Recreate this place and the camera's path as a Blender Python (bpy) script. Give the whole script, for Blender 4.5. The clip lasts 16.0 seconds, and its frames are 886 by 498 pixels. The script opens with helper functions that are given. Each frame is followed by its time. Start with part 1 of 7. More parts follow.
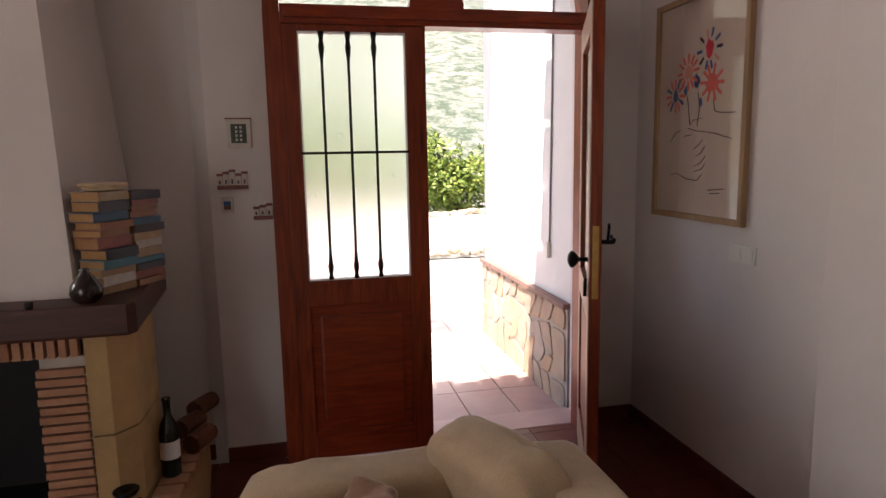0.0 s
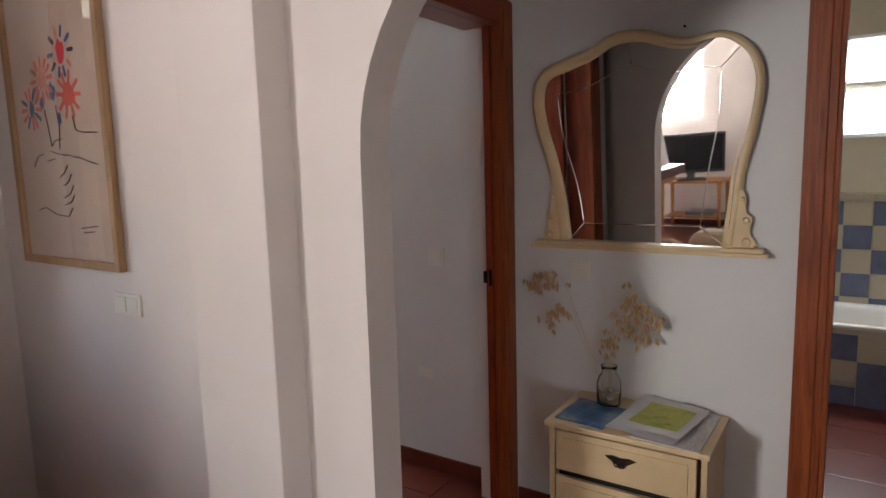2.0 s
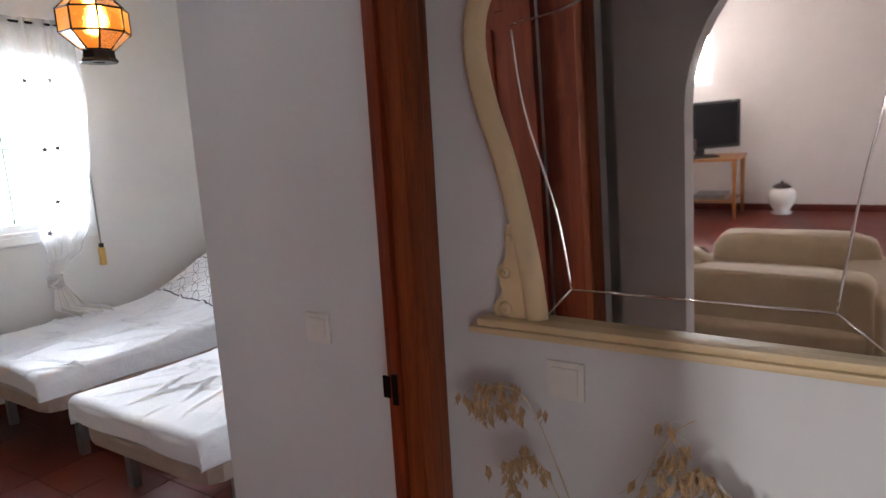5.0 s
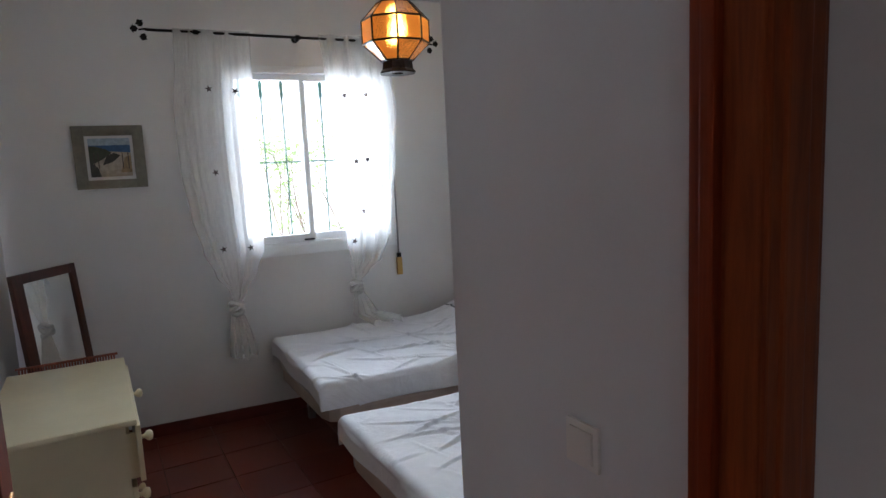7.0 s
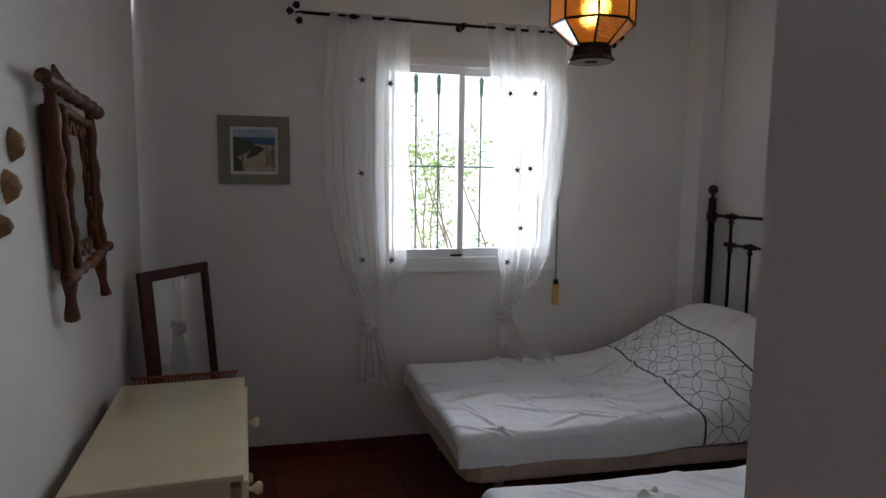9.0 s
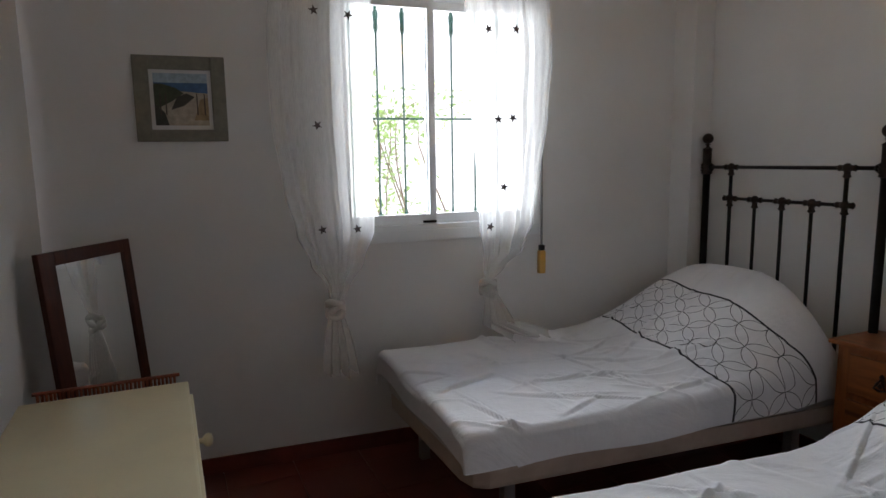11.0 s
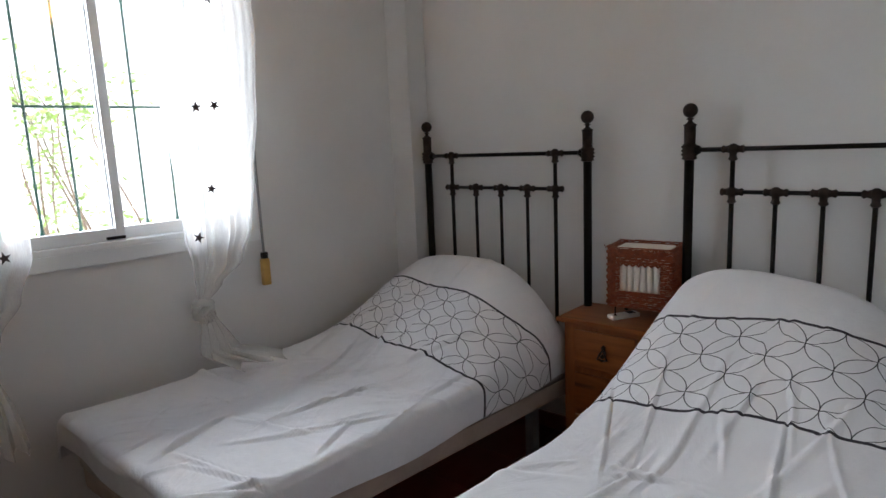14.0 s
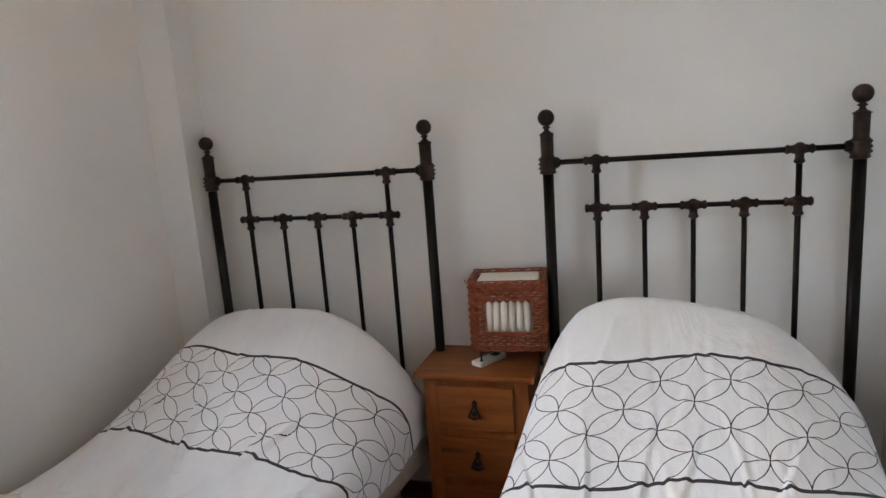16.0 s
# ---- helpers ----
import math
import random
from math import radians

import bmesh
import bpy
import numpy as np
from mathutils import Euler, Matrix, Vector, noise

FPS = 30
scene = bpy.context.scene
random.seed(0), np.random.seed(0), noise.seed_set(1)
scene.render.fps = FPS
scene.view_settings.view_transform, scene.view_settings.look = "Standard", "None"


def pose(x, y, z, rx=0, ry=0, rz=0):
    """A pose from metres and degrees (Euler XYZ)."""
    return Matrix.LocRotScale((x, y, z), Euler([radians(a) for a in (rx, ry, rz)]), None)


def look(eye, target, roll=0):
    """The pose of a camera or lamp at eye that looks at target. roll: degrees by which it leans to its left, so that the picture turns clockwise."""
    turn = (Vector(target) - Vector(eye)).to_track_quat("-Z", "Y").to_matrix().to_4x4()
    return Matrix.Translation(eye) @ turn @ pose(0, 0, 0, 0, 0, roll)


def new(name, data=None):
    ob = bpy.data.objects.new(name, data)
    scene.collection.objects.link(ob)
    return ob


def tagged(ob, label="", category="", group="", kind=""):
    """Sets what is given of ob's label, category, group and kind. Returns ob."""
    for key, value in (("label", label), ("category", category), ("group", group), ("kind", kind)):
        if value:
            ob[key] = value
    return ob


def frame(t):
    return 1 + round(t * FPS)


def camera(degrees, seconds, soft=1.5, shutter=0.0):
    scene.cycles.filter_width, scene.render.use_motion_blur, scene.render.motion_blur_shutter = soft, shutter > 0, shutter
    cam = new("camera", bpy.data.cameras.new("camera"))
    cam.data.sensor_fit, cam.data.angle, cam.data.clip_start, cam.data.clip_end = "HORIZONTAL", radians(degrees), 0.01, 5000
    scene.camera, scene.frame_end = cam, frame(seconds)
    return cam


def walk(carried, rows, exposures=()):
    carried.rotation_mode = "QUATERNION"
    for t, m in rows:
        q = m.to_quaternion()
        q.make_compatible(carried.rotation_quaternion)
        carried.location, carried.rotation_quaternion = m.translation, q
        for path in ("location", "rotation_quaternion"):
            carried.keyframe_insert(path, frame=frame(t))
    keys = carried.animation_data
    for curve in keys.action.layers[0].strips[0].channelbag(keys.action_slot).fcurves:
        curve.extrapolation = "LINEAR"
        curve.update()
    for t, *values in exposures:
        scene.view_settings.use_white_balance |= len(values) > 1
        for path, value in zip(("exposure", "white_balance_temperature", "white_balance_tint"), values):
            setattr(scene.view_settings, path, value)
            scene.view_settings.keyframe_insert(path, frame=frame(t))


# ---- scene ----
cam = camera(70.7, 16.0)
PATH = [
    (0, (0.468, -0.177, 1.494), (0.883, 1.758, 1.205), -1.1),
    (0.5, (0.589, -0.104, 1.508), (1.457, 1.684, 1.286), -2.7),
    (1, (0.688, -0.034, 1.508), (2.016, 1.436, 1.232), -4.9),
    (1.5, (0.87, -0.019, 1.534), (2.442, 1.183, 1.243), -4.8),
    (2, (1.07, -0.004, 1.514), (2.72, 1.095, 1.25), -1.6),
    (2.5, (1.298, 0.035, 1.498), (3.045, 0.971, 1.231), -2.7),
    (3, (1.52, 0.139, 1.532), (3.354, 0.907, 1.319), -4.0),
    (5.5, (2.430, 0.524, 1.579), (3.931, 1.798, 1.225), -4.0),
    (6, (2.565, 0.596, 1.597), (3.838, 2.108, 1.295), -4.9),
    (6.5, (2.775, 0.665, 1.606), (3.839, 2.332, 1.307), -2.5),
    (7, (2.767, 0.826, 1.604), (3.731, 2.558, 1.340), -2.8),
    (7.5, (2.792, 0.993, 1.603), (3.706, 2.757, 1.378), -2.1),
    (8, (2.824, 1.140, 1.605), (3.626, 2.959, 1.387), -0.1),
    (8.5, (2.857, 1.284, 1.607), (3.446, 3.183, 1.393), 0.8),
    (11, (2.801, 1.996, 1.473), (3.6, 3.807, 1.187), -0.9),
    (11.5, (2.822, 2.029, 1.455), (3.759, 3.766, 1.133), -0.6),
    (12, (2.834, 2.058, 1.437), (3.959, 3.687, 1.154), -1.6),
    (12.5, (2.865, 2.095, 1.422), (4.119, 3.636, 1.192), -1.4),
    (13, (2.936, 2.136, 1.436), (4.232, 3.638, 1.188), -2.4),
    (13.5, (2.959, 2.214, 1.453), (4.354, 3.628, 1.222), -1.2),
    (14, (2.981, 2.321, 1.481), (4.481, 3.6, 1.142), -2.5),
    (14.5, (3.047, 2.412, 1.497), (4.621, 3.609, 1.202), -1.9),
    (15, (3.158, 2.591, 1.503), (4.821, 3.661, 1.203), -4.8),
    (15.5, (3.29, 2.728, 1.509), (5.02, 3.654, 1.123), -5.0),
    (16, (3.34, 2.896, 1.534), (5.213, 3.494, 1.17), -4.2),
]
EXPO = [(0.0, 1.7, 6450, 14), (0.5, 1.65, 6550, 14), (1.0, 1.3, 6600, 14), (1.5, 1.65, 6650, 14), (2.0, 2.65, 6150, 10), (2.5, 2.95, 6150, 10), (3.0, 3.1, 6150, 11), (5.5, 2.7, 5750, 12), (6.5, 2.25, 5550, 9), (7.0, 1.85, 5600, 9), (8.0, 1.3, 5750, 9), (8.5, 1.05, 5850, 10), (11.0, 1.3, 6050, 11), (12.5, 1.1, 6050, 11), (13.5, 1.25, 6000, 11), (14.0, 1.75, 6000, 11), (14.5, 2.75, 6100, 11), (15.0, 2.4, 6150, 11), (15.5, 2.0, 6200, 11), (16.0, 2.5, 6200, 11)]
walk(cam, [(t, look(eye, target, roll)) for t, eye, target, roll in PATH], EXPO)

# ---- light ----
SUN_EL, SUN_AZ = radians(68), radians(250)
world = bpy.data.worlds.new("world")
scene.world = world
world.use_nodes = True
wn = world.node_tree
sky = wn.nodes.new("ShaderNodeTexSky")
sky.sky_type = "NISHITA"
sky.sun_disc = False
sky.sun_elevation, sky.sun_rotation = SUN_EL, SUN_AZ
wn.links.new(sky.outputs[0], wn.nodes["Background"].inputs[0])
wn.nodes["Background"].inputs[1].default_value = 0.09
sun = new("sun", bpy.data.lights.new("sun", "SUN"))
sun.data.energy, sun.data.angle, sun.data.color = 5.0, radians(0.6), (1, 0.95, 0.87)
sun_dir = Vector((math.sin(SUN_AZ) * math.cos(SUN_EL), math.cos(SUN_AZ) * math.cos(SUN_EL), math.sin(SUN_EL)))
sun.matrix_world = look(sun_dir * 30, (0, 0, 0))


def area_lamp(name, eye, target, w, h, watts, color=(1, 1, 1)):
    la = bpy.data.lights.new(name, "AREA")
    la.shape, la.size, la.size_y, la.energy, la.color = "RECTANGLE", w, h, watts, color
    ob = new(name, la)
    ob.matrix_world = look(eye, target)
    return ob


area_lamp("daylight_bedroom", (4.40, 7.3, 2.1), (4.1, 4.6, 1.45), 3.4, 2.6, 225, (0.94, 0.96, 0.965))
area_lamp("daylight_living", (-4.0, 2.56, 2.0), (1.5, 0.8, 0.9), 0.9, 1.1, 58, (1.0, 0.92, 0.85))
# fill lamp added to brighten the far living room, behind an assumed opening
area_lamp("fill_unseen_south_opening", (-2.5, -3.65, 1.2), (-3.0, 1.2, 1.0), 1.6, 2.0, 10, (1.0, 0.9, 0.84))
area_lamp("daylight_bathroom", (6.2, -0.05, 1.95), (4.5, -0.3, 0.8), 0.34, 0.6, 8, (1, 1, 1))

# ---- materials ----


class Mat:
    """A node material with a few shorthands."""

    def __init__(self, name, rough=0.6, metal=0.0, spec=None):
        self.m = bpy.data.materials.new(name)
        self.m.use_nodes = True
        self.t = self.m.node_tree
        self.b = self.t.nodes["Principled BSDF"]
        self.b.inputs["Roughness"].default_value = rough
        self.b.inputs["Metallic"].default_value = metal
        if spec is not None:
            self.b.inputs["Specular IOR Level"].default_value = spec
        self.co = None

    def node(self, kind, **vals):
        n = self.t.nodes.new(kind)
        for k, v in vals.items():
            if k in n.inputs:
                n.inputs[k].default_value = v
        return n

    def coords(self, scale=(1, 1, 1), rot=(0, 0, 0)):
        tc = self.node("ShaderNodeNewGeometry")
        mp = self.node("ShaderNodeMapping")
        mp.inputs["Scale"].default_value = scale
        mp.inputs["Rotation"].default_value = rot
        self.t.links.new(tc.outputs["Position"], mp.inputs[0])
        return mp.outputs[0]

    def noise(self, scale, detail=4, rough=0.6, co=None, dist=0.0):
        n = self.node("ShaderNodeTexNoise", Scale=scale, Detail=detail, Roughness=rough, Distortion=dist)
        if co is None:
            co = self.coords()
        self.t.links.new(co, n.inputs["Vector"])
        return n.outputs["Fac"]

    def ramp(self, fac, stops):
        n = self.node("ShaderNodeValToRGB")
        cr = n.color_ramp
        while len(cr.elements) < len(stops):
            cr.elements.new(0.5)
        for e, (p, c) in zip(cr.elements, stops):
            e.position, e.color = p, (*c, 1)
        self.t.links.new(fac, n.inputs[0])
        return n.outputs[0]

    def mix(self, fac, a, b, mode="MIX"):
        n = self.node("ShaderNodeMix")
        n.data_type, n.blend_type = "RGBA", mode
        for s, v in ((0, fac), (6, a), (7, b)):
            if isinstance(v, (int, float)):
                n.inputs[s].default_value = v
            elif isinstance(v, tuple):
                n.inputs[s].default_value = (*v, 1)
            else:
                self.t.links.new(v, n.inputs[s])
        return n.outputs[2]

    def color(self, v):
        if isinstance(v, tuple):
            self.b.inputs["Base Color"].default_value = (*v, 1)
        else:
            self.t.links.new(v, self.b.inputs["Base Color"])
        return self

    def bump(self, fac, strength=0.2, dist=0.01, old=None):
        n = self.node("ShaderNodeBump", Strength=strength, Distance=dist)
        self.t.links.new(fac, n.inputs["Height"])
        if old is not None:
            self.t.links.new(old, n.inputs["Normal"])
        self.t.links.new(n.outputs[0], self.b.inputs["Normal"])
        return n.outputs[0]

    def rand(self):
        return self.node("ShaderNodeObjectInfo").outputs["Random"]

    def rough_map(self, fac, lo, hi):
        n = self.node("ShaderNodeMapRange")
        n.inputs["To Min"].default_value, n.inputs["To Max"].default_value = lo, hi
        self.t.links.new(fac, n.inputs["Value"])
        self.t.links.new(n.outputs[0], self.b.inputs["Roughness"])


def plaster(name, c, rough=0.85):
    m = Mat(name, rough)
    d = tuple(v * 0.9 for v in c)
    m.color(m.ramp(m.noise(1.3, 5, 0.6), [(0.3, d), (0.7, c)]))
    b1 = m.bump(m.noise(9, 4, 0.55), 0.25, 0.012)
    m.bump(m.noise(130, 3, 0.6), 0.12, 0.002, b1)
    return m.m


def timber(name, dark, light, along="z", rough=0.35, scale=1.0, coat=0.0):
    m = Mat(name, rough, 0.0, 0.3)
    s = {"x": (1.2, 14, 14), "y": (14, 1.2, 14), "z": (14, 14, 1.2)}[along]
    co = m.coords(tuple(v * scale for v in s))
    grain = m.noise(2.2, 8, 0.65, co, 1.2)
    big = m.noise(1.6, 3, 0.5)
    base = m.ramp(grain, [(0.28, dark), (0.5, tuple((a + b) / 2 for a, b in zip(dark, light))), (0.72, light)])
    base = m.mix(m.ramp(big, [(0.35, (0, 0, 0)), (0.7, (0.35, 0.35, 0.35))]), base, dark)
    v = m.node("ShaderNodeTexVoronoi", Scale=1.5)
    co2 = m.coords({"x": (0.8, 6, 6), "y": (6, 0.8, 6), "z": (6, 6, 0.8)}[along])
    m.t.links.new(co2, v.inputs["Vector"])
    knots = m.ramp(v.outputs["Distance"], [(0.05, (0.75, 0.75, 0.75)), (0.14, (0, 0, 0))])
    base = m.mix(knots, base, tuple(a * 0.35 for a in dark))
    m.color(base)
    m.bump(grain, 0.12, 0.002)
    m.b.inputs["Coat Weight"].default_value = coat
    m.b.inputs["Coat Roughness"].default_value = 0.15
    return m.m


def painted(name, c, rough=0.5, metal=0.0, var=0.12, scale=12, bump=0.08, bdist=0.002):
    m = Mat(name, rough, metal)
    m.color(m.ramp(m.noise(scale, 5, 0.6), [(0.3, tuple(v * (1 - var) for v in c)), (0.7, tuple(min(1, v * (1 + var)) for v in c))]))
    m.bump(m.noise(scale * 6, 4, 0.6), bump, bdist)
    return m.m


def fabric(name, c, weave=500, var=0.1, bump=0.3, rough=0.95):
    m = Mat(name, rough)
    n = m.noise(5, 5, 0.65)
    fine = m.noise(weave, 2, 0.5)
    m.color(m.mix(0.5, m.ramp(n, [(0.3, tuple(v * (1 - var) for v in c)), (0.7, tuple(min(1, v * (1 + var)) for v in c))]), m.ramp(fine, [(0.35, tuple(v * (1 - var * 1.5) for v in c)), (0.65, c)])))
    m.bump(fine, bump, 0.001)
    m.b.inputs["Sheen Weight"].default_value = 0.2
    return m.m


WHITE = plaster("living_plaster", (0.74, 0.69, 0.66))
WHITE_B = plaster("bedroom_plaster", (0.74, 0.73, 0.72))
GREY_P = plaster("hall_plaster", (0.70, 0.70, 0.69))
OUT_WHITE = plaster("outside_whitewash", (0.8, 0.79, 0.77))
DOOR_WOOD = timber("red_brown_varnish", (0.11, 0.014, 0.003), (0.33, 0.055, 0.011), "z", 0.42, 1.0, 0.1)
DOOR_WOOD_X = timber("red_brown_varnish_flat", (0.13, 0.015, 0.004), (0.34, 0.05, 0.012), "x", 0.32, 1.0, 0.25)
CASING = timber("casing_varnish", (0.14, 0.026, 0.006), (0.36, 0.088, 0.021), "z", 0.45, 1.3, 0.08)
DARK_BEAM = timber("dark_beam_wood", (0.035, 0.010, 0.006), (0.09, 0.024, 0.012), "x", 0.45)
PINE = timber("honey_pine", (0.16, 0.045, 0.011), (0.32, 0.105, 0.027), "y", 0.38, 0.8, 0.2)
PINE_Z = timber("honey_pine_upright", (0.16, 0.045, 0.011), (0.32, 0.105, 0.027), "z", 0.38, 0.8, 0.2)
CREAM = painted("cream_paint", (0.64, 0.49, 0.28), 0.42, 0, 0.08, 7)
CREAM_PALE = painted("pale_cream_paint", (0.66, 0.58, 0.38), 0.38, 0, 0.05, 5)
IRON = painted("black_iron", (0.009, 0.007, 0.0065), 0.38, 0.75, 0.4, 18, 0.2)
BRONZE = painted("worn_bronze", (0.030, 0.019, 0.015), 0.42, 0.7, 0.5, 25, 0.3)
BRASS = painted("aged_brass", (0.45, 0.27, 0.08), 0.35, 0.9, 0.2, 20)
ALU = painted("white_aluminium", (0.75, 0.76, 0.77), 0.35, 0, 0.03, 4, 0.02)
PLASTIC = painted("ivory_plastic", (0.72, 0.70, 0.64), 0.35, 0, 0.03, 5, 0.02)
SHEET = fabric("white_cotton", (0.74, 0.73, 0.74), 700, 0.05, 0.15)
SOFA = fabric("beige_chenille", (0.46, 0.34, 0.21), 300, 0.22, 0.6)
BASEM = painted("brown_red_skirting", (0.13, 0.025, 0.015), 0.4, 0, 0.25, 9)
# this black also serves as painted shade inside the hall chest
BLACK = painted("soot_and_shade_black", (0.012, 0.011, 0.010), 0.8, 0, 0.3, 6)
CERAMIC = painted("white_sanitary_ceramic", (0.78, 0.76, 0.72), 0.12, 0, 0.02, 3, 0.0)

m = Mat("terracotta_floor_tile", 0.3)
m.color(m.mix(0.55, m.ramp(m.noise(3.2, 6, 0.7), [(0.25, (0.10, 0.015, 0.008)), (0.8, (0.165, 0.031, 0.016))]), m.ramp(m.rand(), [(0.0, (0.105, 0.016, 0.009)), (1.0, (0.16, 0.029, 0.015))])))
m.rough_map(m.noise(6, 4, 0.6), 0.28, 0.42)
m.bump(m.noise(14, 4, 0.6), 0.08, 0.004)
TILE = m.m
m = Mat("porch_tile", 0.6)
m.color(m.mix(0.5, m.ramp(m.noise(4, 6, 0.7), [(0.3, (0.40, 0.24, 0.20)), (0.7, (0.56, 0.38, 0.33))]), m.ramp(m.rand(), [(0.0, (0.42, 0.26, 0.22)), (1.0, (0.58, 0.40, 0.34))])))
m.bump(m.noise(60, 4, 0.6), 0.15, 0.003)
PORCH_TILE = m.m
GROUT = painted("grey_brown_grout", (0.075, 0.028, 0.02), 0.9, 0, 0.2, 30)
GROUT_W = painted("pale_grout", (0.5, 0.45, 0.38), 0.9, 0, 0.1, 30)

m = Mat("mirror_silver", 0.02, 1.0)
m.color((0.82, 0.84, 0.83))
MIRROR = m.m


def glass(name, tint=(1, 1, 1), rough=0.0, thin=True):
    mm = Mat(name, rough)
    t = mm.t
    tr = mm.node("ShaderNodeBsdfTransparent")
    tr.inputs[0].default_value = (*tint, 1)
    gl = mm.node("ShaderNodeBsdfGlossy", Roughness=rough)
    lw = mm.node("ShaderNodeLayerWeight", Blend=0.5)
    pw = mm.node("ShaderNodeMath")
    pw.operation = "POWER"
    pw.inputs[1].default_value = 4.0
    t.links.new(lw.outputs["Facing"], pw.inputs[0])
    ad = mm.node("ShaderNodeMath")
    ad.operation = "MULTIPLY_ADD"
    ad.inputs[1].default_value, ad.inputs[2].default_value = 0.9, 0.04
    t.links.new(pw.outputs[0], ad.inputs[0])
    mx = mm.node("ShaderNodeMixShader")
    t.links.new(ad.outputs[0], mx.inputs[0])
    t.links.new(tr.outputs[0], mx.inputs[1])
    t.links.new(gl.outputs[0], mx.inputs[2])
    t.links.new(mx.outputs[0], t.nodes["Material Output"].inputs[0])
    return mm.m


CLEAR = glass("clear_glass")
CREAM_TILE = painted("cream_glazed_tile", (0.50, 0.44, 0.33), 0.18, 0, 0.05, 4, 0.02)
BLUE_TILE = painted("blue_glazed_tile", (0.13, 0.15, 0.235), 0.2, 0, 0.15, 9, 0.03)

# ---- mesh helpers ----


def box(bm, x0, x1, y0, y1, z0, z1, bevel=0.0, m=None):
    vs = [bm.verts.new(Vector(p) if m is None else m @ Vector(p)) for p in ((x0, y0, z0), (x1, y0, z0), (x1, y1, z0), (x0, y1, z0), (x0, y0, z1), (x1, y0, z1), (x1, y1, z1), (x0, y1, z1))]
    fs = [bm.faces.new([vs[i] for i in f]) for f in ((3, 2, 1, 0), (4, 5, 6, 7), (0, 1, 5, 4), (1, 2, 6, 5), (2, 3, 7, 6), (3, 0, 4, 7))]
    if bevel:
        es = list({e for f in fs for e in f.edges})
        bmesh.ops.bevel(bm, geom=es, offset=bevel, segments=2, affect="EDGES", profile=0.7)
    return bm


def prism(bm, poly, axis, a, b, bevel=0.0):
    """A plan polygon pushed from a to b along an axis."""
    def at(p, h):
        return {"z": (p[0], p[1], h), "x": (h, p[0], p[1]), "y": (p[0], h, p[1])}[axis]
    lo = [bm.verts.new(at(p, a)) for p in poly]
    hi = [bm.verts.new(at(p, b)) for p in poly]
    n = len(poly)
    fs = [bm.faces.new(lo[::-1]), bm.faces.new(hi)]
    fs += [bm.faces.new((lo[i], lo[(i + 1) % n], hi[(i + 1) % n], hi[i])) for i in range(n)]
    if bevel:
        bmesh.ops.bevel(bm, geom=list({e for f in fs[:2] for e in f.edges}), offset=bevel, segments=2, affect="EDGES", profile=0.7)
    bmesh.ops.recalc_face_normals(bm, faces=bm.faces)
    return bm


def lathe(bm, prof, seg=20, at=(0, 0, 0), m=None):
    """Profile of (radius, height) turned round z."""
    rings = []
    for r, z in prof:
        ring = []
        for i in range(seg):
            a = 2 * math.pi * i / seg
            p = Vector((r * math.cos(a), r * math.sin(a), z))
            p = (m @ p if m is not None else p) + Vector(at)
            ring.append(bm.verts.new(p))
        rings.append(ring)
    for a, b in zip(rings, rings[1:]):
        for i in range(seg):
            bm.faces.new((a[i], a[(i + 1) % seg], b[(i + 1) % seg], b[i]))
    if prof[0][0] > 1e-6:
        bm.faces.new(rings[0][::-1])
    if prof[-1][0] > 1e-6:
        bm.faces.new(rings[-1])
    return bm


def tube(bm, pts, r, seg=10, closed=False):
    """A round bar along points; r may be a list."""
    pts = [Vector(p) for p in pts]
    n = len(pts)
    rings = []
    for i, p in enumerate(pts):
        if closed:
            d = pts[(i + 1) % n] - pts[i - 1]
        else:
            d = pts[min(i + 1, n - 1)] - pts[max(i - 1, 0)]
        d.normalize()
        up = Vector((0, 0, 1)) if abs(d.z) < 0.9 else Vector((1, 0, 0))
        u = d.cross(up).normalized()
        v = d.cross(u)
        rr = r[i] if isinstance(r, (list, tuple)) else r
        rings.append([bm.verts.new(p + (u * math.cos(2 * math.pi * k / seg) + v * math.sin(2 * math.pi * k / seg)) * rr) for k in range(seg)])
    pairs = list(zip(rings, rings[1:])) + ([(rings[-1], rings[0])] if closed else [])
    for a, b in pairs:
        for k in range(seg):
            bm.faces.new((a[k], a[(k + 1) % seg], b[(k + 1) % seg], b[k]))
    if not closed:
        bm.faces.new(rings[0][::-1])
        bm.faces.new(rings[-1])
    return bm


def part(name, bm, mat, parent=None, label="", smooth=False, kind="", mats=None):
    me = bpy.data.meshes.new(name)
    bmesh.ops.recalc_face_normals(bm, faces=bm.faces)
    bm.to_mesh(me)
    bm.free()
    for mm in (mats or [mat]):
        me.materials.append(mm)
    if smooth:
        for p in me.polygons:
            p.use_smooth = True
    ob = new(name, me)
    if parent is not None:
        ob.parent = parent
        ob.matrix_parent_inverse = parent.matrix_world.inverted()
    return tagged(ob, label=label, kind=kind)


def thing(name, at, label, category, group="", kind="", rz=0):
    ob = new(name)
    ob.matrix_world = pose(*at, 0, 0, rz)
    ob.empty_display_size = 0.1
    return tagged(ob, label, category, group, kind)


def structure(name, bm, mat, label="", smooth=False):
    return part(name, bm, mat, None, label, smooth, "structure")


def B():
    return bmesh.new()


# ---- structure ----
ZC = 3.15
ZB = 2.75
# living room shell
b = B()
box(b, -3.6, 6.3, -3.3, 2.94, -0.25, -0.012)
box(b, 2.31, 5.9, 2.94, 5.05, -0.25, -0.012)
floor = structure("floor", b, GROUT, "dark red terracotta tiled floor")

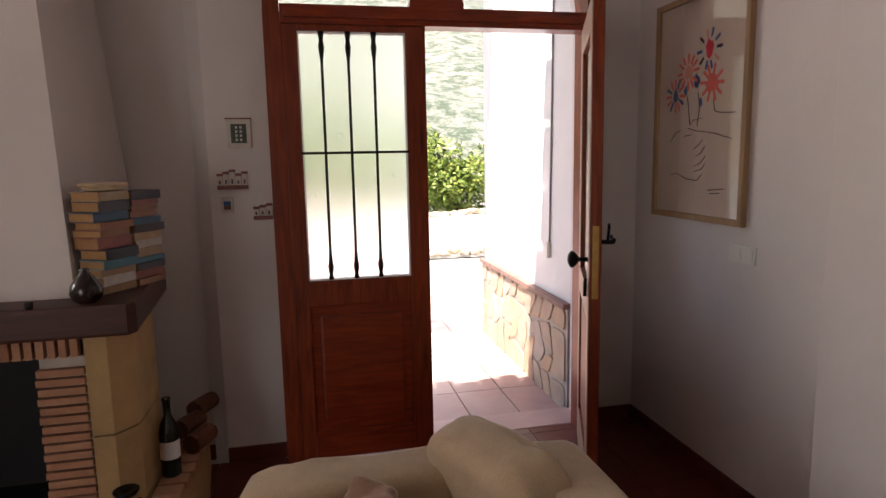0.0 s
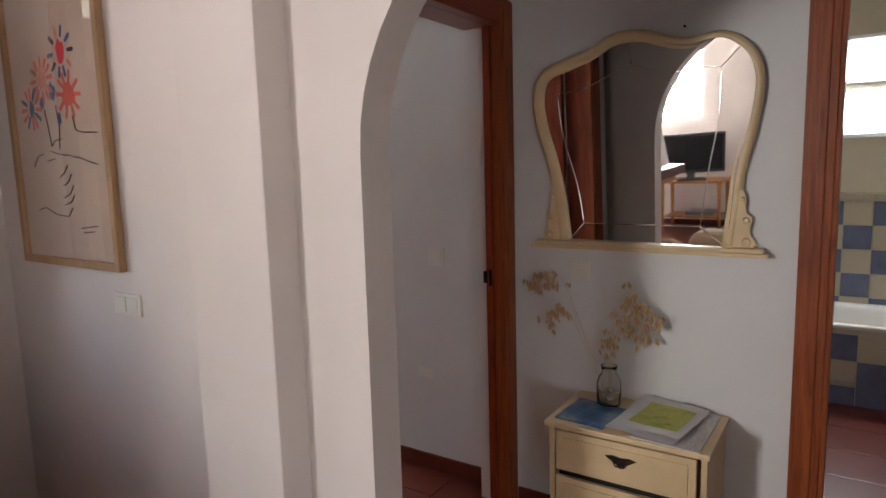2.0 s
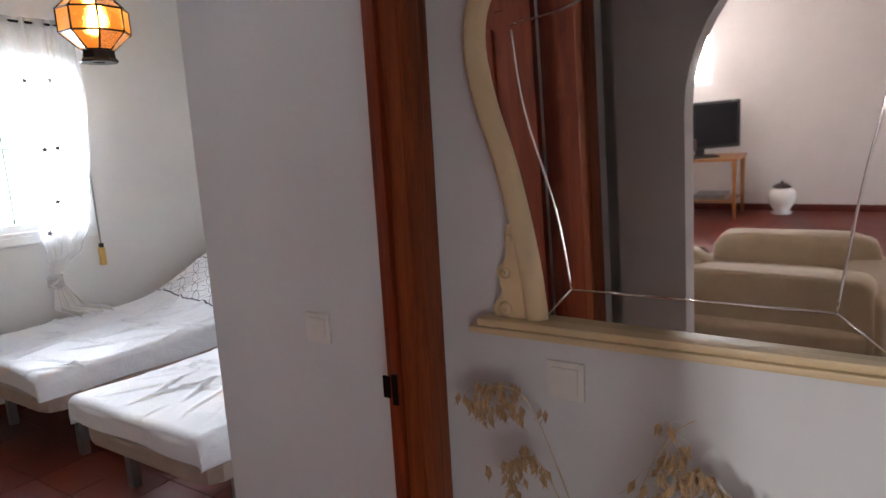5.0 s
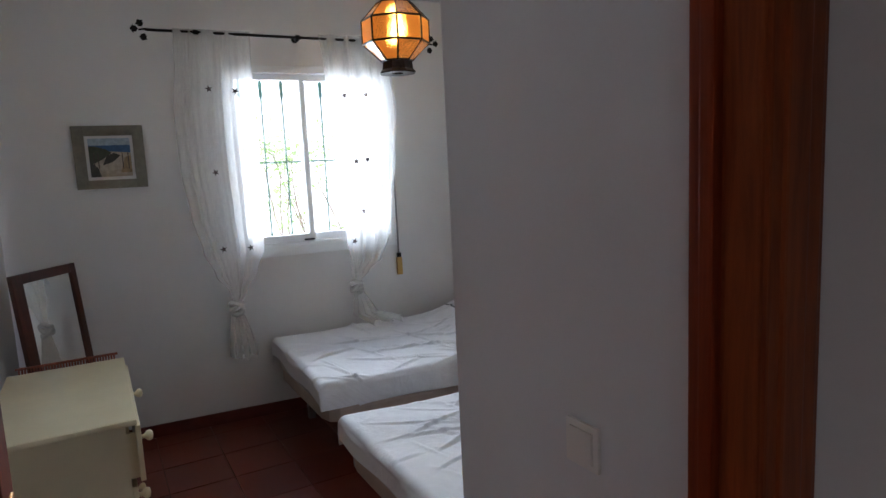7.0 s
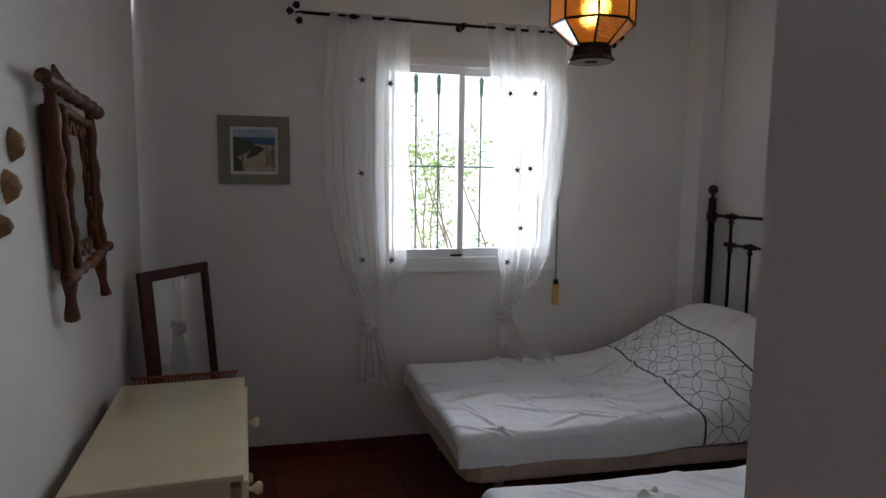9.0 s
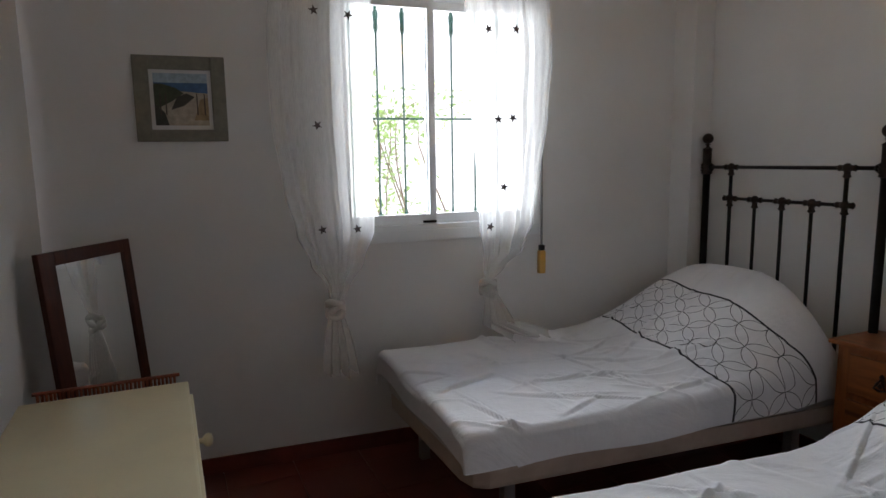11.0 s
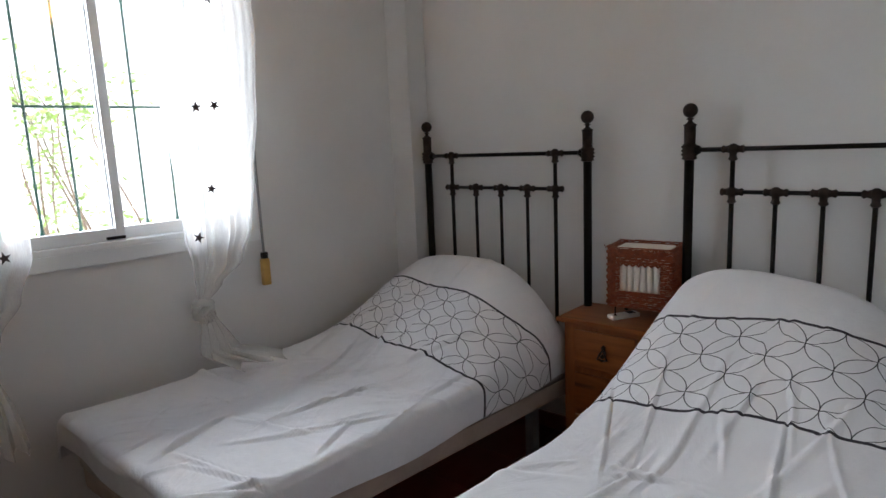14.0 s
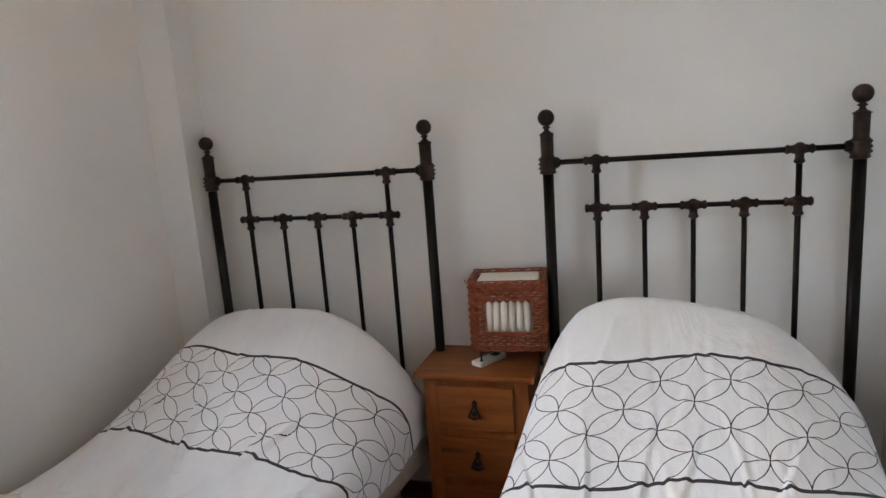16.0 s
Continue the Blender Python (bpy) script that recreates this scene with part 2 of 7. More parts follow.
b = B()
FX0, FX1, FR = 0.31, 1.93, 0.81
FCX, FZ = 1.12, 2.15
box(b, 0.02, FX0, 2.94, 3.14, -0.1, ZC)
box(b, FX1, 2.22, 2.94, 3.14, -0.1, ZC)
N = 24
for i in range(N):
    a0, a1 = math.pi * i / N, math.pi * (i + 1) / N
    x0, x1 = FCX + FR * math.cos(a1), FCX + FR * math.cos(a0)
    z0, z1 = FZ + FR * math.sin(a1), FZ + FR * math.sin(a0)
    prism(b, [(x0, z0), (x1, z1), (x1, ZC), (x0, ZC)], "y", 2.94, 3.14)
structure("wall_north", b, WHITE, "white plastered wall round the arched entrance")

b = B()
prism(b, [(0.02, 2.94), (0.02, 3.14), (-1.6, 3.14), (-1.6, 3.04), (-0.05, 3.04), (-0.05, 3.0)], "z", -0.1, ZC)
structure("wall_north_west", b, WHITE, "white plastered wall beside the fireplace")
b = B()
box(b, 2.22, 2.268, 1.52, 3.14, -0.1, ZC)
structure("wall_picture", b, WHITE, "white plastered wall with the framed print")
b = B()
box(b, 2.10, 2.225, 1.20, 1.52, -0.1, ZC, 0.006)
structure("pillar", b, WHITE, "white plastered pillar in the wall")

AY0, AY1, AZ, AR = -0.14, 0.975, 1.54, 0.5575
b = B()
box(b, 2.20, 2.31, AY1, 1.21, -0.1, ZC)
box(b, 2.20, 2.31, -3.3, AY0, -0.1, ZC)
for i in range(N):
    a0, a1 = math.pi * i / N, math.pi * (i + 1) / N
    y0, y1 = (AY0 + AY1) / 2 + AR * math.cos(a1), (AY0 + AY1) / 2 + AR * math.cos(a0)
    z0, z1 = AZ + AR * math.sin(a1), AZ + AR * math.sin(a0)
    prism(b, [(y0, z0), (y1, z1), (y1, ZC), (y0, ZC)], "x", 2.20, 2.31)
bmesh.ops.remove_doubles(b, verts=b.verts, dist=0.0005)
structure("wall_arch", b, WHITE, "white plastered wall with a round arch")

b = B()
box(b, -3.8, -3.6, -3.3, 2.2, -0.1, ZC)
box(b, -3.8, -3.6, 2.93, 3.14, -0.1, ZC)
box(b, -3.8, -3.6, 2.2, 2.93, -0.1, 1.5)
box(b, -3.8, -3.6, 2.2, 2.93, 2.5, ZC)
structure("wall_west", b, WHITE, "white plastered wall with a window")
# unseen opening, added for the south fill lamp
b = B()
box(b, -3.8, -3.3, -3.5, -3.3, -0.1, ZC)
box(b, -1.7, 6.3, -3.5, -3.3, -0.1, ZC)
box(b, -3.3, -1.7, -3.5, -3.3, 2.1, ZC)
structure("wall_south", b, WHITE, "white plastered wall")
b = B()
box(b, -3.6, -1.6, 2.94, 3.14, -0.1, ZC)
structure("wall_north_far", b, WHITE, "white plastered wall")
b = B()
box(b, -3.8, 2.31, -3.5, 3.14, ZC, ZC + 0.2)
structure("ceiling", b, WHITE, "white ceiling of the living room")
b = B()
box(b, 2.31, 6.3, -3.5, 5.35, ZB, ZB + 0.2)
structure("ceiling_bedroom", b, WHITE_B, "white ceiling")

# hall and bedroom walls
b = B()
box(b, 3.445, 3.545, 0.15, 1.37, -0.1, ZB)
box(b, 3.445, 3.545, -3.3, -0.75, -0.1, ZB)
box(b, 3.445, 3.545, -0.75, 0.15, 2.08, ZB)
structure("wall_hall", b, GREY_P, "pale plastered hall wall with a curvy mirror")
b = B()
box(b, 2.31, 2.47, 1.25, 1.37, -0.1, ZB)
box(b, 2.47, 3.445, 1.25, 1.37, 2.09, ZB)
box(b, 3.40, 3.445, 1.25, 1.284, -0.1, 2.09)
box(b, 3.40, 3.51, 1.285, 1.372, -0.1, 2.09)
structure("wall_bedroom_door", b, GREY_P, "pale plastered wall over the bedroom doorway")
b = B()
box(b, 3.51, 5.75, 1.37, 2.117, -0.1, ZB)
structure("wall_switch", b, GREY_P, "pale plastered wall with a light switch")
b = B()
box(b, 2.268, 2.31, 1.37, 5.05, -0.1, ZB + 0.3)
structure("wall_bedroom_west", b, WHITE_B, "white bedroom wall")
b = B()
box(b, 5.63, 5.75, 1.37, 5.25, -0.1, ZB)
structure("wall_bedroom_east", b, WHITE_B, "white wall behind the beds")
b = B()
box(b, 5.49, 5.63, 4.65, 4.85, -0.1, ZB)
structure("column", b, WHITE_B, "white plastered corner column")
# the window wall runs at a slight angle; its own axes: along it, out of the room, up
MN = pose(2.31, 5.07, 0, 0, 0, -4.853)
WX0, WX1, WZ0, WZ1 = 1.26, 2.33, 1.12, 2.275
b = B()
box(b, -0.25, WX0, 0, 0.22, -0.1, ZB)
box(b, WX1, 3.5, 0, 0.22, -0.1, ZB)
box(b, WX0, WX1, 0, 0.22, -0.1, WZ0)
box(b, WX0, WX1, 0, 0.22, WZ1, ZB)
b.transform(MN)
structure("wall_window", b, WHITE_B, "white bedroom wall round the window")
# bathroom
BX, BYS = 6.15, -0.90
b = B()
box(b, BX, BX + 0.12, BYS - 0.1, -0.23, -0.1, ZB)
box(b, BX, BX + 0.12, 0.13, 1.25, -0.1, ZB)
box(b, BX, BX + 0.12, -0.23, 0.13, -0.1, 1.65)
box(b, BX, BX + 0.12, -0.23, 0.13, 2.27, ZB)
box(b, BX, BX + 0.12, -0.23, 0.13, 1.92, 2.01)
structure("wall_bathroom_east", b, CREAM_TILE, "cream tiled bathroom wall")
b = B()
box(b, 3.545, BX + 0.12, BYS - 0.12, BYS, -0.1, ZB)
box(b, 3.545, BX + 0.12, 1.25, 1.37, -0.1, ZB)
structure("wall_bathroom_side", b, CREAM_TILE, "cream tiled bathroom wall")

# ---- entrance ----
fr = tagged(new("door_1"), "varnished red-brown arched entrance door with a fixed glazed side panel", "", "", "structure")
b = B()
ring = []
for k in range(33):
    a = math.pi * k / 32
    ring.append((math.cos(a), math.sin(a)))
poly_o = [(FCX + FR * c, 2.15 + FR * s) for c, s in ring]
poly_i = [(FCX + (FR - 0.07) * c, 2.15 + (FR - 0.07) * s) for c, s in ring]
for k in range(32):
    prism(b, [poly_o[k], poly_o[k + 1], poly_i[k + 1], poly_i[k]], "y", 2.795, 2.945)
box(b, 0.31, 0.385, 2.795, 2.945, 0, 2.15)
box(b, 1.855, 1.93, 2.795, 2.945, 0, 2.15)
bmesh.ops.remove_doubles(b, verts=b.verts, dist=0.0005)
part("frame", b, DOOR_WOOD, fr)
b = B()
box(b, 0.385, 1.855, 2.79, 2.90, 2.10, 2.185, 0.006)
box(b, 0.40, 1.84, 2.775, 2.80, 2.125, 2.16, 0.006)
part("transom", b, DOOR_WOOD_X, fr)
b = B()
prism(b, [(FCX - 0.02 + 0.13 * c, 2.185 + 0.13 * s) for c, s in ring], "y", 2.80, 2.87, 0.008)
part("fan_hub", b, DOOR_WOOD_X, fr)
for a in (38, 74, 106, 142):
    b = B()
    box(b, 0.10, 0.74, -0.025, 0.025, -0.016, 0.016, 0.005)
    b.transform(Matrix.Translation((FCX - 0.02, 2.84, 2.185)) @ Matrix.Rotation(-radians(a), 4, "Y"))
    part("fan_bar", b, DOOR_WOOD_X, fr)
b = B()
prism(b, [(FCX + 0.735 * c, 2.185 + 0.70 * s) for c, s in ring], "y", 2.838, 2.842)
o = part("fan_pane", b, CLEAR, fr)
o.visible_shadow = False
# fixed panel
fixed = part("fixed_panel", box(box(box(box(B(), 0.385, 0.455, 2.80, 2.85, 0.03, 2.10, 0.004), 0.945, 1.04, 2.80, 2.85, 0.03, 2.10, 0.004), 0.455, 0.945, 2.80, 2.85, 0.80, 0.925, 0.004), 0.455, 0.945, 2.80, 2.85, 2.07, 2.10, 0.004), DOOR_WOOD, fr)
b = B()
box(b, 0.455, 0.945, 2.80, 2.85, 0.03, 0.17, 0.004)
box(b, 0.455, 0.945, 2.815, 2.84, 0.16, 0.81)
box(b, 0.50, 0.90, 2.803, 2.82, 0.22, 0.75, 0.012)
part("lower_panel", b, DOOR_WOOD_X, fixed)
mf = Mat("frosted_glass", 0.55)
mf.b.inputs["Transmission Weight"].default_value = 1.0
mf.b.inputs["IOR"].default_value = 1.15
mf.color((0.96, 0.98, 0.97))
vv = mf.node("ShaderNodeTexVoronoi", Scale=9.0)
mf.t.links.new(mf.coords((1, 1, 1)), vv.inputs["Vector"])
mf.bump(mf.ramp(vv.outputs["Distance"], [(0.05, (1, 1, 1)), (0.14, (0, 0, 0))]), 0.6, 0.01)
b = B()
box(b, 0.45, 0.95, 2.822, 2.827, 0.92, 2.075)
o = part("frosted_pane", b, mf.m, fixed)
o.visible_shadow = False
b = B()
for x0, x1, z0, z1 in ((0.452, 0.462, 0.925, 2.07), (0.938, 0.948, 0.925, 2.07), (0.46, 0.94, 0.922, 0.932), (0.46, 0.94, 2.06, 2.07)):
    box(b, x0, x1, 2.802, 2.83, z0, z1)
part("glazing_bead", b, ALU, fixed)
for x in (0.560, 0.680, 0.797):
    b = B()
    lathe(b, [(0.006, 0.93), (0.014, 0.935), (0.008, 0.955), (0.012, 0.975), (0.014, 0.995), (0.009, 1.02), (0.008, 1.045), (0.0065, 1.07), (0.0065, 1.93), (0.008, 1.95), (0.011, 1.975), (0.014, 2.0), (0.009, 2.03), (0.013, 2.05), (0.014, 2.068)], 12, (x, 2.792, 0))
    part("grille_bar", b, IRON, fixed, "black iron grille bar", True)
b = B()
box(b, 0.45, 0.95, 2.787, 2.797, 1.52, 1.532)
part("grille_rail", b, IRON, fixed)

# open leaf, hinged on the frame
LEAF = pose(1.85, 2.79, 0, 0, 0, -111.8)
b = B()
box(b, 0, 0.11, -0.022, 0.022, 0.01, 2.09, 0.004)
box(b, 0.68, 0.79, -0.022, 0.022, 0.01, 2.09, 0.004)
box(b, 0.11, 0.68, -0.022, 0.022, 0.01, 0.2, 0.003)
box(b, 0.11, 0.68, -0.022, 0.022, 0.82, 0.94, 0.003)
box(b, 0.11, 0.68, -0.022, 0.022, 1.97, 2.09, 0.003)
box(b, 0.11, 0.68, -0.008, 0.008, 0.2, 0.82)
box(b, 0.15, 0.64, -0.018, 0.018, 0.24, 0.78, 0.01)
b.transform(LEAF)
leaf = part("leaf", b, DOOR_WOOD, fr)
# paler wood: the daylight washing the varnished outer face is put into its colour
PALE_WOOD = timber("daylit_pale_wood", (0.33, 0.20, 0.13), (0.50, 0.34, 0.24), "z", 0.5)
b = B()
for x0, x1, z0, z1 in ((0.0, 0.11, 0.01, 2.09), (0.68, 0.786, 0.01, 2.09), (0.11, 0.68, 0.01, 0.2), (0.11, 0.68, 0.82, 0.94), (0.11, 0.68, 1.97, 2.09)):
    box(b, x0, x1, -0.0255, -0.0225, z0, z1)
b.transform(LEAF)
part("outer_face", b, PALE_WOOD, leaf, "outer face coloured pale for the daylight on it")
b = B()
box(b, 0.11, 0.68, -0.003, 0.003, 0.94, 1.97)
b.transform(LEAF)
o = part("pane", b, mf.m, leaf)
o.visible_shadow = False
b = B()
box(b, 0.789, 0.793, -0.012, 0.012, 0.93, 1.22, 0.001)
for zz in (0.95, 1.0, 1.05, 1.1, 1.15, 1.2):
    lathe(b, [(0.005, -0.001), (0.005, 0.003)], 8, (0, 0, 0), Matrix.Translation((0.792, 0, zz)) @ Matrix.Rotation(radians(90), 4, "Y"))
b.transform(LEAF)
part("lock_plate", b, BRASS, leaf)
for sy, zz, nm in ((-1, 1.08, "outer_handle"), (1, 1.15, "inner_handle")):
    b = B()
    box(b, 0.715, 0.755, sy * 0.022 - 0.004, sy * 0.022 + 0.004, zz - 0.13, zz + 0.07, 0.002)
    tube(b, [(0.735, sy * 0.024, zz), (0.735, sy * 0.07, zz)], 0.009, 10)
    if sy < 0:
        lathe(b, [(0.008, 0.0), (0.022, 0.01), (0.034, 0.022), (0.034, 0.034), (0.02, 0.044), (0.0, 0.048)], 14, (0, 0, 0), Matrix.Translation((0.735, -0.06, zz)) @ Matrix.Rotation(radians(90), 4, "X"))
        tube(b, [(0.735, -0.03, zz - 0.08), (0.735, -0.036, zz - 0.09), (0.735, -0.036, zz - 0.15)], 0.008, 8)
    else:
        tube(b, [(0.735, 0.07, zz), (0.70, 0.078, zz + 0.004), (0.63, 0.075, zz - 0.004), (0.615, 0.075, zz + 0.012)], [0.009, 0.009, 0.007, 0.006], 10)
        tube(b, [(0.735, 0.05, zz), (0.735, 0.055, zz + 0.06), (0.72, 0.055, zz + 0.07)], 0.006, 8)
    b.transform(LEAF)
    part(nm, b, IRON, leaf, "black iron handle", True)
for zz in (0.3, 1.0, 1.8):
    b = B()
    lathe(b, [(0.008, zz - 0.05), (0.008, zz + 0.05)], 10, (1.852, 2.792, 0))
    part("hinge", b, IRON, fr)

# skirting
def skirt(x0, y0, x1, y1, off, name="baseboard"):
    d = Vector((x1 - x0, y1 - y0, 0))
    L = d.length
    b = B()
    box(b, 0, L, 0, off, 0, 0.078, 0.002)
    b.transform(pose(x0, y0, 0, 0, 0, math.degrees(math.atan2(d.y, d.x))))
    structure(name, b, BASEM, "dark red tile skirting")


skirt(2.22, 2.94, 1.93, 2.94, 0.012)
skirt(2.22, 1.52, 2.22, 2.94, 0.012)
skirt(2.10, 1.20, 2.10, 1.52, 0.012)
skirt(2.225, 1.20, 2.10, 1.20, -0.012)
skirt(2.20, 0.96, 2.20, 1.20, 0.012)
skirt(0.31, 2.94, 0.02, 2.94, 0.012)
skirt(-0.05, 3.0, -1.4, 3.0, 0.012)
skirt(3.445, 0.16, 3.445, 1.20, 0.012)
skirt(3.51, 1.37, 3.51, 2.117, 0.012)
skirt(5.63, 2.12, 5.63, 4.64, 0.012)
skirt(2.31, 1.38, 2.31, 5.06, -0.012)
skirt(2.32, 5.066, 5.48, 4.80, -0.012)
skirt(-3.6, -3.2, -3.6, 2.9, -0.012)

# bedroom doorway casing and open door
dr = tagged(new("door_2"), "varnished red-brown bedroom door casing with an open door", "", "", "structure")
b = B()
box(b, 3.335, 3.443, 1.205, 1.25, 0, 2.16, 0.005)
box(b, 3.34, 3.43, 1.20, 1.21, 0, 2.16, 0.004)
box(b, 3.36, 3.40, 1.195, 1.205, 0, 2.16, 0.004)
part("casing", b, CASING, dr)
b = B()
box(b, 3.328, 3.40, 1.25, 1.285, 0, 2.08, 0.003)
box(b, 3.322, 3.336, 1.25, 1.268, 0, 2.08, 0.003)
part("jamb", b, DOOR_WOOD, dr)
b = B()
box(b, 2.43, 2.545, 1.225, 1.25, 0, 2.16, 0.005)
box(b, 2.445, 2.53, 1.22, 1.23, 0, 2.16, 0.004)
part("casing", b, CASING, dr)
b = B()
box(b, 2.47, 2.54, 1.25, 1.375, 0, 2.08, 0.003)
part("jamb", b, DOOR_WOOD, dr)
b = B()
box(b, 2.545, 3.335, 1.205, 1.25, 2.06, 2.16, 0.005)
box(b, 2.54, 3.34, 1.25, 1.375, 2.06, 2.09, 0.003)
part("head", b, DOOR_WOOD_X, dr)
b = B()
box(b, 3.317, 3.3225, 1.253, 1.266, 1.01, 1.08)
box(b, 3.324, 3.3285, 1.278, 1.296, 1.02, 1.07)
part("strike_plate", b, IRON, dr)
M2 = pose(2.555, 1.385, 0, 0, 0, 88.5)
b = B()
box(b, 0, 0.10, -0.018, 0.018, 0.01, 2.05, 0.003)
box(b, 0.64, 0.74, -0.018, 0.018, 0.01, 2.05, 0.003)
for z0, z1 in ((0.01, 0.2), (0.85, 1.0), (1.92, 2.05)):
    box(b, 0.1, 0.64, -0.018, 0.018, z0, z1, 0.003)
for z0, z1 in ((0.2, 0.85), (1.0, 1.92)):
    box(b, 0.1, 0.64, -0.007, 0.007, z0, z1)
    box(b, 0.15, 0.59, -0.015, 0.015, z0 + 0.05, z1 - 0.05, 0.01)
b.transform(M2)
lf = part("leaf", b, DOOR_WOOD, dr)
b = B()
box(b, 0.67, 0.71, 0.016, 0.022, 0.92, 1.12, 0.002)
tube(b, [(0.69, 0.02, 1.05), (0.69, 0.06, 1.05), (0.60, 0.065, 1.05)], 0.008, 8)
b.transform(M2)
part("handle", b, BRASS, lf, "brass lever handle", True)
b = B()
box(b, 0.67, 0.71, -0.022, -0.016, 0.88, 1.08, 0.002)
tube(b, [(0.69, -0.02, 1.0), (0.69, -0.065, 1.0), (0.60, -0.07, 1.0)], 0.009, 8)
tube(b, [(0.69, -0.02, 0.93), (0.69, -0.045, 0.93), (0.69, -0.05, 0.90)], 0.006, 8)
b.transform(M2)
part("handle", b, BRASS, lf, "brass lever handle with its key", True)

# bathroom doorway casing
bd = tagged(new("door_3"), "varnished red-brown bathroom door casing", "", "", "structure")
for y0, y1 in ((0.045, 0.15), (-0.855, -0.75)):
    b = B()
    box(b, 3.405, 3.445, y0, y1, 0, 2.18, 0.004)
    box(b, 3.398, 3.41, y0 + 0.015, y1 - 0.015, 0, 2.18, 0.004)
    box(b, 3.391, 3.40, y0 + 0.04, y1 - 0.04, 0, 2.18, 0.003)
    part("casing", b, CASING, bd)
b = B()
box(b, 3.445, 3.55, 0.045, 0.075, 0, 2.08, 0.003)
part("jamb", b, CASING, bd)
b = B()
box(b, 3.445, 3.55, -0.78, -0.75, 0, 2.08, 0.003)
part("jamb", b, CASING, bd)
b = B()
box(b, 3.398, 3.445, -0.855, 0.15, 2.08, 2.18, 0.004)
box(b, 3.445, 3.55, -0.75, 0.045, 2.05, 2.08, 0.003)
part("head", b, DOOR_WOOD_X, bd)


# ---- small things on the living room walls ----
def flat(name, pts, mat, parent, y_or_x, axis, thick=0.001):
    b = B()
    prism(b, pts, axis, y_or_x, y_or_x + thick)
    return part(name, b, mat, parent)


INK = painted("black_ink", (0.03, 0.02, 0.03), 0.7, 0, 0.1, 20)
REDP = painted("red_print", (0.65, 0.03, 0.05), 0.7, 0, 0.1, 20)
CORAL = painted("coral_print", (0.68, 0.13, 0.09), 0.7, 0, 0.15, 20)
BLUEP = painted("blue_print", (0.03, 0.10, 0.26), 0.7, 0, 0.15, 20)
SALMON = painted("salmon_print", (0.62, 0.28, 0.2), 0.7, 0, 0.1, 20)
PAPER = painted("print_paper", (0.62, 0.50, 0.40), 0.75, 0, 0.05, 4, 0.02)
TERRA = painted("terracotta_glaze", (0.20, 0.06, 0.04), 0.5, 0, 0.3, 30)
CERW = painted("white_ceramic_tile", (0.6, 0.55, 0.48), 0.4, 0, 0.1, 30)
DKGREEN = painted("dark_green_glaze", (0.03, 0.05, 0.03), 0.4, 0, 0.2, 30)

t = thing("wall_thermometer", (0.168, 2.94, 1.558), "white square tile plaque with a dark green panel and brown top", "wall plaque")
b = B()
box(b, 0.112, 0.222, 2.926, 2.939, 1.556, 1.69, 0.004)
part("tile", b, CERW, t)
part("panel", box(B(), 0.132, 0.202, 2.923, 2.927, 1.58, 1.668), DKGREEN, t)
part("top_edge", box(B(), 0.108, 0.225, 2.922, 2.939, 1.69, 1.697, 0.002), TERRA, t)
for r in range(4):
    for c in range(2):
        part("digit_bar", box(B(), 0.152 + c * 0.02, 0.162 + c * 0.02, 2.9215, 2.9235, 1.59 + r * 0.019, 1.601 + r * 0.019), CERW, t)
for nm, x0, x1, z0, z1, lab in (("village_relief", 0.055, 0.195, 1.366, 1.452, "ceramic relief of white houses with a brown base"), ("small_plaque", 0.066, 0.122, 1.253, 1.328, "small white ceramic plaque with a landscape"), ("roof_relief", 0.21, 0.30, 1.217, 1.288, "brown and white ceramic relief of a cottage")):
    t = thing(nm, ((x0 + x1) / 2, 2.94, z0), lab, "wall plaque")
    if nm == "small_plaque":
        part("tile", box(B(), x0, x1, 2.93, 2.939, z0, z1, 0.003), CERW, t)
        part("picture", box(B(), x0 + 0.012, x1 - 0.012, 2.928, 2.931, z0 + 0.02, z1 - 0.018), BLUEP, t)
        part("picture_ground", box(B(), x0 + 0.012, x1 - 0.012, 2.9275, 2.931, z0 + 0.016, z0 + 0.035), TERRA, t)
        continue
    part("base", box(B(), x0, x1, 2.920, 2.939, z0, z0 + 0.018, 0.004), TERRA, t)
    n = 5 if nm == "village_relief" else 3
    for k in range(n):
        w = (x1 - x0) / n
        h = (z1 - z0 - 0.02) * (0.72 + 0.28 * ((k * 7) % 3) / 2)
        part("house", box(B(), x0 + k * w + 0.002, x0 + (k + 1) * w - 0.002, 2.924 - 0.003 * (k % 2), 2.939, z0 + 0.018, z0 + 0.018 + h, 0.002), CERW, t)
        part("roof", box(B(), x0 + k * w, x0 + (k + 1) * w, 2.920 - 0.003 * (k % 2), 2.939, z0 + 0.014 + h, z0 + 0.026 + h, 0.003), TERRA, t)
        part("window", box(B(), x0 + k * w + 0.35 * w, x0 + k * w + 0.6 * w, 2.9195, 2.925, z0 + 0.025, z0 + 0.025 + h * 0.35), INK, t)

# framed print on the picture wall
PY0, PY1, PZ0, PZ1 = 2.05, 2.735, 1.187, 2.20
pr = thing("framed_print", (2.21, 2.39, PZ0), "tall framed flower print behind glass in a light wood frame", "picture")
LIGHTW = timber("light_oak", (0.30, 0.18, 0.09), (0.46, 0.30, 0.16), "z", 0.45)
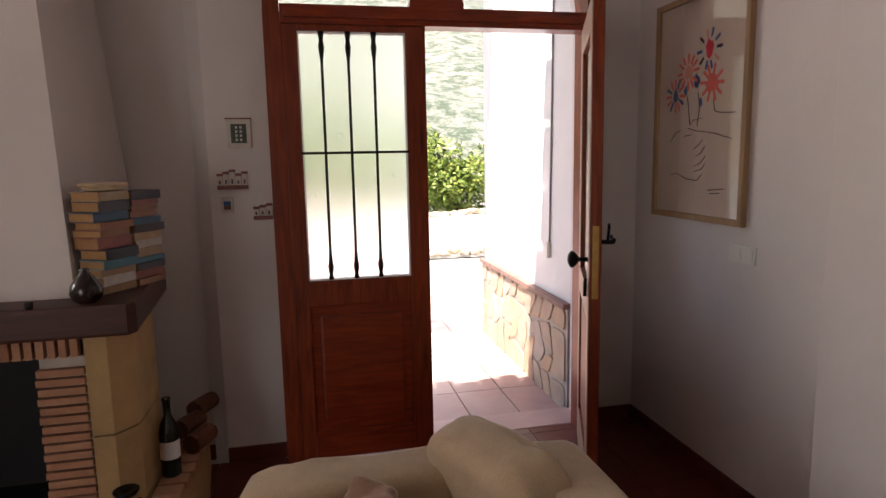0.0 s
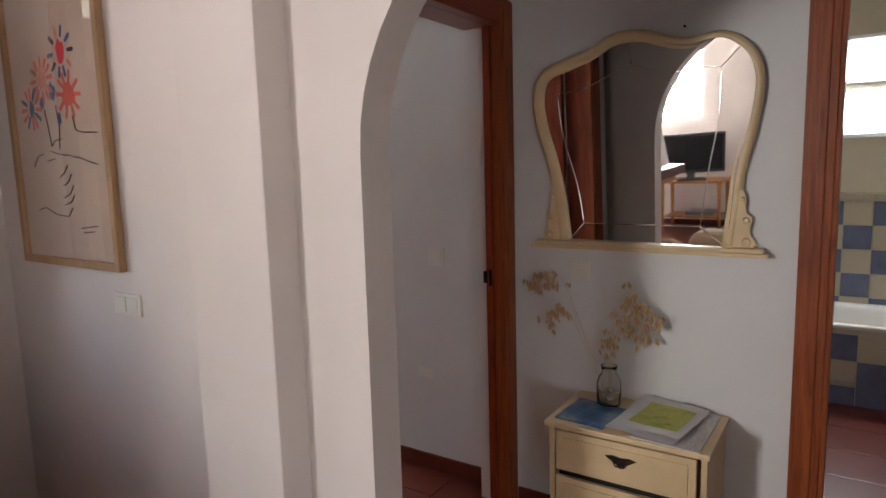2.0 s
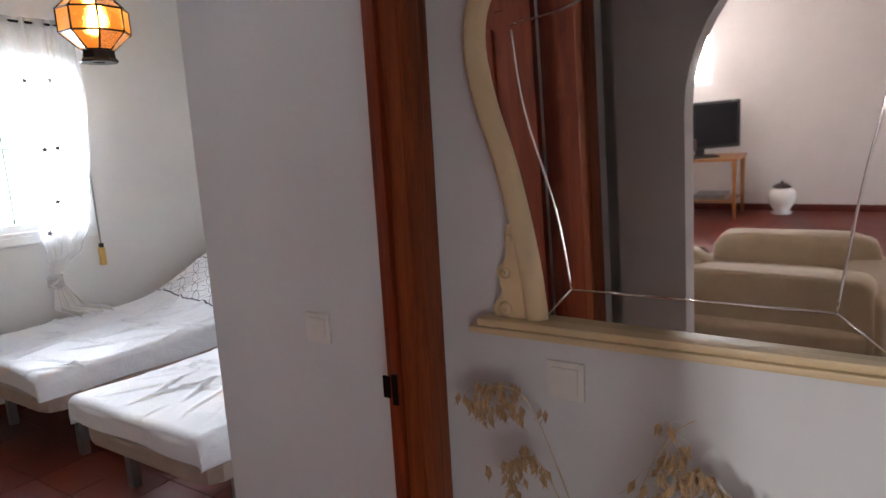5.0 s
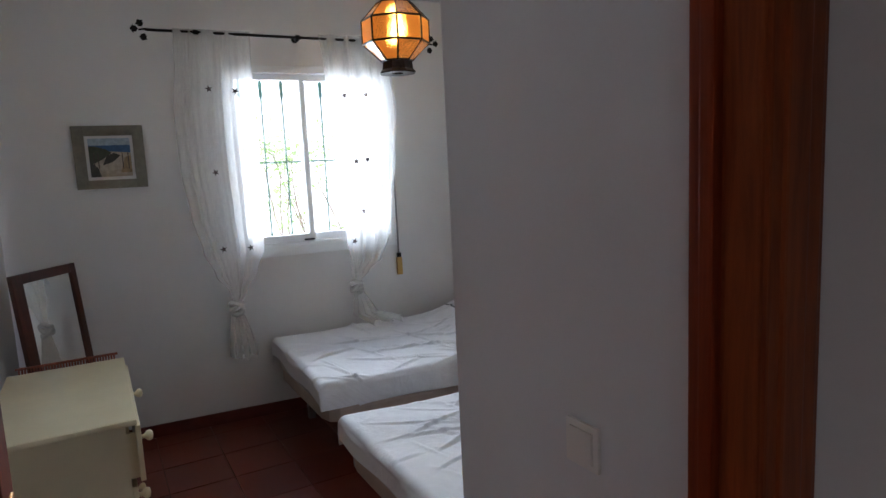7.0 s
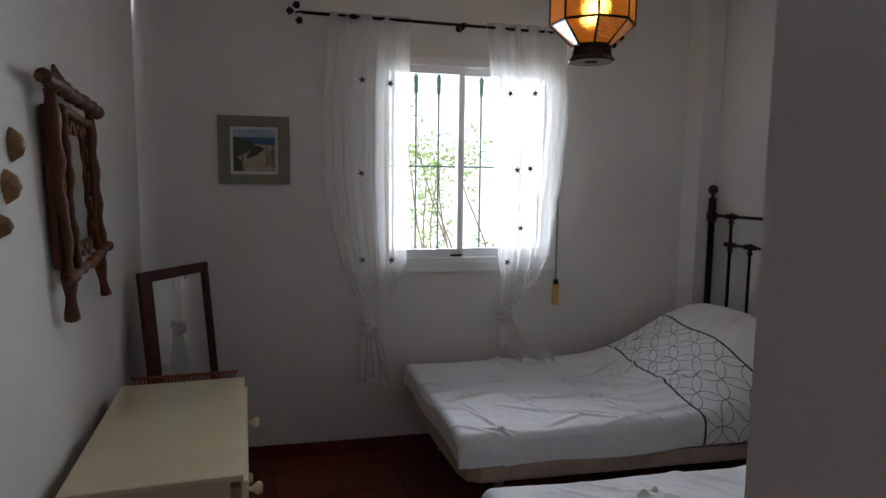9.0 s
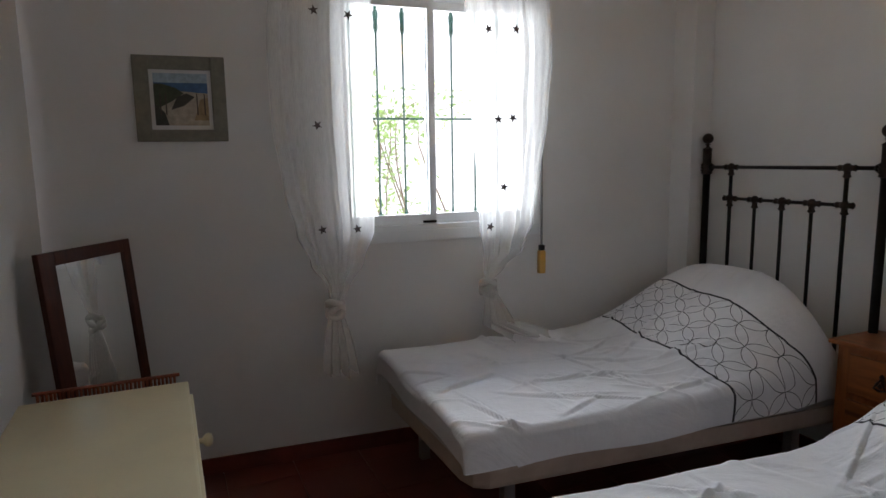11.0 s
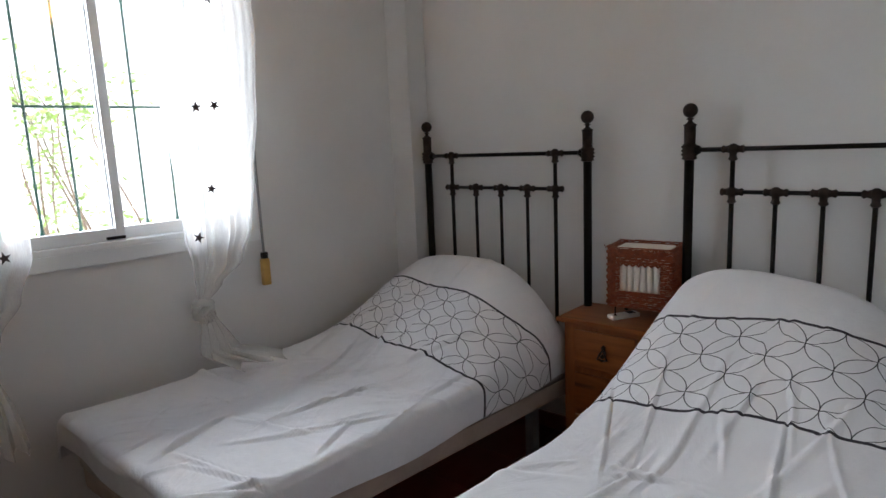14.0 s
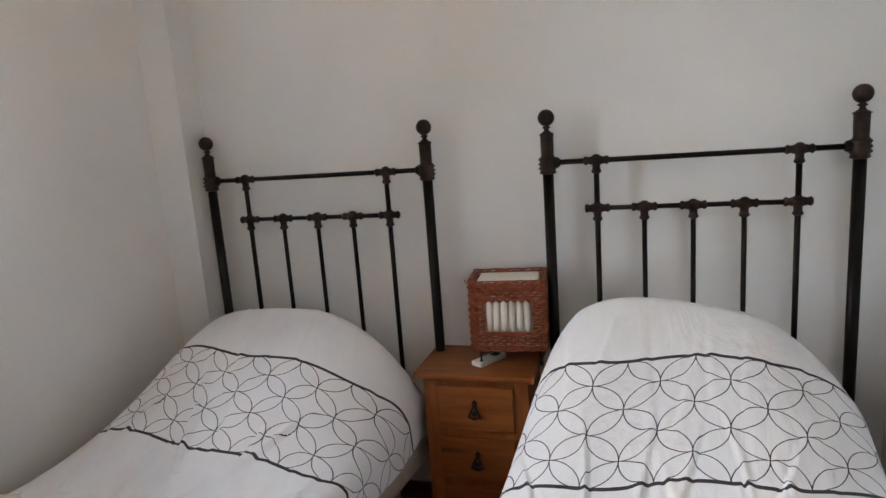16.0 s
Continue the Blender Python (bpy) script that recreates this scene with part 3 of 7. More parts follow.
for y0, y1, z0, z1 in ((PY0, PY0 + 0.028, PZ0, PZ1), (PY1 - 0.028, PY1, PZ0, PZ1), (PY0 + 0.028, PY1 - 0.028, PZ0, PZ0 + 0.028), (PY0 + 0.028, PY1 - 0.028, PZ1 - 0.028, PZ1)):
    part("frame_side", box(B(), 2.192, 2.218, y0, y1, z0, z1, 0.004), LIGHTW, pr)
part("paper", box(B(), 2.208, 2.216, PY0 + 0.02, PY1 - 0.02, PZ0 + 0.02, PZ1 - 0.02), PAPER, pr)


def pu(u, v):
    return PY1 - u * (PY1 - PY0), PZ1 - v * (PZ1 - PZ0)


def blob(u, v, ru, rv, mat, n=14, wob=0.25, seed=0):
    rnd = random.Random(seed)
    cy, cz = pu(u, v)
    pts = [(cy + ru * math.cos(2 * math.pi * k / n) * (1 + rnd.uniform(-wob, wob)), cz + rv * math.sin(2 * math.pi * k / n) * (1 + rnd.uniform(-wob, wob))) for k in range(n)]
    flat("printed_shape", pts, mat, pr, 2.2065, "x", 0.001)


def petals(u, v, r0, r1, mats, n=11, seed=0):
    rnd = random.Random(seed)
    cy, cz = pu(u, v)
    for k in range(n):
        a = 2 * math.pi * k / n + rnd.uniform(-0.1, 0.1)
        w = 0.006
        c, s = math.cos(a), math.sin(a)
        q = [(r0, -w), (r1, -w * 1.3), (r1 + 0.006, 0), (r1, w * 1.3), (r0, w)]
        flat("printed_petal", [(cy + x * c - y * s, cz + x * s + y * c) for x, y in q], mats[k % len(mats)], pr, 2.2063, "x", 0.0008)


blob(0.60, 0.255, 0.028, 0.042, REDP, seed=1)
petals(0.60, 0.255, 0.05, 0.085, [BLUEP, INK, SALMON, BLUEP], 10, 1)
blob(0.64, 0.40, 0.04, 0.045, CORAL, seed=2)
petals(0.64, 0.40, 0.035, 0.08, [CORAL], 10, 2)
blob(0.38, 0.335, 0.03, 0.035, SALMON, seed=3)
petals(0.38, 0.335, 0.04, 0.08, [CORAL], 12, 3)
blob(0.24, 0.43, 0.02, 0.03, BLUEP, seed=4)
petals(0.24, 0.43, 0.032, 0.075, [CORAL, BLUEP, CORAL], 12, 4)
blob(0.48, 0.385, 0.018, 0.03, BLUEP, 10, 0.45, 5)
blob(0.36, 0.415, 0.015, 0.02, BLUEP, 9, 0.45, 6)
blob(0.53, 0.475, 0.016, 0.022, BLUEP, 10, 0.45, 7)


def stroke(pts, mat=None, r=0.0022):
    b = B()
    tube(b, [(2.2066, *pu(u, v)) for u, v in pts], r, 5)
    part("printed_line", b, mat or INK, pr)


for st in ([(0.66, 0.47), (0.68, 0.52), (0.74, 0.53), (0.88, 0.535)], [(0.62, 0.61), (0.70, 0.615), (0.78, 0.63), (0.86, 0.64)], [(0.42, 0.57), (0.46, 0.55), (0.54, 0.545)], [(0.40, 0.585), (0.50, 0.60), (0.6, 0.605)], [(0.36, 0.62), (0.44, 0.615)], [(0.20, 0.80), (0.28, 0.79), (0.4, 0.815), (0.52, 0.82), (0.57, 0.79)], [(0.47, 0.68), (0.52, 0.665), (0.56, 0.64)], [(0.5, 0.71), (0.55, 0.70), (0.59, 0.67)], [(0.49, 0.755), (0.56, 0.74), (0.6, 0.71)], [(0.49, 0.78), (0.56, 0.77), (0.6, 0.745)], [(0.2, 0.64), (0.26, 0.60), (0.32, 0.595)], [(0.38, 0.44), (0.40, 0.5), (0.42, 0.57)], [(0.5, 0.43), (0.52, 0.5), (0.5, 0.58)], [(0.64, 0.86), (0.72, 0.855), (0.8, 0.85)], [(0.66, 0.875), (0.76, 0.87)]):
    stroke(st)
o = part("glass", box(B(), 2.2015, 2.2035, PY0 + 0.025, PY1 - 0.025, PZ0 + 0.025, PZ1 - 0.025), CLEAR, pr)
o.visible_shadow = False
nl = thing("picture_nail", (2.21, 2.39, 2.235), "small dark nail in the plaster over the picture", "nail")
part("pin", lathe(B(), [(0.004, 0), (0.004, 0.015)], 8, (0, 0, 0), Matrix.Translation((2.20, 2.4, 2.235)) @ Matrix.Rotation(radians(90), 4, "Y")), IRON, nl)


def wall_plate(name, at, w, h, axis, lab, rockers=1):
    """A plate on a wall whose outward side is -x (axis 'x') or -y."""
    t = thing(name, at, lab, "switch")
    b = B()
    box(b, -0.009, 0, -w / 2, w / 2, -h / 2, h / 2, 0.003)
    m = Matrix.Translation(at) @ (Matrix.Identity(4) if axis == "x" else Matrix.Rotation(radians(90), 4, "Z"))
    b.transform(m)
    part("plate", b, PLASTIC, t)
    for k in range(rockers):
        b = B()
        ww = (w - 0.02) / rockers
        box(b, -0.013, -0.008, -w / 2 + 0.01 + k * ww + 0.002, -w / 2 + 0.01 + (k + 1) * ww - 0.002, -h / 2 + 0.012, h / 2 - 0.012, 0.002)
        b.transform(m)
        part("rocker", b, PLASTIC, t)


wall_plate("light_switch", (2.22, 2.06, 1.075), 0.16, 0.075, "x", "white double light switch on the plaster under the picture", 2)
wall_plate("light_switch", (3.51, 1.66, 1.085), 0.085, 0.085, "x", "white light switch beside the bedroom door")
wall_plate("wall_socket", (3.445, 0.915, 1.08), 0.08, 0.08, "x", "white wall socket plate under the mirror")
wall_plate("blank_cover", (3.51, 1.745, 0.50), 0.085, 0.05, "x", "white blank cover low on the wall")

# ---- hall mirror ----
MM = pose(3.443, -0.012, 1.175, 0, -1.8, 0) @ Matrix.Translation((0, 0.0336, 0)) @ Matrix.Diagonal((1, 0.970, 0.993, 1))


def smooth_loop(pts, n=8, closed=True):
    out = []
    m_ = len(pts)
    for i in range(m_ if closed else m_ - 1):
        p0, p1, p2, p3 = (Vector(pts[(i + k) % m_]) if closed else Vector(pts[min(max(i + k, 0), m_ - 1)]) for k in (-1, 0, 1, 2))
        for j in range(n):
            s = j / n
            out.append(0.5 * ((2 * p1) + (p2 - p0) * s + (2 * p0 - 5 * p1 + 4 * p2 - p3) * s * s + (3 * p1 - p0 - 3 * p2 + p3) * s ** 3))
    return out


hm = thing("hall_mirror", (3.443, 0.67, 1.165), "cream painted wooden mirror with a curvy top frame and carved feet", "mirror")
# half breadth round the middle line y=0.67, height over the base
cont = [(0.31, 0.03), (0.325, 0.16), (0.36, 0.33), (0.405, 0.48), (0.42, 0.60), (0.385, 0.685), (0.28, 0.72), (0.19, 0.745), (0.10, 0.785), (0.0, 0.785), (-0.10, 0.75), (-0.17, 0.738), (-0.28, 0.745), (-0.36, 0.69), (-0.39, 0.60), (-0.375, 0.46), (-0.34, 0.30), (-0.325, 0.16), (-0.31, 0.03)]
loop = smooth_loop([(c[0] + 0.67, c[1], 0) for c in cont], 4, False) + [Vector((0.67 - 0.31, 0.03, 0))]
b = B()
rows_ = []
for i, p in enumerate(loop):
    d = (loop[min(i + 1, len(loop) - 1)] - loop[max(i - 1, 0)]).normalized()
    nv = Vector((d.y, -d.x, 0))
    prof = [(-0.026, 0.0), (-0.026, 0.012), (-0.014, 0.026), (0.002, 0.022), (0.010, 0.027), (0.020, 0.018), (0.026, 0.010), (0.026, 0.0)]
    rows_.append([b.verts.new((-h, p.x + nv.x * w, p.y + nv.y * w)) for w, h in prof])
for r0, r1 in zip(rows_, rows_[1:]):
    for k in range(7):
        b.faces.new((r0[k], r0[k + 1], r1[k + 1], r1[k]))
b.faces.new(rows_[0])
b.faces.new(rows_[-1])
b.transform(MM)
part("frame", b, CREAM, hm, "", True)
b = B()
box(b, -0.052, 0, 0.22, 1.12, 0.0, 0.014, 0.004)
box(b, -0.044, 0, 0.235, 1.105, 0.014, 0.03, 0.005)
b.transform(MM)
part("base_shelf", b, CREAM, hm)
for sgn in (-1, 1):
    b = B()
    pts = [(0.31, 0.03), (0.400, 0.03), (0.408, 0.045), (0.400, 0.062), (0.382, 0.072), (0.374, 0.090), (0.380, 0.104), (0.392, 0.118), (0.392, 0.136), (0.378, 0.148), (0.364, 0.156), (0.362, 0.178), (0.372, 0.192), (0.370, 0.208), (0.358, 0.222), (0.352, 0.240), (0.342, 0.252), (0.330, 0.235), (0.315, 0.12)]
    prism(b, [(0.67 + sgn * y, z) for y, z in pts], "x", -0.020, -0.002, 0.006)
    b.transform(MM)
    foot = part("carved_foot", b, CREAM, hm)
    for yy, zz, rr in ((0.375, 0.050, 0.016), (0.372, 0.126, 0.012), (0.358, 0.200, 0.008)):
        b = B()
        lathe(b, [(0.0, 0.0), (rr * 0.5, 0.005), (rr, 0.001), (rr, -0.003)], 12, (0, 0, 0), Matrix.Translation((-0.021, 0.67 + sgn * yy, zz)) @ Matrix.Rotation(radians(-90), 4, "Y"))
        b.transform(MM)
        part("carved_scroll", b, CREAM, foot, "", True)
b = B()
inner = [(p.x, p.y) for p in loop]
prism(b, inner, "x", -0.008, -0.003)
MGL = MM @ pose(-0.006, 0.67, 0, 0, -0.5, -1.4) @ pose(0, -0.67, 0)
b.transform(MGL)
part("mirror_glass", b, MIRROR, hm)
BEV = Mat("mirror_bevel", 0.08, 1.0)
BEV.color((0.9, 0.9, 0.88))


def bevel_line(pts):
    b = B()
    pts = smooth_loop([(p[0], p[1], 0) for p in pts], 5, False) + [Vector((*pts[-1], 0))] if len(pts) > 2 else [Vector((*p, 0)) for p in pts]
    tube(b, [(-0.0085, p.x, p.y) for p in pts], 0.0022, 6)
    b.transform(MGL)
    part("bevel_edge", b, BEV.m, hm, "", True)


bevel_line([(0.90, 0.10), (0.45, 0.10)])
bevel_line([(0.90, 0.10), (0.955, 0.04)])
bevel_line([(0.45, 0.10), (0.375, 0.04)])
bevel_line([(0.90, 0.10), (0.925, 0.25), (0.985, 0.45), (1.005, 0.60)])
bevel_line([(1.005, 0.61), (0.90, 0.62), (0.80, 0.655), (0.71, 0.69)])
bevel_line([(0.71, 0.76), (0.705, 0.69)])
bevel_line([(0.70, 0.69), (0.56, 0.65), (0.45, 0.655), (0.39, 0.65)])
bevel_line([(0.39, 0.65), (0.33, 0.71)])
bevel_line([(0.45, 0.10), (0.425, 0.3), (0.395, 0.48), (0.39, 0.65)])
nl = thing("mirror_nail", (3.44, 0.53, 1.98), "small dark nail in the plaster above the mirror", "nail")
part("pin", lathe(B(), [(0.004, 0), (0.004, 0.015)], 8, (0, 0, 0), Matrix.Translation((3.43, 0.53, 1.975)) @ Matrix.Rotation(radians(90), 4, "Y")), IRON, nl)

# ---- hall chest ----
ch = thing("small_chest", (3.27, 0.63, 0), "small cream painted two-drawer chest with turned legs", "chest of drawers")
CX0, CX1, CY0, CY1 = 3.09, 3.44, 0.355, 0.90
part("top", box(B(), CX0 - 0.012, CX1, CY0 - 0.012, CY1 + 0.012, 0.562, 0.582, 0.006), CREAM, ch)
b = B()
box(b, CX0 + 0.015, CX1 - 0.005, CY0, CY0 + 0.018, 0.20, 0.562)
box(b, CX0 + 0.015, CX1 - 0.005, CY1 - 0.018, CY1, 0.20, 0.562)
box(b, CX1 - 0.02, CX1 - 0.006, CY0 + 0.018, CY1 - 0.018, 0.20, 0.562)
box(b, CX0 + 0.015, CX0 + 0.03, CY0 + 0.018, CY1 - 0.018, 0.20, 0.225)
part("body", b, CREAM, ch)
for z0, z1 in ((0.235, 0.385), (0.402, 0.552)):
    b = B()
    if z0 < 0.3:
        z1 -= 0.008
    box(b, CX0, CX0 + 0.018, CY0 + 0.03, CY1 - 0.03, z0, z1, 0.003)
    box(b, CX0 - 0.006, CX0 + 0.002, CY0 + 0.055, CY1 - 0.055, z0 + 0.022, z1 - 0.022, 0.004)
    dw = part("drawer", b, CREAM, ch)
    b = B()
    yc, zc = 0.63, (z0 + z1) / 2 + 0.012
    pts = [(-0.055, 0.012), (-0.03, 0.018), (0.0, 0.014), (0.03, 0.018), (0.055, 0.012), (0.035, 0.0), (0.018, -0.008), (0.0, -0.026), (-0.018, -0.008), (-0.035, 0.0)]
    prism(b, [(yc + y, zc + z) for y, z in pts], "x", CX0 - 0.009, CX0 - 0.005, 0.001)
    tube(b, [(CX0 - 0.010, yc - 0.028, zc + 0.006), (CX0 - 0.018, yc - 0.015, zc - 0.014), (CX0 - 0.018, yc + 0.015, zc - 0.014), (CX0 - 0.010, yc + 0.028, zc + 0.006)], 0.003, 6)
    part("handle", b, BRONZE, dw, "dark ornate metal handle")
# black sheet in place of the shade seen between the drawers
b = B()
box(b, CX0 + 0.03, CX0 + 0.035, CY0 + 0.03, CY1 - 0.03, 0.23, 0.56)
part("drawer_gap_shade", b, BLACK, ch, "black sheet standing in for the shade behind the drawer fronts")
for x in (CX0 + 0.03, CX1 - 0.035):
    for y in (CY0 + 0.02, CY1 - 0.02):
        part("leg", lathe(B(), [(0.012, 0.0), (0.014, 0.03), (0.011, 0.06), (0.017, 0.12), (0.021, 0.16), (0.014, 0.175), (0.024, 0.19), (0.024, 0.205)], 12, (x, y, 0)), CREAM, ch, "", True)


def sheet(name, pts, z, mat, label, cat, thick=0.003, curl=0.0, parent=None):
    b = B()
    prism(b, pts, "z", z, z + thick)
    for v in b.verts:
        v.co.z += curl * noise.noise(v.co * 7)
    if parent:
        return part(name, b, mat, parent, label)
    t = thing(name, (pts[0][0], pts[0][1], z), label, cat)
    part("page_block", b, mat, t)
    return t


NEWS = Mat("newsprint", 0.9)
NEWS.color(NEWS.mix(NEWS.ramp(NEWS.noise(55, 5, 0.7, NEWS.coords((0.5, 3, 1))), [(0.45, (0, 0, 0)), (0.6, (0.35, 0.35, 0.35))]), (0.62, 0.60, 0.58), (0.22, 0.22, 0.24)))
NEWS = NEWS.m
MAPM = Mat("map_print", 0.7)
MAPM.color(MAPM.ramp(MAPM.noise(11, 6, 0.7), [(0.3, (0.30, 0.33, 0.06)), (0.5, (0.52, 0.53, 0.13)), (0.62, (0.42, 0.42, 0.12)), (0.8, (0.6, 0.58, 0.35))]))
MAPM = MAPM.m
MAGM = Mat("magazine_cover", 0.35)
MAGM.color(MAGM.ramp(MAGM.noise(9, 5, 0.6), [(0.3, (0.03, 0.05, 0.10)), (0.5, (0.04, 0.13, 0.28)), (0.65, (0.25, 0.3, 0.35)), (0.75, (0.4, 0.1, 0.06))]))
MAGM = MAGM.m
OFFW = painted("off_white_paper", (0.64, 0.63, 0.62), 0.8, 0, 0.04, 8, 0.02)
t = sheet("brochure", [(3.10, 0.70), (3.31, 0.68), (3.34, 0.875), (3.12, 0.885)], 0.583, MAGM, "blue travel brochure lying on the chest", "magazine", 0.006)
t = sheet("newspaper", [(3.075, 0.375), (3.42, 0.37), (3.43, 0.58), (3.09, 0.60)], 0.583, NEWS, "folded grey newspaper on the chest", "newspaper", 0.004)
mp = thing("road_map", (3.2, 0.6, 0.59), "folded white sheets with a yellow-green map on top", "map")
b = B()
grid_n = 10
for k in range(4):
    b = B()
    vs = {}
    off = k * 0.006
    for i in range(grid_n + 1):
        for j in range(grid_n + 1):
            u, v = i / grid_n, j / grid_n
            x = 3.085 + 0.30 * u + 0.03 * v + off * 1.3
            y = 0.46 + 0.24 * v - 0.04 * u - off
            z = 0.590 + 0.004 * k + 0.012 * u * u * v + 0.006 * noise.noise(Vector((u * 2, v * 2, k)))
            vs[i, j] = b.verts.new((x, y, z))
    for i in range(grid_n):
        for j in range(grid_n):
            b.faces.new((vs[i, j], vs[i + 1, j], vs[i + 1, j + 1], vs[i, j + 1]))
    part("sheet", b, OFFW, mp, "", True)
b = B()
vs = {}
for i in range(9):
    for j in range(9):
        u, v = 0.14 + 0.68 * i / 8, 0.12 + 0.7 * j / 8
        x = 3.085 + 0.30 * u + 0.03 * v + 0.018 * 1.3
        y = 0.46 + 0.24 * v - 0.04 * u - 0.018
        z = 0.6035 + 0.012 * u * u * v + 0.006 * noise.noise(Vector((u * 2, v * 2, 3)))
        vs[i, j] = b.verts.new((x, y, z))
for i in range(8):
    for j in range(8):
        b.faces.new((vs[i, j], vs[i + 1, j], vs[i + 1, j + 1], vs[i, j + 1]))
part("map_print", b, MAPM, mp, "", True)

va = thing("glass_jar", (3.33, 0.755, 0.583), "clear glass jar with pebbles and dried oat stalks", "vase")
b = B()
lathe(b, [(0.036, 0.583), (0.044, 0.588), (0.046, 0.62), (0.046, 0.675), (0.038, 0.70), (0.028, 0.712), (0.027, 0.725), (0.031, 0.735), (0.031, 0.742), (0.026, 0.742), (0.025, 0.725), (0.025, 0.712), (0.034, 0.698), (0.042, 0.672), (0.042, 0.60), (0.034, 0.592)], 20, (3.33, 0.755, 0))
JAR = Mat("jar_glass", 0.05)
JAR.b.inputs["Transmission Weight"].default_value = 1.0
JAR.b.inputs["IOR"].default_value = 1.35
JAR.color((0.98, 0.99, 0.97))
o = part("jar", b, JAR.m, va, "", True)
o.visible_shadow = False
rnd = random.Random(4)
b = B()
for k in range(26):
    r = rnd.uniform(0, 0.03)
    a = rnd.uniform(0, 6.28)
    lathe(b, [(0.0, -0.007), (0.007, -0.003), (0.008, 0.002), (0.0, 0.007)], 6, (3.33 + r * math.cos(a), 0.755 + r * math.sin(a), 0.603 + 0.045 * rnd.random()))
part("pebbles", b, painted("pebble", (0.35, 0.33, 0.27), 0.5, 0, 0.5, 60), va, "", True)
STRAW = painted("dry_straw", (0.55, 0.42, 0.26), 0.8, 0, 0.2, 30)
HUSK = painted("oat_husk", (0.46, 0.31, 0.16), 0.75, 0, 0.35, 60)
oats = thing("dried_oats", (3.33, 0.755, 0.61), "dried oat stalks with drooping husks standing in the jar", "dried flowers")
b = B()
hb = B()


def husk(p, L, rnd):
    d = Vector((rnd.uniform(-0.35, 0.35), rnd.uniform(-0.5, 0.5), -1)).normalized()
    u = d.cross(Vector((1, 0.2, 0))).normalized()
    w = d.cross(u)
    for tw in (0, 1):
        uu = (u + w * 0.6 * (1 if tw else -1)).normalized()
        a0 = hb.verts.new(p)
        a1 = hb.verts.new(p + d * L * 0.45 + uu * L * 0.24)
        a2 = hb.verts.new(p + d * L + uu * L * 0.05)
        a3 = hb.verts.new(p + d * L * 0.45 - uu * L * 0.2)
        hb.faces.new((a0, a1, a2, a3))
    tube(hb, [p + d * L * 0.5, p + d * L * 1.1 + Vector((0, rnd.uniform(-0.012, 0.012), 0.0))], 0.0006, 3)


for ey, ez, my, mz, n in ((1.118, 1.03, 0.95, 1.05, 34), (1.05, 0.86, 0.93, 0.93, 22), (0.65, 1.075, 0.74, 0.93, 12), (0.57, 0.91, 0.70, 0.97, 34), (0.62, 0.84, 0.72, 0.90, 24), (0.79, 0.78, 0.75, 0.86, 16)):
    p0 = Vector((3.33, 0.755, 0.60))
    p3 = Vector((3.385, ey, ez))
    mid = Vector((3.35, my, mz))
    pts = smooth_loop([p0, (p0 + mid) / 2 + Vector((0, 0.004, 0.02)), mid, (mid + p3) / 2 + Vector((0, 0, 0.035)), p3], 5, False)
    tube(b, pts, 0.0013, 5)
    for k in range(n):
        s = rnd.uniform(0.58, 0.99)
        q = pts[int(s * (len(pts) - 1))]
        e = q + Vector((rnd.uniform(-0.02, 0.02), rnd.uniform(-0.035, 0.035), rnd.uniform(-0.05, 0.012)))
        tube(b, [q, (q + e) / 2 + Vector((0, 0, 0.008)), e], 0.0006, 3)
        husk(e, rnd.uniform(0.024, 0.038), rnd)
        husk(e + Vector((rnd.uniform(-0.01, 0.01), rnd.uniform(-0.012, 0.012), rnd.uniform(-0.01, 0.01))), rnd.uniform(0.02, 0.034), rnd)
part("stalk", b, STRAW, oats, "", False, "stuff")
part("husk", hb, HUSK, oats, "", False, "stuff")

# ---- bedroom window ----
wd = tagged(new("window_1"), "white aluminium sliding window with iron bars outside", "", "", "structure")


def npart(name, b, mat, parent, label="", smooth=False, m=None):
    b.transform(m or MN)
    return part(name, b, mat, parent, label, smooth)


b = B()
box(b, WX0 - 0.02, WX1 + 0.02, -0.015, 0.05, 1.062, 1.12, 0.004)
npart("sill", b, ALU, wd)
b = B()
box(b, WX0 - 0.02, WX0 + 0.03, -0.012, 0.08, 1.12, 2.29, 0.003)
box(b, WX1 - 0.03, WX1 + 0.02, -0.012, 0.08, 1.12, 2.29, 0.003)
box(b, WX0 + 0.03, WX1 - 0.03, -0.012, 0.08, 2.245, 2.29, 0.003)
box(b, WX0 + 0.03, WX1 - 0.03, -0.012, 0.08, 1.12, 1.145, 0.003)
npart("window_frame", b, ALU, wd)
for x0, x1, y in ((WX0 + 0.03, 1.765, 0.025), (1.725, WX1 - 0.03, 0.055)):
    b = B()
    box(b, x0, x0 + 0.035, y, y + 0.025, 1.145, 2.245, 0.003)
    box(b, x1 - 0.035, x1, y, y + 0.025, 1.145, 2.245, 0.003)
    box(b, x0 + 0.035, x1 - 0.035, y, y + 0.025, 1.145, 1.195, 0.003)
    box(b, x0 + 0.035, x1 - 0.035, y, y + 0.025, 2.205, 2.245, 0.003)
    sash = npart("sash", b, ALU, wd)
    b = B()
    box(b, x0 + 0.035, x1 - 0.035, y + 0.010, y + 0.014, 1.195, 2.205)
    o = npart("pane", b, CLEAR, sash)
    o.visible_shadow = False
b = B()
box(b, 1.69, 1.76, 0.012, 0.027, 1.150, 1.162, 0.002)
npart("latch", b, IRON, wd)
GREEN_IRON = painted("dark_green_iron", (0.02, 0.07, 0.05), 0.5, 0.3, 0.3, 20)
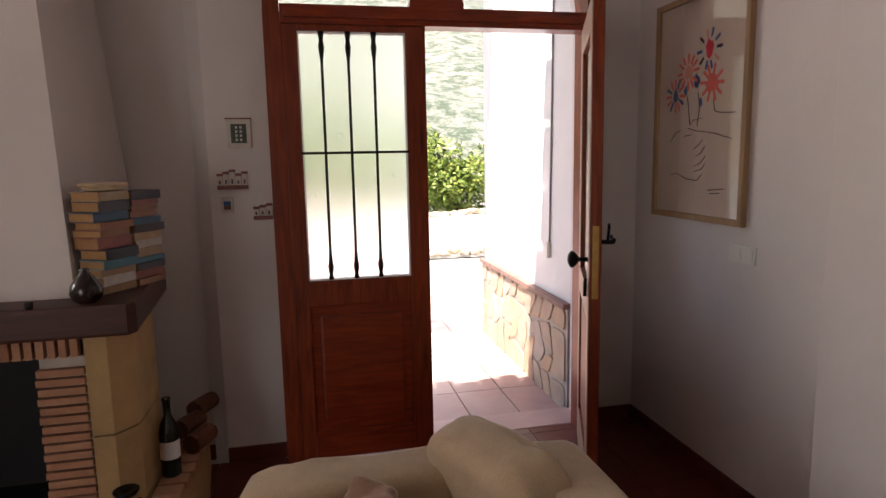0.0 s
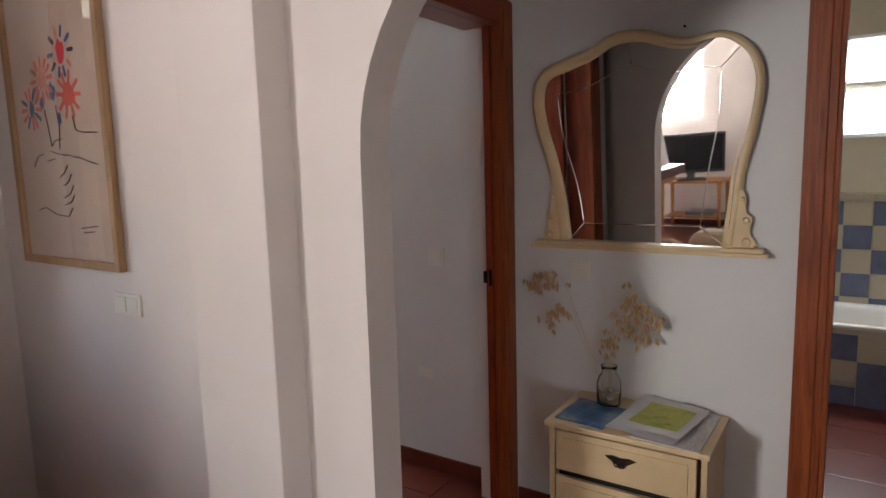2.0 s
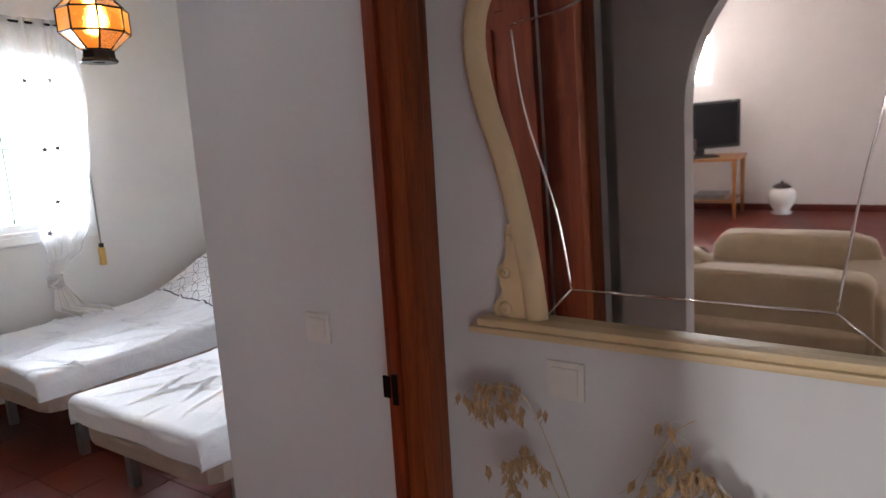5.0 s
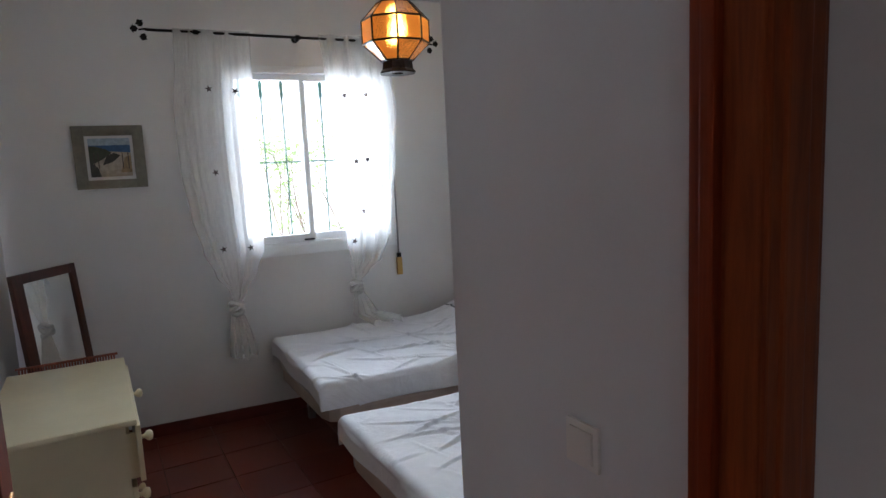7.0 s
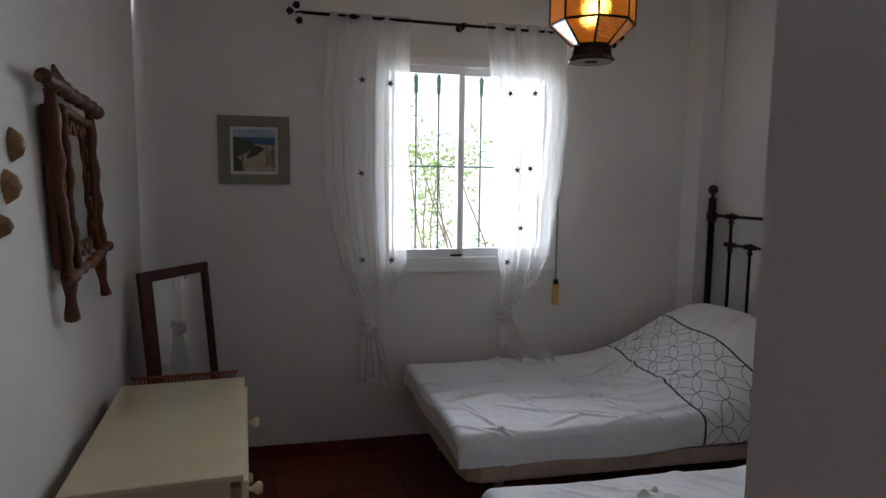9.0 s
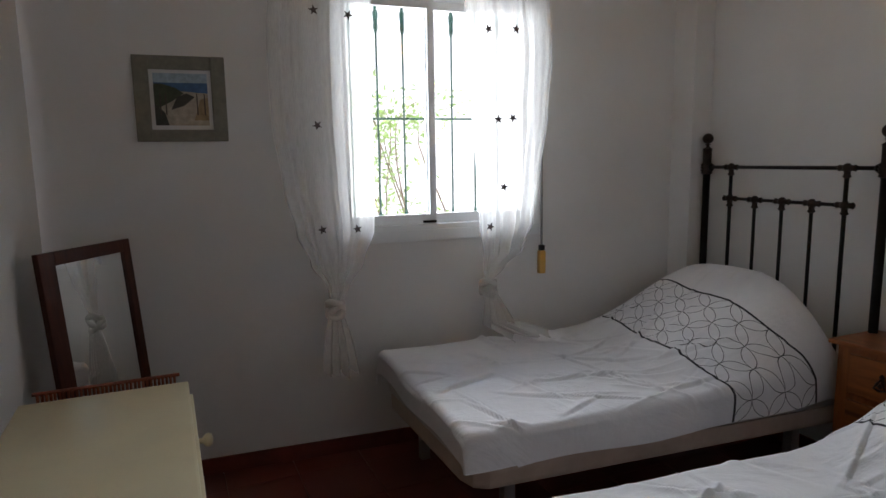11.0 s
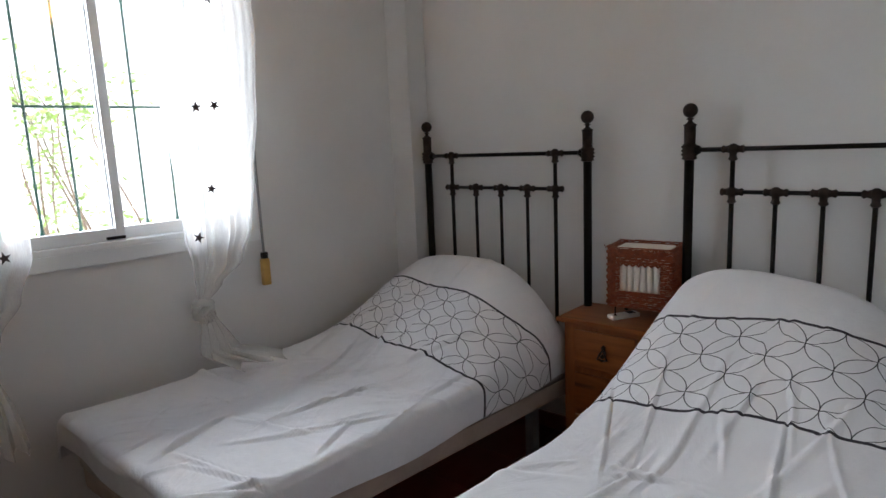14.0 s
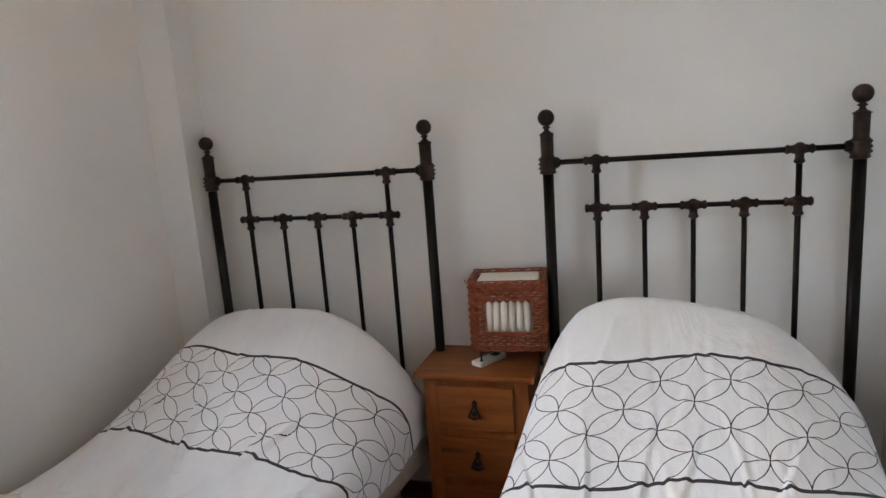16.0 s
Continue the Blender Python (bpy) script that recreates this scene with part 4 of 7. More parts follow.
for x in (1.363, 1.50, 1.637, 1.774, 1.90, 2.03, 2.16, 2.28):
    b = B()
    lathe(b, [(0.011, 1.13), (0.011, 1.16), (0.016, 1.175), (0.009, 1.19), (0.0053, 1.21), (0.0053, 2.10), (0.011, 2.115), (0.013, 2.13), (0.010, 2.15), (0.014, 2.19), (0.014, 2.2), (0.008, 2.21), (0.008, 2.27)], 10, (x, 0.15, 0))
    npart("grille_bar", b, GREEN_IRON, wd, "dark green iron grille bar", True)
b = B()
box(b, WX0, WX1, 0.143, 0.157, 1.675, 1.685)
npart("grille_rail", b, GREEN_IRON, wd)

# curtain rod
rod = thing("curtain_rod", tuple(MN @ Vector((1.72, -0.10, 2.45))), "black iron curtain rod with leaf finials on wall brackets", "curtain rod")
b = B()
tube(b, [(0.86, -0.10, 2.463), (2.60, -0.10, 2.44)], 0.0085, 10)
npart("rod", b, IRON, rod, "", True)
for x in (1.115, 1.72, 2.36):
    b = B()
    z = 2.463 - (x - 0.86) * 0.013
    tube(b, [(x, 0.0, z + 0.005), (x, -0.06, z - 0.012), (x, -0.10, z - 0.018)], 0.007, 8)
    lathe(b, [(0.022, -0.002), (0.022, 0.004), (0.01, 0.007)], 12, (0, 0, 0), Matrix.Translation((x, -0.001, z + 0.005)) @ Matrix.Rotation(radians(90), 4, "X"))
    lathe(b, [(0.014, -0.014), (0.016, 0.0), (0.014, 0.014)], 12, (0, 0, 0), Matrix.Translation((x, -0.10, z)) @ Matrix.Rotation(radians(90), 4, "Y"))
    npart("bracket", b, IRON, rod, "", True)
for x, sg in ((0.86, -1), (2.60, 1)):
    b = B()
    z = 2.463 if sg < 0 else 2.44
    tube(b, [(x, -0.10, z), (x + sg * 0.02, -0.10, z + 0.004), (x + sg * 0.05, -0.10, z - 0.002)], [0.010, 0.006, 0.005], 8)
    for dx, dz, rot in ((0.045, 0.035, 60), (0.03, -0.04, -70), (0.08, 0.005, 0)):
        leafp = [(0, 0), (0.012, 0.018), (0.020, 0.014), (0.026, 0.024), (0.034, 0.012), (0.044, 0.0), (0.034, -0.012), (0.026, -0.024), (0.020, -0.014), (0.012, -0.018)]
        a = radians(rot)
        pts = [(x + sg * (dx * 0.8 + (u - 0.012) * math.cos(a) - v * math.sin(a)), z + dz * 0.8 + (u - 0.012) * math.sin(a) + v * math.cos(a)) for u, v in leafp]
        prism(b, pts, "y", -0.103, -0.097)
    npart("finial", b, IRON, rod, "leaf shaped iron finial")

# sheer curtains
sh = Mat("sheer_voile", 0.9)
shn = sh.t
tr = sh.node("ShaderNodeBsdfTransparent")
tl = sh.node("ShaderNodeBsdfTranslucent")
tl.inputs[0].default_value = (0.95, 0.94, 0.92, 1)
df = sh.node("ShaderNodeBsdfDiffuse")
df.inputs[0].default_value = (0.84, 0.83, 0.80, 1)
m1 = sh.node("ShaderNodeMixShader")
m1.inputs[0].default_value = 0.5
shn.links.new(tl.outputs[0], m1.inputs[1])
shn.links.new(df.outputs[0], m1.inputs[2])
m2 = sh.node("ShaderNodeMixShader")
wv = sh.noise(60, 3, 0.5, sh.coords((6, 6, 0.5)))
mr = sh.node("ShaderNodeMapRange")
mr.inputs["To Min"].default_value, mr.inputs["To Max"].default_value = 0.34, 0.54
shn.links.new(wv, mr.inputs["Value"])
shn.links.new(mr.outputs[0], m2.inputs[0])
shn.links.new(tr.outputs[0], m2.inputs[1])
shn.links.new(m1.outputs[0], m2.inputs[2])
shn.links.new(m2.outputs[0], shn.nodes["Material Output"].inputs[0])
SHEER = sh.m
STARM = painted("dark_bead_star", (0.035, 0.02, 0.018), 0.5, 0.2, 0.3, 30)


def lerp_table(tab, z):
    if z >= tab[0][0]:
        return tab[0][1:]
    for (z0, *a), (z1, *c) in zip(tab, tab[1:]):
        if z >= z1:
            s = (z0 - z) / (z0 - z1)
            s = s * s * (3 - 2 * s)
            return [p + (q - p) * s for p, q in zip(a, c)]
    return tab[-1][1:]


def curtain(name, tab, knot, folds, seed, stars, label, tail):
    t = thing(name, tuple(MN @ Vector((knot[0], -0.10, knot[1]))), label, "curtain")
    NU, NZ = 150, 70
    b = B()

    def point(u, z):
        l, r, amp = lerp_table(tab, z)
        ph = 2 * math.pi * folds * u
        w = r - l
        x = l + w * u + 0.012 * math.sin(ph * 0.5 + seed) * min(1, w * 3)
        gather = min(1.0, w / 0.35)
        d = 0.105 + amp * (math.sin(ph + 1.9 * math.sin(u * 4 + seed) + 0.35 * math.sin(z * 2.1 + seed)) * (0.6 + 0.4 * math.sin(u * 7 + z * 1.3 + seed)) + 0.1 * math.sin(2.7 * ph + z)) + 0.012 * noise.noise(Vector((u * 5, z * 2.2, seed))) * gather
        return x, -d, z

    zs = [2.475 + (knot[1] + 0.02 - 2.475) * k / NZ for k in range(NZ + 1)]
    vs = [[b.verts.new(point(i / NU, z)) for i in range(NU + 1)] for z in zs]
    for r0, r1 in zip(vs, vs[1:]):
        for i in range(NU):
            b.faces.new((r0[i], r0[i + 1], r1[i + 1], r1[i]))
    npart("panel", b, SHEER, t, "", True)
    # the knot
    b = B()
    kx, kz = knot
    for k in range(3):
        pts = []
        for j in range(14):
            a = 2 * math.pi * j / 14
            pts.append((kx + 0.034 * math.cos(a), -0.11 + 0.030 * math.sin(a), kz + 0.028 * math.sin(a + k * 1.9) + 0.012 * (k - 1)))
        tube(b, pts, 0.016, 8, True)
    npart("knot", b, SHEER, t, "knotted end", True)
    # the tail under the knot
    b = B()
    NT = 24
    vs = []
    for k in range(NT + 1):
        s = k / NT
        cx, cy, cz, hw = tail(s)
        row = []
        for i in range(37):
            u = i / 36
            ph = 2 * math.pi * 4 * u
            row.append(b.verts.new((cx + hw * (2 * u - 1) + 0.006 * math.sin(ph * 2 + s * 3), cy + (0.014 + 0.035 * s) * math.sin(ph + s * 2), cz + 0.012 * s * math.sin(ph * 0.7 + seed))))
        vs.append(row)
    for r0, r1 in zip(vs, vs[1:]):
        for i in range(36):
            b.faces.new((r0[i], r0[i + 1], r1[i + 1], r1[i]))
    npart("tail", b, SHEER, t, "", True)
    for x, z in stars:
        b = B()
        pts = []
        rot = (x * 37 + z * 11) % 1.2
        for k in range(10):
            a = rot + math.pi * k / 5 + math.pi / 2
            r = 0.023 if k % 2 == 0 else 0.009
            pts.append((x + r * math.cos(a), z + r * math.sin(a)))
        prism(b, pts, "y", -0.150, -0.144)
        npart("star", b, STARM, t, "dark beaded star")


L_TAB = [(2.475, 0.985, 1.415, 0.010), (2.30, 0.975, 1.41, 0.014), (2.0, 0.945, 1.405, 0.022), (1.66, 0.95, 1.40, 0.024), (1.36, 0.985, 1.398, 0.026), (1.15, 1.03, 1.39, 0.028), (1.0, 1.09, 1.34, 0.026), (0.88, 1.165, 1.27, 0.02), (0.79, 1.185, 1.225, 0.012)]
R_TAB = [(2.475, 1.84, 2.335, 0.014), (2.30, 1.86, 2.32, 0.02), (2.0, 1.88, 2.345, 0.03), (1.69, 1.895, 2.32, 0.03), (1.35, 1.918, 2.275, 0.03), (1.15, 1.93, 2.245, 0.03), (1.0, 1.953, 2.19, 0.026), (0.92, 1.965, 2.09, 0.02), (0.83, 1.975, 2.01, 0.012)]
curtain("curtain", L_TAB, (1.203, 0.775), 4.5, 0.4, [(1.155, 2.125), (1.306, 2.113), (1.154, 1.158), (1.316, 1.154), (1.15, 1.63)], "white sheer voile curtain with dark stars, knotted above the floor", lambda s: (1.203 + 0.02 * s, -0.12 - 0.02 * s, 0.77 - 0.31 * s, 0.026 + 0.075 * s * (1.3 - 0.5 * s)))


def tail_r(s):
    if s < 0.5:
        k = s / 0.5
        return 1.995 + 0.03 * k, -0.13 - 0.05 * k, 0.81 - 0.175 * k, 0.02 + 0.07 * k
    k = (s - 0.5) / 0.5
    return 2.025 + 0.09 * k, -0.18 - 0.16 * k, 0.635 - 0.030 * k, 0.09 + 0.04 * k


curtain("curtain", R_TAB, (1.992, 0.815), 6.0, 2.1, [(1.985, 2.087), (2.132, 2.093), (2.065, 1.328), (2.036, 1.661), (2.114, 1.669), (1.99, 1.131)], "white sheer star-dotted voile curtain, knotted and trailing onto the bed", tail_r)
cp = thing("blind_cord_weight", tuple(MN @ Vector((2.345, -0.02, 0.85))), "grey blind strap with a yellow wooden pull beside the window", "blind strap")
b = B()
tube(b, [(2.335, -0.03, 2.25), (2.337, -0.03, 1.5), (2.341, -0.028, 1.0)], 0.006, 6)
npart("strap", b, painted("grey_strap", (0.2, 0.2, 0.2), 0.8), cp)
b = B()
box(b, 2.322, 2.360, -0.045, -0.015, 0.848, 0.975, 0.008)
npart("pull", b, painted("yellow_pull", (0.55, 0.33, 0.08), 0.5), cp, "yellow pull")
b = B()
box(b, 2.327, 2.355, -0.042, -0.018, 0.975, 1.005, 0.004)
npart("pull_cap", b, IRON, cp)

# small picture on the window wall
pf = thing("beach_picture", tuple(MN @ Vector((0.585, -0.01, 1.566))), "small beach dune picture in a wide grey-green frame", "picture")
GREYW = painted("grey_green_frame", (0.20, 0.19, 0.15), 0.6, 0, 0.15, 30)
for x0, x1, z0, z1 in ((0.40, 0.462, 1.566, 1.93), (0.712, 0.772, 1.566, 1.93), (0.462, 0.712, 1.566, 1.617), (0.462, 0.712, 1.872, 1.93)):
    b = B()
    box(b, x0, x1, -0.022, -0.002, z0, z1, 0.003)
    npart("frame_side", b, GREYW, pf)
b = B()
box(b, 0.46, 0.714, -0.012, -0.004, 1.61, 1.88)
npart("mount", b, OFFW, pf)
BEACH_Y = -0.0135


def bpoly(pts, col, k):
    b = B()
    prism(b, [(0.478 + u * 0.218, 1.635 + v * 0.222) for u, v in pts], "y", BEACH_Y - 0.0004 * k - 0.0004, BEACH_Y - 0.0004 * k)
    npart("painted_area", b, painted("print_tone", col, 0.5, 0, 0.25, 40, 0.0), pf)


bpoly([(0, 0), (1, 0), (1, 1), (0, 1)], (0.34, 0.42, 0.5), 0)
bpoly([(0, 0.62), (1, 0.62), (1, 0.82), (0, 0.82)], (0.05, 0.12, 0.26), 1)
bpoly([(0, 0), (1, 0), (1, 0.62), (0.5, 0.66), (0, 0.6)], (0.42, 0.36, 0.28), 2)
bpoly([(0, 0.3), (0.3, 0.45), (0.55, 0.62), (0.4, 0.72), (0.15, 0.8), (0, 0.8)], (0.06, 0.07, 0.04), 3)
bpoly([(0.3, 0.3), (0.55, 0.38), (0.75, 0.55), (0.6, 0.62), (0.42, 0.55)], (0.05, 0.045, 0.035), 4)
bpoly([(0, 0), (0.25, 0), (0.18, 0.25), (0, 0.42)], (0.05, 0.05, 0.04), 4)
bpoly([(0.72, 0.1), (1, 0.1), (1, 0.55), (0.85, 0.5)], (0.30, 0.22, 0.12), 4)
for u in (0.1, 0.2, 0.78, 0.92):
    bpoly([(u, 0.2), (u + 0.025, 0.2), (u + 0.02, 0.62), (u, 0.62)], (0.07, 0.05, 0.04), 6)

# ---- beds ----
MATT = fabric("pale_ticking", (0.42, 0.38, 0.36), 300, 0.08, 0.3)
BASE_W = painted("cream_bed_base", (0.40, 0.31, 0.25), 0.6, 0, 0.12, 8)
LEGM = painted("grey_metal_leg", (0.25, 0.25, 0.25), 0.4, 0.6, 0.1, 10)

du = Mat("printed_cotton", 0.9)
uvn = du.node("ShaderNodeUVMap")
uvn.uv_map = "UVMap"
sep = du.node("ShaderNodeSeparateXYZ")
du.t.links.new(uvn.outputs[0], sep.inputs[0])


def mth(op, a, c=None, clamp=False):
    n = du.t.nodes.new("ShaderNodeMath")
    n.operation = op
    n.use_clamp = clamp
    for s, v in ((0, a), (1, c)):
        if v is None:
            continue
        if isinstance(v, (int, float)):
            n.inputs[s].default_value = v
        else:
            du.t.links.new(v, n.inputs[s])
    return n.outputs[0]


PITCH = 0.124
U0, V = sep.outputs[0], sep.outputs[1]
U, VR = mth("MULTIPLY", mth("ADD", U0, V), 0.70711), mth("MULTIPLY", mth("SUBTRACT", V, U0), 0.70711)
# the pattern lies in a band between two black lines, u across and v from the foot
fu, fv = mth("FRACT", mth("DIVIDE", U, PITCH)), mth("FRACT", mth("DIVIDE", VR, PITCH))
line = None
for cx in (0, 1):
    for cy in (0, 1):
        dx, dy = mth("SUBTRACT", fu, cx), mth("SUBTRACT", fv, cy)
        dist = mth("SQRT", mth("ADD", mth("MULTIPLY", dx, dx), mth("MULTIPLY", dy, dy)))
        e = mth("LESS_THAN", mth("ABSOLUTE", mth("SUBTRACT", dist, 0.7071)), 0.012)
        line = e if line is None else mth("MAXIMUM", line, e)
W = V
inside = mth("MULTIPLY", mth("GREATER_THAN", W, 0.0), mth("LESS_THAN", W, 0.44))
edge = mth("MAXIMUM", mth("LESS_THAN", mth("ABSOLUTE", mth("SUBTRACT", W, 0.0)), 0.006), mth("LESS_THAN", mth("ABSOLUTE", mth("SUBTRACT", W, 0.44)), 0.006))
ink = mth("MAXIMUM", mth("MULTIPLY", line, inside), edge)
cotton = du.ramp(du.noise(5, 5, 0.65), [(0.3, (0.69, 0.68, 0.70)), (0.7, (0.76, 0.75, 0.76))])
du.color(du.mix(ink, cotton, (0.035, 0.033, 0.04)))
crease = du.noise(2.3, 6, 0.55, du.coords((1.0, 1.6, 1.0), (0, 0, 0.5)), 1.3)
fine = du.noise(16, 5, 0.6, du.coords((1, 2.2, 1)), 0.8)
bb = du.bump(crease, 0.55, 0.03)
bb = du.bump(fine, 0.14, 0.004, bb)
du.bump(du.noise(600, 2, 0.5), 0.15, 0.001, bb)
DUVET = du.m


def ss(a, c, x):
    t_ = min(1, max(0, (x - a) / (c - a)))
    return t_ * t_ * (3 - 2 * t_)


def bed(ylo, yhi, skew, x0, seed, band, hump, tilt, lift=0.0):
    """A single bed from x0 to the headboard; skew: how far its foot end is pushed to +y."""
    X1 = 5.50
    yc, hw = (ylo + yhi) / 2, (yhi - ylo) / 2

    def shear(v):
        v.co.y += skew * (X1 - v.co.x) / (X1 - x0)

    t = thing("bed", ((x0 + X1) / 2, yc, 0), "single bed with a cream base on grey metal legs", "bed", "twin beds in the bedroom")
    b = B()
    prism(b, [(x0 + 0.10, yc - hw + 0.02), (X1, yc - hw + 0.02), (X1, yc + hw - 0.02), (x0 + 0.10, yc + hw - 0.02), (x0 + 0.05, yc + hw - 0.05), (x0 + 0.03, yc + hw - 0.12), (x0 + 0.03, yc - hw + 0.12), (x0 + 0.05, yc - hw + 0.05)], "z", 0.295, 0.375, 0.018)
    for v in b.verts:
        shear(v)
    part("base", b, BASE_W, t)
    b = B()
    prism(b, [(x0 + 0.09, yc - hw + 0.015), (X1, yc - hw + 0.015), (X1, yc + hw - 0.015), (x0 + 0.09, yc + hw - 0.015), (x0 + 0.035, yc + hw - 0.05), (x0 + 0.02, yc + hw - 0.12), (x0 + 0.02, yc - hw + 0.12), (x0 + 0.035, yc - hw + 0.05)], "z", 0.375, 0.505, 0.03)
    for v in b.verts:
        shear(v)
    part("mattress", b, MATT, t, "pale mattress", True)
    for lx in (x0 + 0.2, X1 - 0.25):
        for ly in (yc - hw + 0.08, yc + hw - 0.08):
            b = B()
            box(b, lx - 0.022, lx + 0.022, ly - 0.022, ly + 0.022, 0, 0.33, 0.004)
            for v in b.verts:
                shear(v)
            part("leg", b, LEGM, t, "grey metal leg")
    # cover, pulled over the pillow
    c = thing("duvet_cover", ((x0 + X1) / 2, yc, 0.51), "crumpled white cotton cover with black circle pattern over a pillow", "bedspread", "covers on the twin beds")
    NA, NB = 170, 240
    rf = random.Random(int(seed * 7) + 3)
    folds = []
    for k in range(60):
        p0, q0 = rf.uniform(-hw * 0.95, hw * 1.05), rf.uniform(0.05, 1.25)
        ang = radians(rf.choice((rf.uniform(5, 40), rf.uniform(5, 40), rf.uniform(-40, -10), rf.uniform(60, 85))))
        folds.append((p0, q0, math.sin(-ang), math.cos(ang), rf.uniform(0.08, 0.34), rf.uniform(0.005, 0.013), rf.uniform(0.008, 0.017), rf.choice((-1, 1))))
    for k in range(9):
        folds.append((rf.uniform(-hw, hw), rf.uniform(1.35, 1.6), rf.uniform(-0.35, 0.35), 0.95, rf.uniform(0.10, 0.25), rf.uniform(0.003, 0.006), rf.uniform(0.012, 0.022), rf.choice((-1, 1))))
    drape_s, drape_f = 0.13, 0.10
    LA, LB = 2 * hw + 2 * drape_s, (X1 - x0) - 0.02 + drape_f
    b = B()
    uvl = b.loops.layers.uv.new("UVMap")
    uvs = {}
    grid_ = []
    for j in range(NB + 1):
        q = -drape_f + LB * j / NB
        row = []
        for i in range(NA + 1):
            p = -LA / 2 + LA * i / NA
            # fold over the sides
            R = 0.035
            ap = abs(p)
            sg = 1 if p >= 0 else -1
            if ap <= hw - R:
                yy, dz = ap, 0.0
            elif ap <= hw - R + R * 1.57:
                a = (ap - (hw - R)) / R
                yy, dz = hw - R + R * math.sin(a), -R * (1 - math.cos(a))
            else:
                yy, dz = hw + 0.012 * math.sin(q * 9 + seed) * (ap - hw) * 8, -R - (ap - (hw - R + R * 1.57))
            if q >= R:
                xx, dx_ = q, 0.0
            elif q >= R - R * 1.57:
                a = (R - q) / R
                xx, dx_ = R - R * math.sin(a), -R * (1 - math.cos(a))
            else:
                xx, dx_ = 0.0 - 0.008 * math.sin(p * 11 + seed), -R - ((R - R * 1.57) - q)
            side = max(0.0, 1 - (ap / (hw * 1.05)) ** (3.1 if p < 0 else 5.5))
            hump_b = (0.45 * min(1, max(0, (q - 0.96) / 0.68)) + 0.55 * ss(1.0, 1.66, q)) * (1 - 0.85 * ss(1.66, LB - drape_f, q) ** 1.3)
            h = hump * (1 + tilt * p / hw) * hump_b * (0.10 + 0.90 * side) * (1 - 0.10 * (p / hw + 0.3) ** 2)
            sag = 0.015 * noise.noise(Vector((p * 2.2, q * 1.6, seed)))
            wr = 0.006 * noise.noise(Vector((p * 3 + q * 2.4, q * 2.0 - p * 3.5, seed + 4)))
            wq = 0.02 * noise.noise(Vector((p * 4, q * 4, seed + 30)))
            for fp_, fq_, fu_, fv_, fl, fa, fw, fs in folds:
                du_, dv_ = p - fp_ + wq, q - fq_
                al = (du_ * fu_ + dv_ * fv_) / fl
                if -1 < al < 1:
                    ac = (du_ * fv_ - dv_ * fu_) * fs / fw
                    if abs(ac) < 4:
                        wr += fa * (1 - al * al) ** 1.5 * (math.exp(-(ac * (1.9 if ac > 0 else 0.75)) ** 2) - 0.45 * math.exp(-((ac - 0.95) * 2.2) ** 2))
            top = max(0.0, 1 + (dz + dx_) / 0.05)
            z = 0.525 + lift * ss(-hw, hw, p) + dz + dx_ + h + (sag + wr) * min(1, 0.3 + top)
            if ap > hw and q < 0.25:
                z -= 0.03 * ss(0.25, 0.0, q)
            z = max(z, 0.512 + dz + dx_ if top > 0.5 else (0.2 if q > 0.2 else 0.385))
            x = x0 + xx
            y = yc + sg * yy
            v = b.verts.new((x, y + skew * (X1 - x) / (X1 - x0), z))
            row.append(v)
            # cloth coordinates: v grows to the head; band tells where the band starts on each side
            sl = band[0] + (band[1] - band[0]) * (p + hw) / (2 * hw)
            s_len = q + h * 0.75 * (1 if q < 1.52 else 1.0)
            uvs[v] = (p + 10 * PITCH, s_len - sl + 0.012 * math.sin(p * 14 + seed))
        grid_.append(row)
    for r0, r1 in zip(grid_, grid_[1:]):
        for i in range(NA):
            f = b.faces.new((r0[i], r0[i + 1], r1[i + 1], r1[i]))
            for lp in f.loops:
                lp[uvl].uv = uvs[lp.vert]
    part("cloth", b, DUVET, c, "", True)


bed(3.665, 4.65, 0.17, 3.685, 1.0, (1.17, 1.25), 0.378, 0.0, 0.035)
bed(2.235, 3.195, 0.22, 3.62, 5.0, (1.36, 1.23), 0.455, 0.17)


